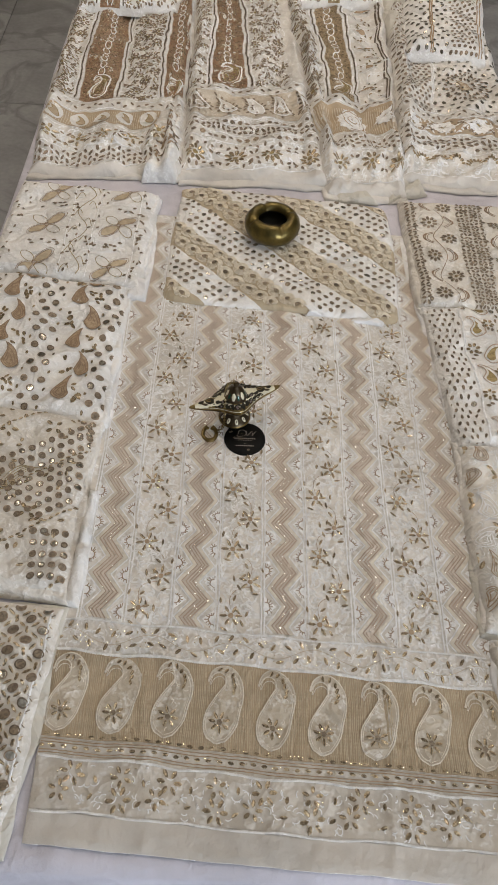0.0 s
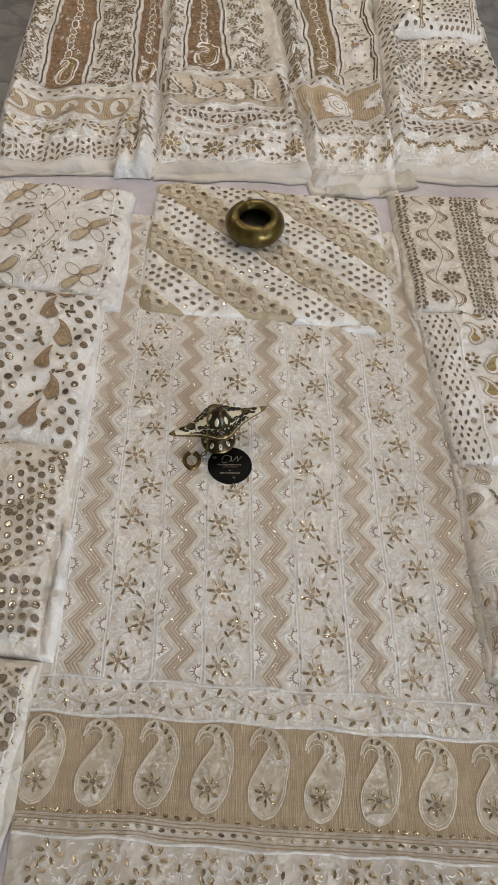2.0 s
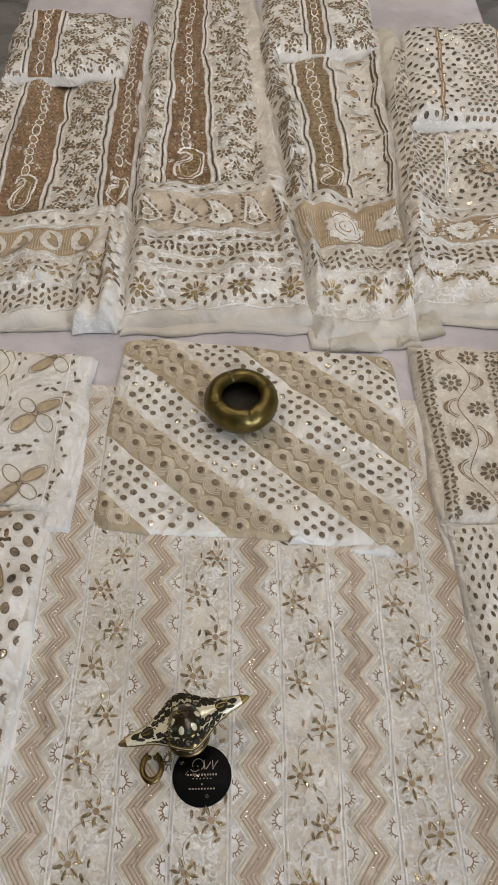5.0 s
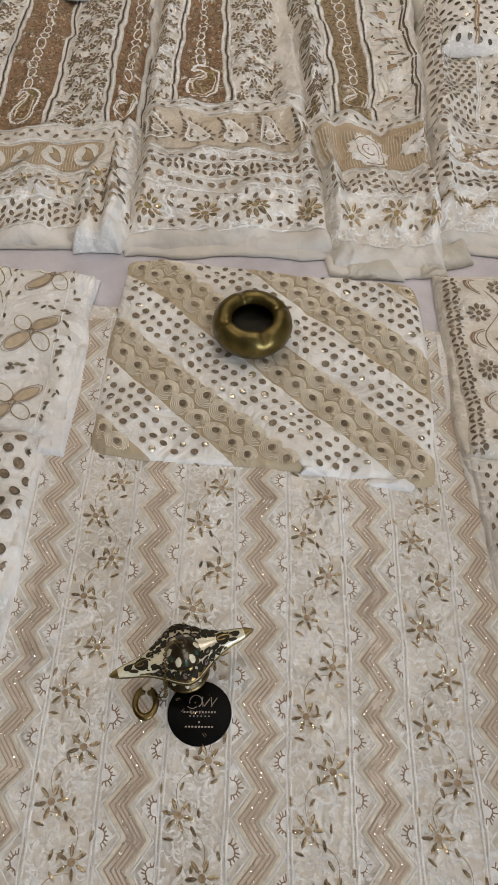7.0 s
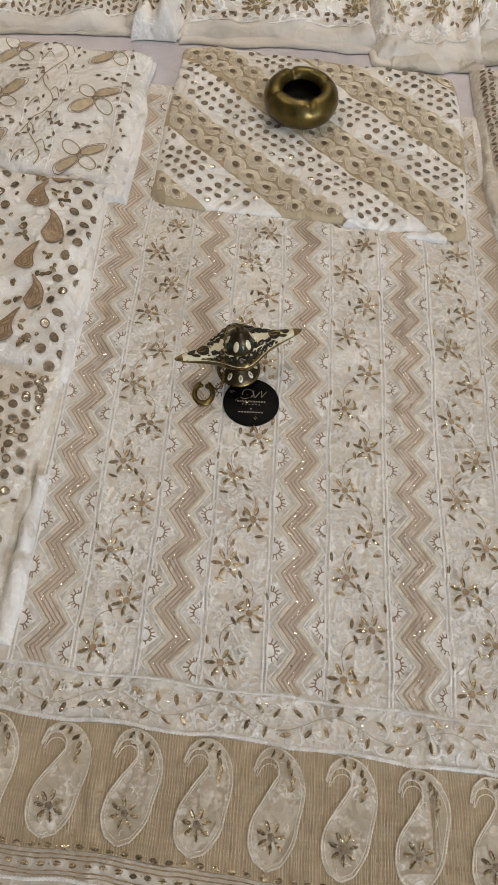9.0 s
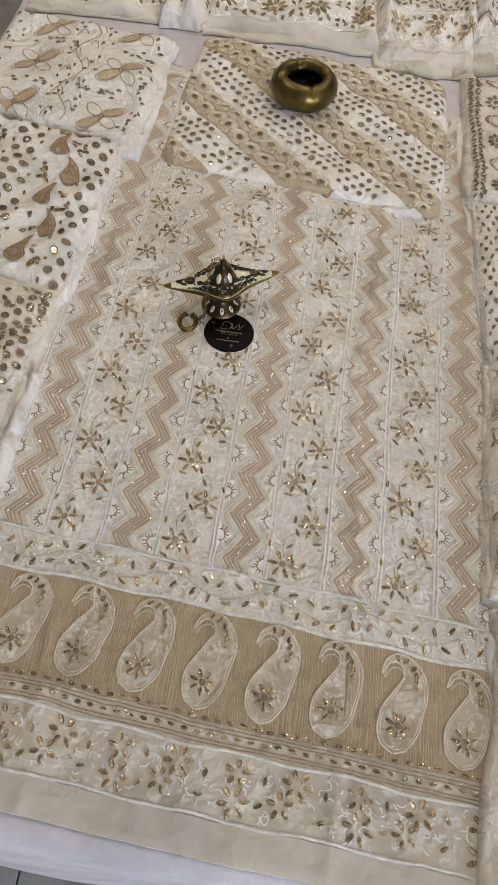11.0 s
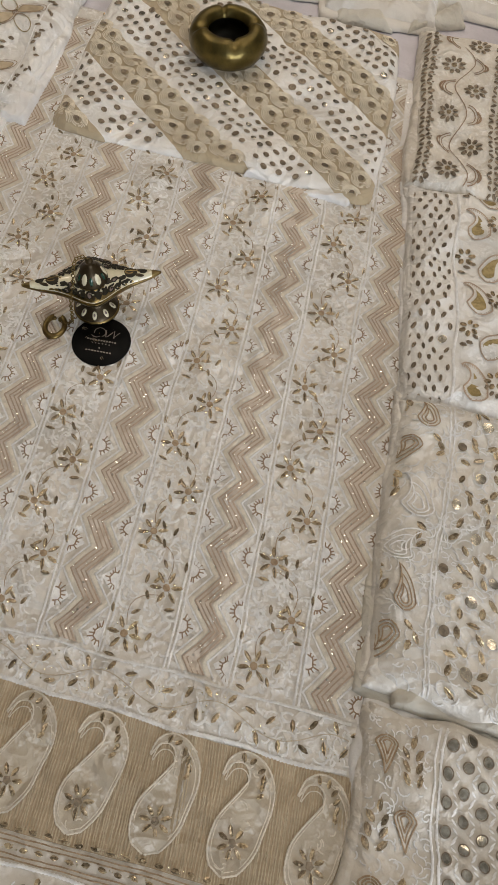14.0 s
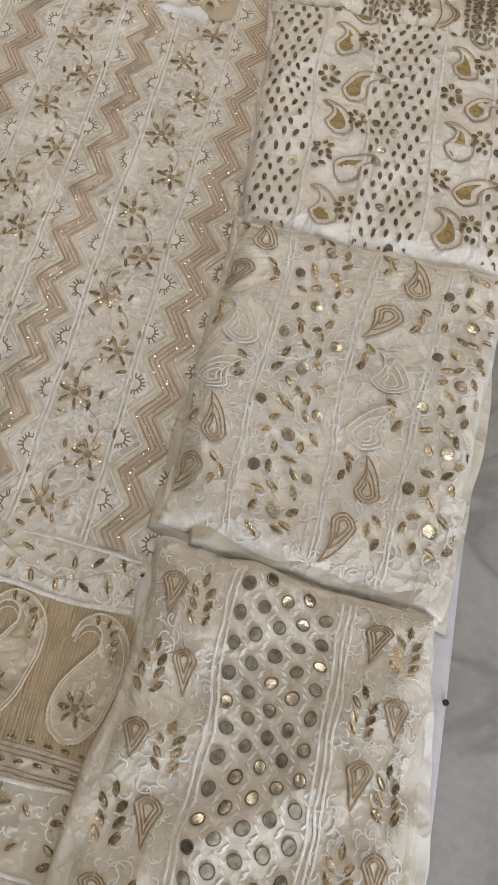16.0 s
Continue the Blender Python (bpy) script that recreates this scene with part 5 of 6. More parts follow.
def cord_rows(c, ob, rows, width=0.0032, mat=None):
    """Corded lines across a border."""
    s = Stitch(c, 0.0011)
    for b in rows:
        s.rope([(a, b + J(0.0005)) for a in np.arange(0.003, c.w - 0.003, 0.007)], width, 0.0008, 0.006)
    s.out("white_cord_line", mat or M_THREAD, ob)


def floss_field(c, ob, a0, b0, a1, b1, dense=9000):
    s = Stitch(c, 0.0008)
    for _ in range(int((a1 - a0) * (b1 - b0) * dense)):
        s.ring(R.uniform(a0, a1), R.uniform(b0, b1), R.uniform(0.004, 0.010), R.uniform(0.0018, 0.0034), 5, R.uniform(60, 180), R.uniform(0, 360), 0.0006)
    s.out("white_floss", M_THREAD, ob, kind="stuff")


def star_row(c, ob, b, step, r, petals, mat=None, start=0.03):
    """Flowers across a border, each with a pair of leaves beside it."""
    a = start
    side = Stitch(c, 0.0011)
    while a < c.w - 0.012:
        f = Stitch(c, 0.0012).flower(a + J(0.002), b + J(0.003), r, petals, J(30), 0.30, 0.30).out("embroidered_flower", mat or M_ZARI, ob)
        if f:
            Stitch(c, 0.0016).disc(a, b, r * 0.24, 0.0007, n=7).out("flower_centre", M_GOLDTHREAD, f)
        for g in (-1, 1):
            for h in (-0.5, 0.5):
                side.leaf(a + step * 0.5 + g * 0.006 + J(0.001), b + h * r * 1.3 + J(0.002), 0.0115, 0.0046, 90 - 45 * g * (1 if h > 0 else -1) + J(10))
        a += step
    side.out("gilt_leaves", M_LEAF, ob, kind="stuff")


def hem(c, ob, b1, mat=None):
    Stitch(c, 0.0013).rect(0.0005, 0.0005, c.w - 0.0005, b1, step=0.0035).out("hem", mat or M_HEM, ob, "plain white hem", whole=True)


def scatter(c, ob, a0, b0, a1, b1, count, size, mat, name="gilt_leaves", slim=0.42, spread=180):
    s = Stitch(c, 0.0010)
    for _ in range(count):
        s.leaf(R.uniform(a0, a1), R.uniform(b0, b1), size * R.uniform(0.8, 1.2), size * slim, R.uniform(0, spread))
    return s.out(name, mat, ob, kind="stuff")


def blossoms(c, ob, pts, r, mat=None, petals=6):
    for a, b in pts:
        f = Stitch(c, 0.0011).flower(a, b, r, petals, J(40), 0.44).out("embroidered_flower", mat or M_ZARI, ob)
        if f:
            Stitch(c, 0.0014).disc(a, b, r * 0.28, 0.0006, n=8).out("flower_centre", M_GOLDTHREAD, f)


def column(c, ob, a0, a1, b0, b1, mat, chain=True, paisley=True, taper=0.0):
    """A sequinned upright panel with corded edges, a white chain down its middle and a paisley at its foot."""
    s = Stitch(c, 0.0009)
    n_ = 60
    left = lambda t: a0 + taper * t
    right = lambda t: a1 - taper * t
    k = 6
    for t in np.linspace(0, 1, n_):
        for i in range(k + 1):
            s.p.append((left(t) + (right(t) - left(t)) * i / k, b0 + (b1 - b0) * t))
            s.h.append(0.0)
    s.f += [(j * (k + 1) + i, j * (k + 1) + i + 1, (j + 1) * (k + 1) + i + 1, (j + 1) * (k + 1) + i) for j in range(n_ - 1) for i in range(k)]
    panel = s.out("sequin_panel", mat, ob, "dense sequinned upright panel", whole=True)
    cord, dark, bits, rows = Stitch(c, 0.0016), Stitch(c, 0.0022), Stitch(c, 0.0016), Stitch(c, 0.0012)
    for side, g in ((left, -1), (right, 1)):
        path = lambda o: [(side(t) + g * o + J(0.0004), b0 + (b1 - b0) * t) for t in np.linspace(0, 1, n_)]
        cord.rope(path(0.0035), 0.0048, 0.0008, 0.006)
        dark.rope(path(0.0085), 0.0036, 0.0006, 0.008)
        cord.rope(path(0.0130), 0.0038, 0.0006, 0.006)
    for _ in range(int((a1 - a0) * (b1 - b0) * 42000)):
        bits.disc(R.uniform(a0 + 0.002, a1 - 0.002), R.uniform(b0, b1), R.uniform(0.0013, 0.0022), 0.0005, n=6)
    for _ in range(int((a1 - a0) * (b1 - b0) * 22000)):
        rows.leaf(R.uniform(a0 + 0.003, a1 - 0.003), R.uniform(b0, b1), 0.0045, 0.0018, 90 + J(30))
    mid = (a0 + a1) / 2
    if chain:
        for b in np.arange(b0 + (0.115 if paisley else 0.012), b1, 0.024):
            cord.line([(mid + 0.0065 * math.cos(t), b + 0.0115 * math.sin(t)) for t in np.linspace(0, 5.8, 12)], 0.0024, 0.0008, closed=True)
    if paisley:
        size = min(1.0, (a1 - a0) / 0.058)
        outline, spine, lf, rt = hooked_mango(mid + 0.004 * size, b0 + 0.012, size)
        p = Stitch(c, 0.0018).rope(outline, 0.0046, 0.0008, 0.005).out("paisley_outline", M_THREAD, ob)
        heart = spine[7]
        Stitch(c, 0.0019).rope([(heart[0] + (x - heart[0]) * 0.70, heart[1] + (y - heart[1]) * 0.74) for x, y in outline], 0.0030, 0.0006, 0.005).out("paisley_core", M_PALECORD, p)
        tips = Stitch(c, 0.0022)
        for q in range(3, 22, 2):
            for g in (-1, 1):
                tips.leaf(spine[q][0] + g * 0.0062 * size * (1 - q / 30), spine[q][1], 0.0085 * size, 0.0034 * size, 90 - 40 * g + J(10))
        tips.out("gilt_leaves", M_GOLDTHREAD, p, kind="stuff")
    cord.out("white_cord_line", M_THREAD, panel)
    dark.out("dark_cord_line", M_DARK, panel)
    bits.out("sequin_scatter", M_ZARI2, panel, kind="stuff")
    rows.out("rib_stitching", M_PEACH, panel, kind="stuff")


def dotted(c, ob, a0, b0, a1, b1, step, r, mat, name="foil_dots", rowstep=None):
    s = Stitch(c, 0.0010)
    k = 0
    for b in np.arange(b0, b1, rowstep or step):
        for a in np.arange(a0 + (step / 2 if k % 2 else 0), a1, step):
            s.disc(a + J(0.001), b + J(0.001), r, 0.0006, n=7)
        k += 1
    s.out(name, mat, ob, kind="stuff")


def floral(c, ob, a0, a1, b0, b1, dense=1.0):
    """An upright strip of small flowers among leaves and white floss."""
    w = a1 - a0
    cols = max(1, round(w / 0.040))
    pts = []
    k = 0
    for b in np.arange(b0 + 0.012, b1 - 0.005, 0.030):
        for i in range(cols):
            pts.append((a0 + w * (i + 0.5) / cols + (0.009 if k % 2 else -0.009) + J(0.003), b + J(0.004)))
        k += 1
    for a, b in pts:
        f = Stitch(c, 0.0012).flower(a, b, 0.0128, 7, J(40), 0.27, 0.32).out("embroidered_flower", M_LEAF, ob)
        if f:
            Stitch(c, 0.0015).disc(a, b, 0.0032, 0.0006, n=7).out("flower_centre", M_GOLDTHREAD, f)
    scatter(c, ob, a0, b0, a1, b1, int(w * (b1 - b0) * 9500 * dense), 0.0092, M_LEAF, slim=0.38)
    scatter(c, ob, a0, b0, a1, b1, int(w * (b1 - b0) * 3500 * dense), 0.0085, M_ZARI2, slim=0.36)
    floss_field(c, ob, a0, b0, a1, b1, 12000)


def skirt_one():
    c, ob = skirt([(-0.392, 1.330), (-0.088, 1.338), (-0.084, 2.20), (-0.392, 2.20)], "white skirt with copper sequinned panels and floral stripes", 51, 8.0, 0.0070, 0.12, folds=((0.235, 0.10, 0.010, 0.016), (0.262, 0.06, 0.007, -0.012), (0.215, 0.14, 0.008, -0.008), (0.16, 0.05, 0.012, 0.007)))
    hem(c, ob, 0.020)
    floss_field(c, ob, 0.004, 0.022, c.w - 0.004, 0.142, 7000)
    for b in (0.032, 0.046, 0.060):
        leaf_row(c, ob, b, 0.0112, 0.0122, (60, 110, 40, 85, 130), M_LEAF, rise=0.003)
    star_row(c, ob, 0.106, 0.056, 0.0215, 6, M_ZARI2)
    leaf_row(c, ob, 0.084, 0.019, 0.0100, (20, -30, 65), M_ZARI2, rise=0.006)
    cord_rows(c, ob, (0.024, 0.072, 0.140, 0.210, 0.240))
    band = Stitch(c, 0.0009).rect(0.002, 0.148, c.w - 0.06, 0.205).out("tan_border", M_TAN, ob)
    ribs = Stitch(c, 0.0012)
    for a in np.arange(0.004, c.w - 0.062, 0.0045):
        ribs.line([(a, b) for b in np.arange(0.150, 0.205, 0.010)], 0.0014, 0.0005)
    ribs.out("rib_stitching", M_CREAMTHREAD, band, kind="stuff")
    for k in range(5):
        a = 0.026 + 0.050 * k
        m = Stitch(c, 0.0016).disc(a, 0.176, 0.0185, 0.0005, n=14, squash=1.3).out("white_medallion", M_WHITE, ob)
        mango(c, m, a + 0.003, 0.160, 0.034, 0.017, 80, -10, M_TAN, M_GOLDTHREAD, 1, rings=1, lift=0.0028)
    leaf_row(c, ob, 0.224, 0.0140, 0.0105, (35, -35, 0), M_LEAF, rise=0.004)
    top = c.l - 0.002
    column(c, ob, 0.066, 0.146, 0.245, top, M_COPPER, taper=0.006)
    column(c, ob, 0.252, 0.292, 0.252, top, M_COPPER, taper=-0.002)
    floral(c, ob, 0.004, 0.050, 0.245, top)
    floral(c, ob, 0.164, 0.236, 0.245, top)
    # gathered white tail at the hem
    e = Cloth([(-0.168, 1.322), (-0.100, 1.326), (-0.090, 1.52), (-0.134, 1.53)], 0.040, edge=0.016, wrinkle=0.006, freq=40.0, seed=61, wavy=0.010, pleats=lambda a, b: 0.010 * np.sin(a * 190 + b * 16) - 0.005 * np.sin(a * 75 + 1.2))
    t = part("gathered_end", e.mesh(0.004), M_WHITE, ob, "bunched white corner of the hem")
    scatter(e, ob, 0.006, 0.04, e.w - 0.006, e.l - 0.01, 60, 0.010, M_LEAF)
    scatter(e, ob, 0.006, 0.04, e.w - 0.006, e.l - 0.01, 40, 0.010, M_PEACH, "tan_leaves")


def skirt_two():
    c, ob = skirt([(-0.094, 1.330), (0.200, 1.334), (0.136, 2.45), (-0.094, 2.45)], "white skirt with a copper panel and a pale lattice border", 52, 8.0, 0.0035, -0.05, folds=((0.262, -0.10, 0.010, 0.013), (0.240, -0.10, 0.006, -0.009), (0.17, -0.02, 0.004, 0.004)))
    hem(c, ob, 0.026)
    floss_field(c, ob, 0.004, 0.032, c.w - 0.004, 0.198, 7000)
    star_row(c, ob, 0.066, 0.068, 0.0200, 9, M_ZARI)
    leaf_row(c, ob, 0.044, 0.0135, 0.0112, (50, 110, 80), M_LEAF, rise=0.003)
    leaf_row(c, ob, 0.094, 0.0135, 0.0112, (50, 110, 80), M_LEAF, rise=0.003)
    for b in (0.124, 0.176):
        dotted(c, ob, 0.008, b, c.w - 0.004, b + 0.004, 0.0145, 0.0050, M_LEAF)
    leaf_row(c, ob, 0.146, 0.0105, 0.0124, (60, 120), M_LEAF)
    leaf_row(c, ob, 0.158, 0.0105, 0.0124, (120, 60), M_LEAF)
    cord_rows(c, ob, (0.030, 0.108, 0.136, 0.168, 0.196, 0.298, 0.320))
    band = Stitch(c, 0.0009).rect(0.002, 0.202, c.w - 0.012, 0.292).out("tan_border", M_TANGROUND, ob)
    for k in range(5):
        a = 0.030 + 0.056 * k
        outline, spine, lf, rt = paisley_path(a, 0.214, 0.066, 0.036, 40, 6, 16, 2.0, 1, 0.85)
        m = Stitch(c, 0.0016).band(lf, rt, 0.0005).out("paisley", M_SKIRT, ob)
        rim = Stitch(c, 0.0024).rope(outline, 0.0030, 0.0008, 0.005)
        rim.ring(spine[5][0], spine[5][1], 0.0075, 0.0022, 12)
        rim.out("outline_stitch", M_THREAD, m)
        tips = Stitch(c, 0.0022)
        for p in outline[::2]:
            out = math.degrees(math.atan2(p[1] - 0.236, p[0] - a))
            tips.leaf(a + (p[0] - a) * 1.32, 0.236 + (p[1] - 0.236) * 1.18, 0.0090, 0.0036, out)
            tips.leaf(a + (p[0] - a) * 0.62, 0.236 + (p[1] - 0.236) * 0.62, 0.0070, 0.0030, out)
        tips.out("gilt_leaves", M_LEAF, m, kind="stuff")
    leaf_row(c, ob, 0.309, 0.0150, 0.0105, (30, -30, 0), M_LEAF, a1=c.w - 0.02, rise=0.003)
    top = c.l - 0.002
    column(c, ob, 0.058, 0.124, 0.325, top, M_COPPER, chain=True, taper=0.004)
    floral(c, ob, 0.004, 0.042, 0.325, top, 0.6)
    floral(c, ob, 0.142, 0.215, 0.325, top, 0.6)


def skirt_three():
    c, ob = skirt([(0.198, 1.304), (0.352, 1.298), (0.404, 2.16), (0.128, 2.16)], "white skirt with gold sequinned panel and paisley stripe", 53, 10.0, 0.0060, 0.16, 0.028, folds=((0.030, -0.02, 0.008, 0.014), (0.050, -0.02, 0.006, -0.010), (0.185, 0.02, 0.010, 0.010), (0.120, 0.03, 0.006, -0.005)))
    hem(c, ob, 0.030)
    floss_field(c, ob, 0.004, 0.034, c.w - 0.004, 0.178, 7000)
    star_row(c, ob, 0.082, 0.072, 0.0240, 8, M_ZARI2, 0.045)
    for b in (0.128, 0.143, 0.158):
        leaf_row(c, ob, b, 0.0122, 0.0128, (35, 80, 130, 15), M_LEAF, rise=0.003)
    cord_rows(c, ob, (0.034, 0.114, 0.178, 0.288, 0.306))
    band = Stitch(c, 0.0009).rect(0.004, 0.184, c.w - 0.004, 0.282).out("tan_border", M_TAN, ob)
    ribs = Stitch(c, 0.0012)
    for a in np.arange(0.006, c.w - 0.006, 0.0048):
        ribs.line([(a, b) for b in np.arange(0.186, 0.282, 0.012)], 0.0018, 0.0005)
    ribs.out("rib_stitching", M_CREAMTHREAD, band, kind="stuff")
    rose = Stitch(c, 0.0020).flower(0.095, 0.232, 0.040, 10, 10, 0.5, 0.05).out("white_rose", M_THREAD, ob, kind="stuff")
    for r in (0.011, 0.020, 0.029):
        Stitch(c, 0.0032).ring(0.095, 0.232, r, 0.0022, 18, 250, r * 9000).out("rose_ring", M_PEACH, rose)
    scatter(c, rose, 0.066, 0.205, 0.124, 0.26, 30, 0.0085, M_LEAF)
    m = Stitch(c, 0.0020).flower(0.178, 0.235, 0.026, 8, 10, 0.55, 0.1).out("white_medallion", M_THREAD, ob, kind="stuff")
    scatter(c, m, 0.160, 0.21, 0.195, 0.262, 24, 0.0090, M_LEAF)
    leaf_row(c, ob, 0.297, 0.0150, 0.0105, (25, -25), M_LEAF)
    top = c.l - 0.002
    column(c, ob, 0.060, 0.110, 0.310, top, M_GOLDFIELD, chain=True, taper=0.004)
    floral(c, ob, 0.004, 0.042, 0.310, top)
    # the paisley stripe
    rim = Stitch(c, 0.0012)
    for k in range(13):
        b = 0.325 + 0.042 * k
        s = 1 if k % 2 else -1
        mango(c, ob, 0.152 + s * 0.006, b, 0.036, 0.020, 85, 60 * s, M_PEACH, M_THREAD, s, rings=1, pale=M_WHITE)
    scatter(c, ob, 0.130, 0.312, 0.176, top, 90, 0.0085, M_ZARI)
    for a in (0.184, 0.190):
        rim.line([(a + J(0.0006), b) for b in np.arange(0.31, top, 0.015)], 0.0034, 0.0008)
    rim.out("dark_cord_line", M_DARK, ob)
    # the corner of the lining that hangs out past the hem
    for cs, sd in (([(0.215, 1.286), (0.300, 1.284), (0.240, 1.375), (0.196, 1.392)], 63), ([(0.320, 1.288), (0.395, 1.318), (0.388, 1.38), (0.330, 1.36)], 64)):
        e = Cloth(cs, 0.012, edge=0.012, wrinkle=0.004, freq=40.0, seed=sd, wavy=0.006)
        part("loose_end", e.mesh(0.005), M_NET, ob, "plain grey-white lining corner")


def skirt_four():
    c, ob = skirt([(0.346, 1.352), (0.618, 1.338), (0.640, 2.12), (0.396, 2.12)], "white skirt covered in rows of foil dots", 54, 7.0, 0.0045, 0.05, 0.026, folds=((0.020, 0.03, 0.009, 0.012), (0.092, 0.02, 0.006, -0.006), (0.15, 0.25, 0.008, 0.006)))
    hem(c, ob, 0.020)
    for k in range(9):
        s = Stitch(c, 0.0010)
        for q in range(7):
            t = math.radians(20 + 23 * q)
            s.leaf(0.020 + 0.031 * k + 0.013 * math.cos(t), 0.058 + 0.016 * math.sin(t), 0.0105, 0.0042, math.degrees(t))
        s.out("embroidered_flower", M_ZARI, ob)
    floss_field(c, ob, 0.004, 0.024, c.w - 0.004, 0.146, 7000)
    for b in (0.104, 0.118, 0.132):
        leaf_row(c, ob, b, 0.0125, 0.0130, (40, 140, 90, 20), M_LEAF, rise=0.003)
    cord_rows(c, ob, (0.022, 0.088, 0.146, 0.218, 0.246))
    band = Stitch(c, 0.0009).rect(0.004, 0.150, c.w - 0.004, 0.214).out("tan_border", M_TAN, ob)
    for k in range(4):
        a = 0.030 + 0.070 * k
        m = Stitch(c, 0.0018).flower(a, 0.182, 0.027, 9, J(20), 0.5, 0.15).out("white_medallion", M_THREAD, ob, kind="stuff")
        scatter(c, m, a - 0.034, 0.155, a + 0.034, 0.210, 60, 0.0100, M_THREAD, "white_floss", 0.3)
        scatter(c, m, a - 0.034, 0.155, a + 0.034, 0.210, 30, 0.0090, M_LEAF)
        blossoms(c, m, [(a, 0.182)], 0.016, M_ZARI, 7)
    leaf_row(c, ob, 0.232, 0.0130, 0.0105, (35, -35), M_LEAF, rise=0.004)
    dotted(c, ob, 0.010, 0.250, 0.082, 0.76, 0.0130, 0.0042, M_LEAF, rowstep=0.0125)
    dotted(c, ob, 0.098, 0.258, c.w - 0.006, 0.76, 0.0200, 0.0046, M_MIRROR)
    cord = Stitch(c, 0.0010)
    for a in (0.014, 0.027, 0.040, 0.053, 0.066, 0.088, 0.093):
        cord.line([(a + J(0.0005), b) for b in np.arange(0.25, 0.76, 0.015)], 0.0012 if a < 0.08 else 0.0035, 0.0005)
    cord.out("white_cord_line", M_THREAD, ob)
    for r in (0.020, 0.034, 0.046):
        s = Stitch(c, 0.0016)
        for q in range(int(r * 620)):
            t = 6.2832 * q / int(r * 620)
            s.leaf(0.168 + r * math.cos(t), 0.350 + r * math.sin(t) * 1.25, 0.0100, 0.0044, math.degrees(t))
        s.out("wheel_of_leaves", M_LEAF, ob, kind="stuff")
    mango(c, ob, 0.165, 0.325, 0.05, 0.026, 80, 0, M_CREAMTHREAD, M_PEACH, 1, rings=2, lift=0.0018)


def rolled_top(corners, base, thick, label, seed, style):
    """The upper end of a skirt, folded back over itself into a soft bundle."""
    c, ob = pack("folded_skirt_top", corners, thick, M_WHITE, label, "folded skirt", edge=0.036, layers=0, seed=seed, wrinkle=0.011, freq=15.0, base=base, group="folded skirt ends")
    if style == "dots":
        dotted(c, ob, 0.010, 0.012, c.w * 0.5, c.l - 0.01, 0.0200, 0.0046, M_MIRROR, rowstep=0.016)
        dotted(c, ob, c.w * 0.55, 0.012, c.w * 0.86, c.l - 0.01, 0.0120, 0.0040, M_LEAF, rowstep=0.0125)
        cord = Stitch(c, 0.0012)
        for a in (0.062, 0.067, c.w * 0.88, c.w * 0.92):
            cord.line([(a, b) for b in np.arange(0.006, c.l, 0.01)], 0.0034, 0.0008)
        cord.out("peach_cord_line", M_PEACH, ob)
    else:
        panels = ((0.055, 0.10), (0.195, 0.235)) if style == "copper" else ((0.10, 0.13),)
        for a0, a1 in panels:
            if a1 < c.w - 0.02:
                column(c, ob, a0, a1, 0.004, c.l - 0.004, M_COPPER if style == "copper" else M_GOLDFIELD, paisley=False, chain=True)
        gaps = ((0.006, 0.040), (0.118, 0.178), (0.182, c.w - 0.006)) if style == "copper" else ((0.006, 0.085), (0.15, c.w - 0.01))
        for a0, a1 in gaps:
            floral(c, ob, a0, a1, 0.006, c.l - 0.006, 0.8)


skirt_one()
skirt_two()
skirt_three()
skirt_four()
rolled_top([(-0.375, 1.965), (-0.135, 1.985), (-0.125, 2.22), (-0.375, 2.21)], TOP + 0.026, 0.046, "folded-back top of a copper panelled white skirt", 71, "copper")
rolled_top([(0.140, 2.055), (0.385, 2.060), (0.385, 2.28), (0.140, 2.28)], TOP + 0.028, 0.046, "folded-back top of a gold panelled white skirt", 72, "gold")
rolled_top([(0.405, 1.815), (0.598, 1.800), (0.655, 2.16), (0.440, 2.16)], TOP + 0.026, 0.050, "folded-back top of a dotted white skirt", 73, "dots")


def crumpled_lining(corners, thick, seed):
    c = Cloth(corners, thick, edge=0.025, wrinkle=0.009, freq=26.0, seed=seed, wavy=0.010, base=TOP + 0.003)
    tagged(part("crumpled_lining", c.mesh(0.006), M_NET), label="crumpled grey-white lining bunched between the skirts", category="cloth")


crumpled_lining([(0.372, 1.93), (0.425, 1.93), (0.44, 2.18), (0.375, 2.18)], 0.045, 81)
crumpled_lining([(-0.120, 2.00), (-0.092, 2.00), (-0.092, 2.20), (-0.125, 2.20)], 0.03, 82)


# ---- brass bowl ----
def turned(profile, segs=40, centre=(0, 0, 0)):
    """A turned solid from (radius, height) pairs."""
    verts, faces = [], []
    for r, z in profile:
        for i in range(segs):
            t = 6.2832 * i / segs
            verts.append((centre[0] + r * math.cos(t), centre[1] + r * math.sin(t), centre[2] + z))
    for k in range(len(profile) - 1):
        for i in range(segs):
            j = (i + 1) % segs
            faces.append((k * segs + i, k * segs + j, (k + 1) * segs + j, (k + 1) * segs + i))
    return verts, faces


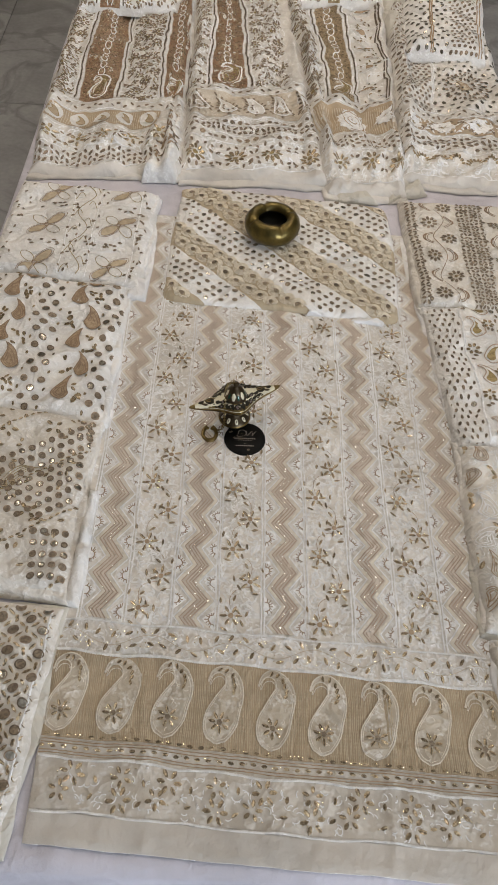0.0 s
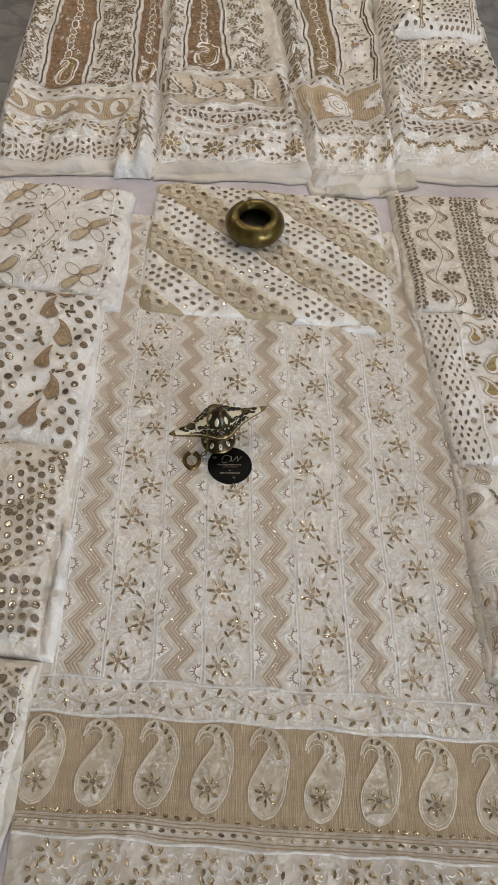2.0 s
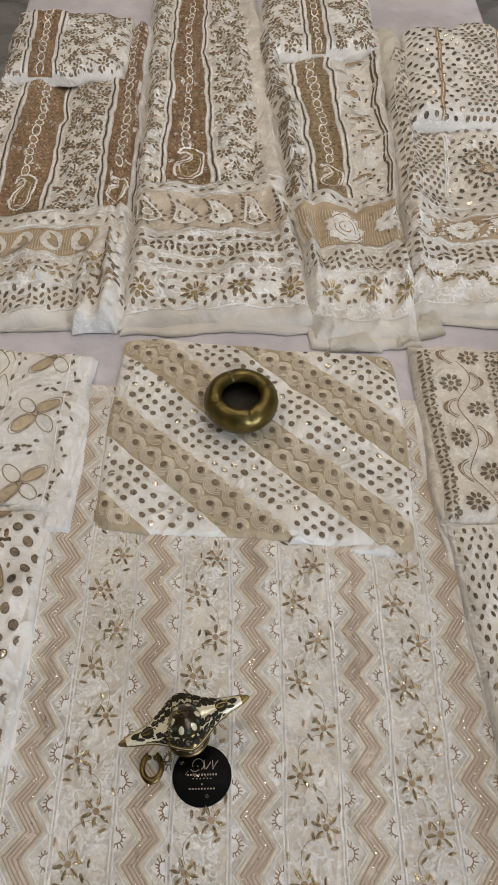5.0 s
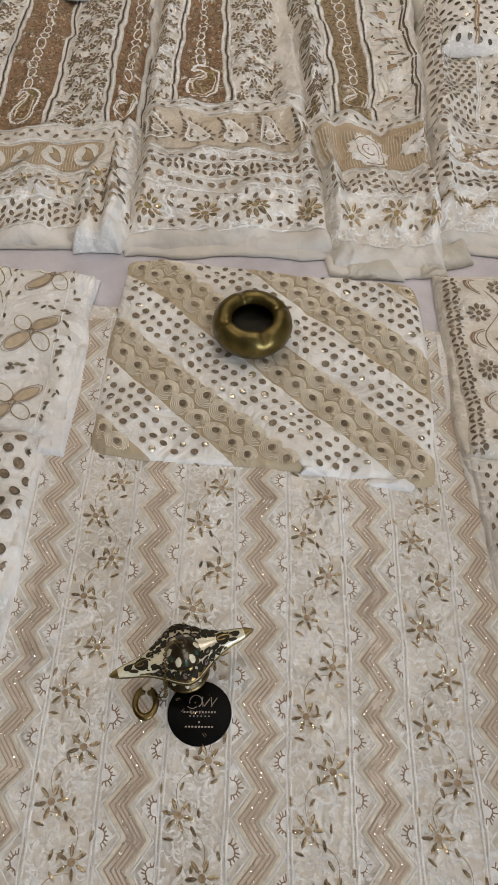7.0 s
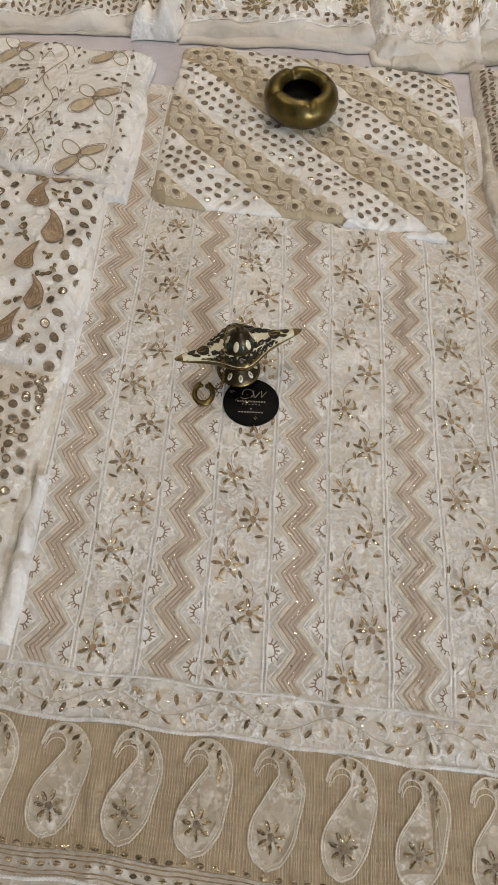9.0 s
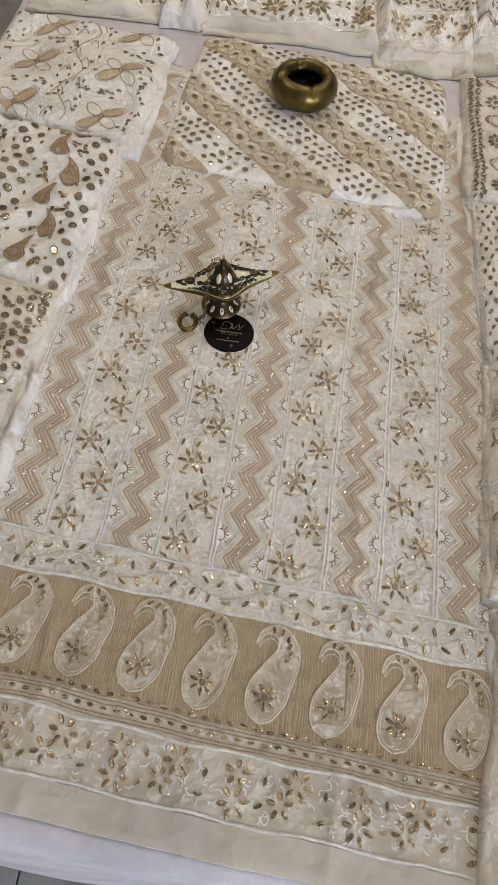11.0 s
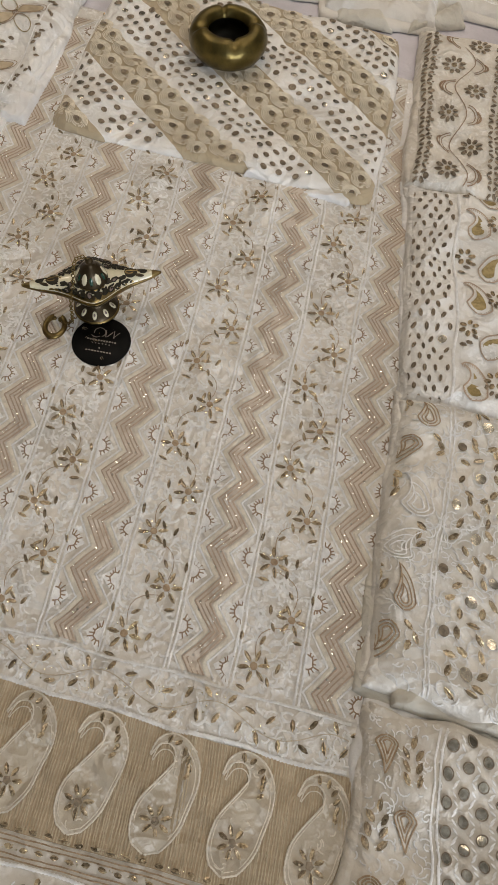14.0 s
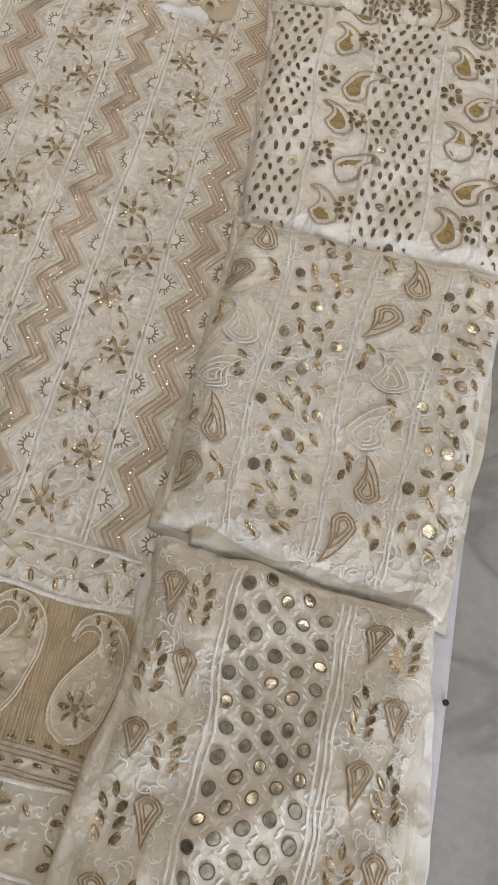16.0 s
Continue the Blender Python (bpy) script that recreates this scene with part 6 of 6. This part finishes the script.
def bowl():
    x, y, z = 0.085, 1.166, TOP + 0.0130
    prof = [(0.0005, 0.0), (0.030, 0.0), (0.036, 0.002), (0.044, 0.008), (0.0495, 0.017), (0.0510, 0.025), (0.0490, 0.034), (0.0430, 0.042), (0.0360, 0.0455), (0.0300, 0.0445), (0.0268, 0.040), (0.0258, 0.034)]
    verts, faces = turned(prof, 64)
    out = []
    for vx, vy, vz in verts:
        t = math.degrees(math.atan2(vy, vx)) % 90 - 22
        r = math.hypot(vx, vy)
        if vz > 0.038 and 0.026 < r < 0.048:
            vz -= 0.0042 * math.exp(-(t / 5.5) ** 2)
        out.append((vx, vy, vz))
    thing = tagged(part("brass_bowl", (out, faces), M_BRASS), label="small round olive-brown brass ashtray bowl with notched rim", category="bowl")
    thing.location = (x, y, z)
    part("hollow", turned([(0.0258, 0.034), (0.032, 0.026), (0.034, 0.016), (0.030, 0.007), (0.0005, 0.005)], 48), M_BRASS_IN, thing, "inside of the bowl, its shade put into the colour")


# ---- enamelled oil lamp ornament ----
def oil_lamp():
    x, y, z = 0.022, 0.737, TOP + 0.0065
    thing = tagged(empty("oil_lamp", x, y, z), label="small gilt genie oil lamp with cream and black enamel", category="oil lamp")
    foot = part("foot", turned([(0.0005, 0.0), (0.0225, 0.0), (0.0235, 0.0015), (0.0230, 0.003), (0.0190, 0.0065), (0.0135, 0.011), (0.0085, 0.0165), (0.0075, 0.021), (0.0110, 0.0255)], 36), M_FOOT, thing, "black enamelled flared foot")
    part("foot_rim", turned([(0.0222, 0.0002), (0.0242, 0.0006), (0.0242, 0.0024), (0.0226, 0.0033)], 36), M_GILT, foot, "gilt rim")
    part("stem_ring", turned([(0.0085, 0.0185), (0.0108, 0.0195), (0.0108, 0.0215), (0.0085, 0.0225)], 28), M_GILT, foot, "gilt ring")
    for i in range(9):
        t = 6.2832 * i / 9
        for s, mat in ((0.0042, M_ENAMEL), (0.0020, M_ENAMEL_LILAC)):
            bm = bmesh.new()
            bmesh.ops.create_uvsphere(bm, u_segments=8, v_segments=6, radius=s)
            m = Matrix.Translation((0.0178 * math.cos(t), 0.0178 * math.sin(t), 0.0078 + (0.0006 if s < 0.003 else 0))) @ Matrix.Rotation(t, 4, "Z") @ Matrix.Rotation(math.radians(42), 4, "Y") @ Matrix.Diagonal((1.15, 0.62, 0.16, 1))
            bmesh.ops.transform(bm, matrix=m, verts=bm.verts)
            part("foot_petal", bm, mat, foot)
    # the boat-shaped body, its axis from handle tip to spout tip
    tip0, tip1 = Vector((-0.067, -0.0215, 0.0435)), Vector((0.066, 0.0245, 0.0455))
    axis = (tip1 - tip0).normalized()
    across = Vector((-axis.y, axis.x, 0)).normalized()
    n_, m_ = 44, 20
    verts, faces = [], []

    def section(s):
        """Half width and the top and bottom of the body at s from -1 to 1."""
        e = abs(s)
        wide = 0.0180 * math.exp(-(e / 0.36) ** 2) + 0.0070 * (1 - e) + 0.0050 * (1 - e ** 8)
        low = -0.0150 * (1 - e ** 1.4) ** 0.9 - 0.0018
        high = 0.0100 * (1 - e ** 1.5) + 0.0018
        return wide, low, high

    for i in range(n_ + 1):
        s = -1 + 2 * i / n_
        mid = tip0.lerp(tip1, i / n_) + Vector((0, 0, -0.0055 * (1 - s * s)))
        wide, low, high = section(s)
        for k in range(m_):
            t = 6.2832 * k / m_
            up = math.sin(t)
            p = mid + across * (wide * math.cos(t)) + Vector((0, 0, (high if up > 0 else -low) * up))
            verts.append(tuple(p))
    for i in range(n_):
        for k in range(m_):
            q = (k + 1) % m_
            faces.append((i * m_ + k, (i + 1) * m_ + k, (i + 1) * m_ + q, i * m_ + q))
    faces += [tuple(range(m_))[::-1], tuple(n_ * m_ + k for k in range(m_))]
    body = part("body", (verts, faces), M_GILT, thing, "gilt boat-shaped body with a long spout")

    def skin(s, f, lift=0.0004):
        """A point on the upper skin: s along the axis, f across from -1 to 1."""
        wide, low, high = section(s)
        mid = tip0.lerp(tip1, (s + 1) / 2) + Vector((0, 0, -0.0055 * (1 - s * s)))
        return mid + across * (wide * f) + Vector((0, 0, high * math.sqrt(max(0, 1 - f * f)) + lift))

    def patch(name, mat, s0, s1, f0, f1, lift, label=""):
        a, b = 18, 8
        vs = [tuple(skin(s0 + (s1 - s0) * i / a, f0 + (f1 - f0) * j / b, lift)) for i in range(a + 1) for j in range(b + 1)]
        fs = [(i * (b + 1) + j, (i + 1) * (b + 1) + j, (i + 1) * (b + 1) + j + 1, i * (b + 1) + j + 1) for i in range(a) for j in range(b)]
        return part(name, (vs, fs), mat, body, label)

    patch("enamel_ground", M_ENAMEL, -0.88, 0.86, -0.985, 0.985, 0.0004, "cream enamel ground")

    def blob(s, f, rs, rf, mat, name, lift=0.0008, n=12, turn=0.0):
        vs = [tuple(skin(s, f, lift + 0.0004))]
        for i in range(n):
            t = 6.2832 * i / n
            u, v = rs * math.cos(t), rf * math.sin(t)
            vs.append(tuple(skin(s + u * math.cos(turn) - v * 0.35 * math.sin(turn), max(-0.97, min(0.97, f + v * math.cos(turn) + u * 2.8 * math.sin(turn))), lift)))
        return part(name, (vs, [(0, 1 + i, 1 + (i + 1) % n) for i in range(n)]), mat, body)

    def swirl(s, f, r, mat, name="scroll", turns=1.2, start=0.0, width=0.0015, flip=1):
        pts = []
        for i in range(15):
            t = start + flip * 6.2832 * turns * i / 14
            g = r * (1 - 0.055 * i)
            pts.append(skin(s + g * math.cos(t), max(-0.95, min(0.95, f + g * 2.6 * math.sin(t))), 0.0009))
        vs, fs = [], []
        for i, p in enumerate(pts):
            d = (pts[min(i + 1, 14)] - pts[max(i - 1, 0)]).normalized()
            o = Vector((-d.y, d.x, 0)).normalized() * width / 2
            vs += [tuple(p + o), tuple(p + Vector((0, 0, 0.0003))), tuple(p - o)]
        for i in range(14):
            fs += [(3 * i, 3 * i + 3, 3 * i + 4, 3 * i + 1), (3 * i + 1, 3 * i + 4, 3 * i + 5, 3 * i + 2)]
        part(name, (vs, fs), mat, body)

    for g in (-1, 1):
        blob(g * 0.56, 0.0, 0.095, 0.62, M_ENAMEL_DARK, "dark_cabochon")
        blob(g * 0.74, 0.10, 0.060, 0.45, M_ENAMEL_DARK, "leaf_motif")
        blob(g * 0.68, -0.5, 0.050, 0.28, M_FOOT, "leaf_motif", turn=0.5)
        swirl(g * 0.56, 0.0, 0.125, M_GILT, turns=1.0, width=0.0014)
        swirl(g * 0.70, 0.2, 0.070, M_ENAMEL_DARK, turns=1.1, width=0.0013)
    # dark scrolls, roses and leaves over the whole of the upper skin
    PR = random.Random(17)
    for i in range(-4, 5):
        for f in (-0.80, -0.45, 0.45, 0.80):
            s = i * 0.105 + (0.05 if abs(f) > 0.6 else 0)
            if abs(s) > 0.47:
                continue
            if (i + (f > 0) + (abs(f) > 0.6)) % 3 == 0:
                blob(s, f, 0.030, 0.10, M_ENAMEL_LILAC, "lilac_rose", lift=0.0010)
                swirl(s, f, 0.055, M_ENAMEL_DARK, turns=1.3, start=PR.uniform(0, 6), flip=PR.choice((-1, 1)), width=0.0022)
            else:
                swirl(s, f, 0.055, M_ENAMEL_DARK, turns=0.9, start=PR.uniform(0, 6), flip=PR.choice((-1, 1)), width=0.0027)
                blob(s + 0.01, f, 0.034, 0.12, M_ENAMEL_DARK, "leaf_motif", lift=0.0010, turn=PR.uniform(-1, 1))
            blob(s + 0.052, f + PR.uniform(-0.06, 0.06), 0.024, 0.075, M_FOOT, "leaf_motif", turn=PR.uniform(-1, 1))
            blob(s + 0.03, f + (0.14 if f < 0 else -0.14), 0.020, 0.055, M_ENAMEL_DARK, "leaf_motif", turn=PR.uniform(-1, 1))
    for i in range(40):
        s, f = PR.uniform(-0.72, 0.72), PR.uniform(-0.93, 0.93)
        blob(s, f, PR.uniform(0.012, 0.022), PR.uniform(0.05, 0.10), M_ENAMEL_DARK, "leaf_motif", lift=0.0012, n=8, turn=PR.uniform(-1.4, 1.4))
    rim = bmesh.new()
    for f in (-1, 1):
        for i in range(60):
            s0, s1 = -0.98 + 1.96 * i / 60, -0.98 + 1.96 * (i + 1) / 60
            a, b = skin(s0, f, 0.0), skin(s1, f, 0.0)
            m = Matrix.Translation((a + b) / 2) @ (b - a).to_track_quat("Z", "Y").to_matrix().to_4x4()
            bmesh.ops.create_cone(rim, segments=6, radius1=0.0009, radius2=0.0009, depth=(b - a).length * 1.1, matrix=m)
    part("rim", rim, M_GILT, body, "gilt rim round the body")
    # the domed lid with its knob
    top = 0.0470
    lid = part("lid", turned([(0.0168, top - 0.002), (0.0172, top + 0.001), (0.0160, top + 0.0045), (0.0142, top + 0.010), (0.0112, top + 0.0155), (0.0070, top + 0.0195), (0.0042, top + 0.0215), (0.0034, top + 0.0245), (0.0044, top + 0.0265), (0.0036, top + 0.0290), (0.0005, top + 0.0298)], 32), M_FOOT, thing, "dark gilt domed lid with a knob")
    part("lid_rim", turned([(0.0166, top - 0.002), (0.0180, top - 0.001), (0.0178, top + 0.0015), (0.0162, top + 0.0025)], 32), M_GILT, lid, "gilt rim")
    for i in range(6):
        t = 6.2832 * i / 6 + 0.3
        for size, mat, name, d in ((0.0058, M_ENAMEL, "cream_leaf", 0.0),):
            bm = bmesh.new()
            bmesh.ops.create_uvsphere(bm, u_segments=8, v_segments=6, radius=size)
            m = Matrix.Translation(((0.0130 + d) * math.cos(t), (0.0130 + d) * math.sin(t), top + 0.0112 + d)) @ Matrix.Rotation(t, 4, "Z") @ Matrix.Rotation(math.radians(62), 4, "Y") @ Matrix.Diagonal((1.15, 0.55, 0.16, 1))
            bmesh.ops.transform(bm, matrix=m, verts=bm.verts)
            part(name, bm, mat, lid)
        bm = bmesh.new()
        bmesh.ops.create_uvsphere(bm, u_segments=8, v_segments=6, radius=0.0034)
        t += 0.52
        bmesh.ops.transform(bm, matrix=Matrix.Translation((0.0135 * math.cos(t), 0.0135 * math.sin(t), top + 0.0105)) @ Matrix.Rotation(t, 4, "Z") @ Matrix.Rotation(math.radians(62), 4, "Y") @ Matrix.Diagonal((1.5, 0.6, 0.2, 1)), verts=bm.verts)
        part("green_leaf", bm, M_ENAMEL_GREEN, lid)

    def torus(centre, direction, major, minor, flat=0.0, arc=6.2832, segs=18, stretch=1.0):
        q = Vector(direction).to_track_quat("Z", "Y").to_matrix().to_4x4() @ Matrix.Rotation(flat, 4, "Z")
        vs, fs = [], []
        k = 8
        for i in range(segs + 1):
            t = arc * i / segs
            for j in range(k):
                w = 6.2832 * j / k
                p = Vector(((major + minor * math.cos(w)) * math.cos(t) * stretch, (major + minor * math.cos(w)) * math.sin(t), minor * math.sin(w)))
                vs.append(tuple(Vector(centre) + (q @ p)))
        for i in range(segs):
            for j in range(k):
                g = (j + 1) % k
                fs.append((i * k + j, (i + 1) * k + j, (i + 1) * k + g, i * k + g))
        return vs, fs

    # chain from the knob over the body's side and down to the ground
    way = [Vector(q) for q in ((0.0, -0.001, top + 0.0285), (-0.006, 0.0, top + 0.0310), (-0.0125, -0.003, top + 0.029), (-0.0150, -0.008, top + 0.018), (-0.0150, -0.014, top + 0.006), (-0.0150, -0.021, top - 0.003), (-0.0152, -0.0295, top - 0.010), (-0.0155, -0.0305, 0.020), (-0.0180, -0.0290, 0.006), (-0.0230, -0.0285, 0.0015), (-0.0290, -0.0275, -0.0005))]
    count = 34
    lengths = [0.0]
    for a, b in zip(way, way[1:]):
        lengths.append(lengths[-1] + (b - a).length)
    for i in range(count):
        d = lengths[-1] * i / (count - 1)
        k = max(q for q in range(len(way) - 1) if lengths[q] <= d + 1e-9)
        t = (d - lengths[k]) / (lengths[k + 1] - lengths[k])
        p = way[k].lerp(way[k + 1], t)
        dirn = (way[k + 1] - way[k]).normalized()
        side = dirn.cross(Vector((0, 0, 1)) if i % 2 else Vector((1, 0.3, 0)))
        if side.length < 0.1:
            side = Vector((1, 0, 0))
        part("chain_link", torus(p, side.normalized(), 0.0017, 0.00055, segs=10), M_GILT, thing)
    # horseshoe-shaped clasp lying on the cloth
    vs, fs = torus((-0.0365, -0.0330, -0.0020), (0, 0, 1), 0.0100, 0.0029, flat=math.radians(292), arc=math.radians(316), segs=26, stretch=1.0)
    vs = [(px, -0.0330 + (py + 0.0330) * 1.3, max(pz + 0.0006, -0.0036)) for px, py, pz in vs]
    clasp = part("clasp", (vs, fs), M_GILT, thing, "gilt horseshoe-shaped clasp")
    for s in (-1, 1):
        bm = bmesh.new()
        bmesh.ops.create_uvsphere(bm, u_segments=10, v_segments=8, radius=0.0030)
        bmesh.ops.translate(bm, verts=bm.verts, vec=(-0.0365 + s * 0.0036, -0.0232, -0.0018))
        part("clasp_ball", bm, M_GILT, clasp)


def card():
    x, y, z = 0.0378, 0.6950, TOP + 0.0056
    thing = tagged(part("round_card", turned([(0.0003, 0.0), (0.0300, 0.0), (0.0306, 0.0004), (0.0300, 0.0008), (0.0003, 0.0008)], 48), M_BLACK), label="round glossy black card with silver print on the kurta", category="card")
    thing.location = (x, y, z)

    def bar(a, b, w, h, name="print_bar", slant=0.0):
        vs = [(a - w / 2 - slant * h, b - h / 2, 0.00095), (a + w / 2 - slant * h, b - h / 2, 0.00095), (a + w / 2 + slant * h, b + h / 2, 0.00095), (a - w / 2 + slant * h, b + h / 2, 0.00095)]
        part(name, (vs, [(0, 1, 2, 3)]), M_CARDINK, thing)

    # the monogram as plain strokes
    def stroke(pts, w):
        vs, fs = [], []
        for i, p in enumerate(pts):
            f, g = pts[min(i + 1, len(pts) - 1)], pts[max(i - 1, 0)]
            d = Vector((f[0] - g[0], f[1] - g[1])).normalized()
            vs += [(p[0] - d.y * w / 2, p[1] + d.x * w / 2, 0.00095), (p[0] + d.y * w / 2, p[1] - d.x * w / 2, 0.00095)]
        part("monogram_stroke", (vs, [(2 * i, 2 * i + 1, 2 * i + 3, 2 * i + 2) for i in range(len(pts) - 1)]), M_CARDINK, thing)
    stroke([(-0.004 - 0.006 * math.cos(t), 0.0105 + 0.006 * math.sin(t) * (1 if t < 3 else 0.9)) for t in np.linspace(-0.3, 4.2, 12)], 0.0009)
    stroke([(-0.012 + 0.009 * t, 0.006 - 0.002 * math.sin(3 * t)) for t in np.linspace(0, 1, 6)], 0.0008)
    for x0 in (0.003, 0.007, 0.0115):
        stroke([(x0 - 0.001, 0.0150), (x0, 0.0060)] if x0 != 0.007 else [(x0 + 0.002, 0.0130), (x0 - 0.003, 0.0060)], 0.0009)
    stroke([(0.0105, 0.006), (0.0165, 0.0145)], 0.0007)
    for k in range(11):
        bar(-0.0145 + 0.0029 * k, 0.0008, 0.0017, 0.0018)
    for k in range(6):
        bar(-0.009 + 0.0036 * k, -0.0030, 0.0013, 0.0011)
    bar(0.0, -0.0085, 0.0016, 0.0016)
    for k in range(9):
        bar(-0.0125 + 0.0031 * k, -0.0128, 0.0018, 0.0015)


bowl()
card()
oil_lamp()


# ---- marble floor tiles ----
def floor_tiles():
    size, deep, gap = 0.80, 1.60, 0.003
    shared = {}

    def tile_mesh(w, d):
        key = (round(w, 3), round(d, 3))
        if key not in shared:
            bm = bmesh.new()
            bmesh.ops.create_cube(bm, size=1.0)
            for v in bm.verts:
                v.co = Vector((v.co.x * (w - gap), v.co.y * (d - gap), -0.004 + v.co.z * 0.008))
            bmesh.ops.bevel(bm, geom=[e for e in bm.edges if all(v.co.z > -0.001 for v in e.verts)], offset=0.001, segments=1, affect="EDGES")
            me = bpy.data.meshes.new("tile")
            bm.to_mesh(me)
            bm.free()
            me.materials.append(M_MARBLE)
            shared[key] = me
        return shared[key]
    # whole tiles, cut where they meet the walls
    for i in range(7):
        for k in range(-1, 5):
            x0, x1 = max(-2.6 + size * i, X0), min(-1.8 + size * i, X1)
            y0, y1 = max(-1.88 + deep * k, Y0), min(-0.28 + deep * k, Y1)
            ob = part("tile", tile_mesh(x1 - x0, y1 - y0), None, floor)
            ob.location = ((x0 + x1) / 2, (y0 + y1) / 2, 0.0)


floor_tiles()
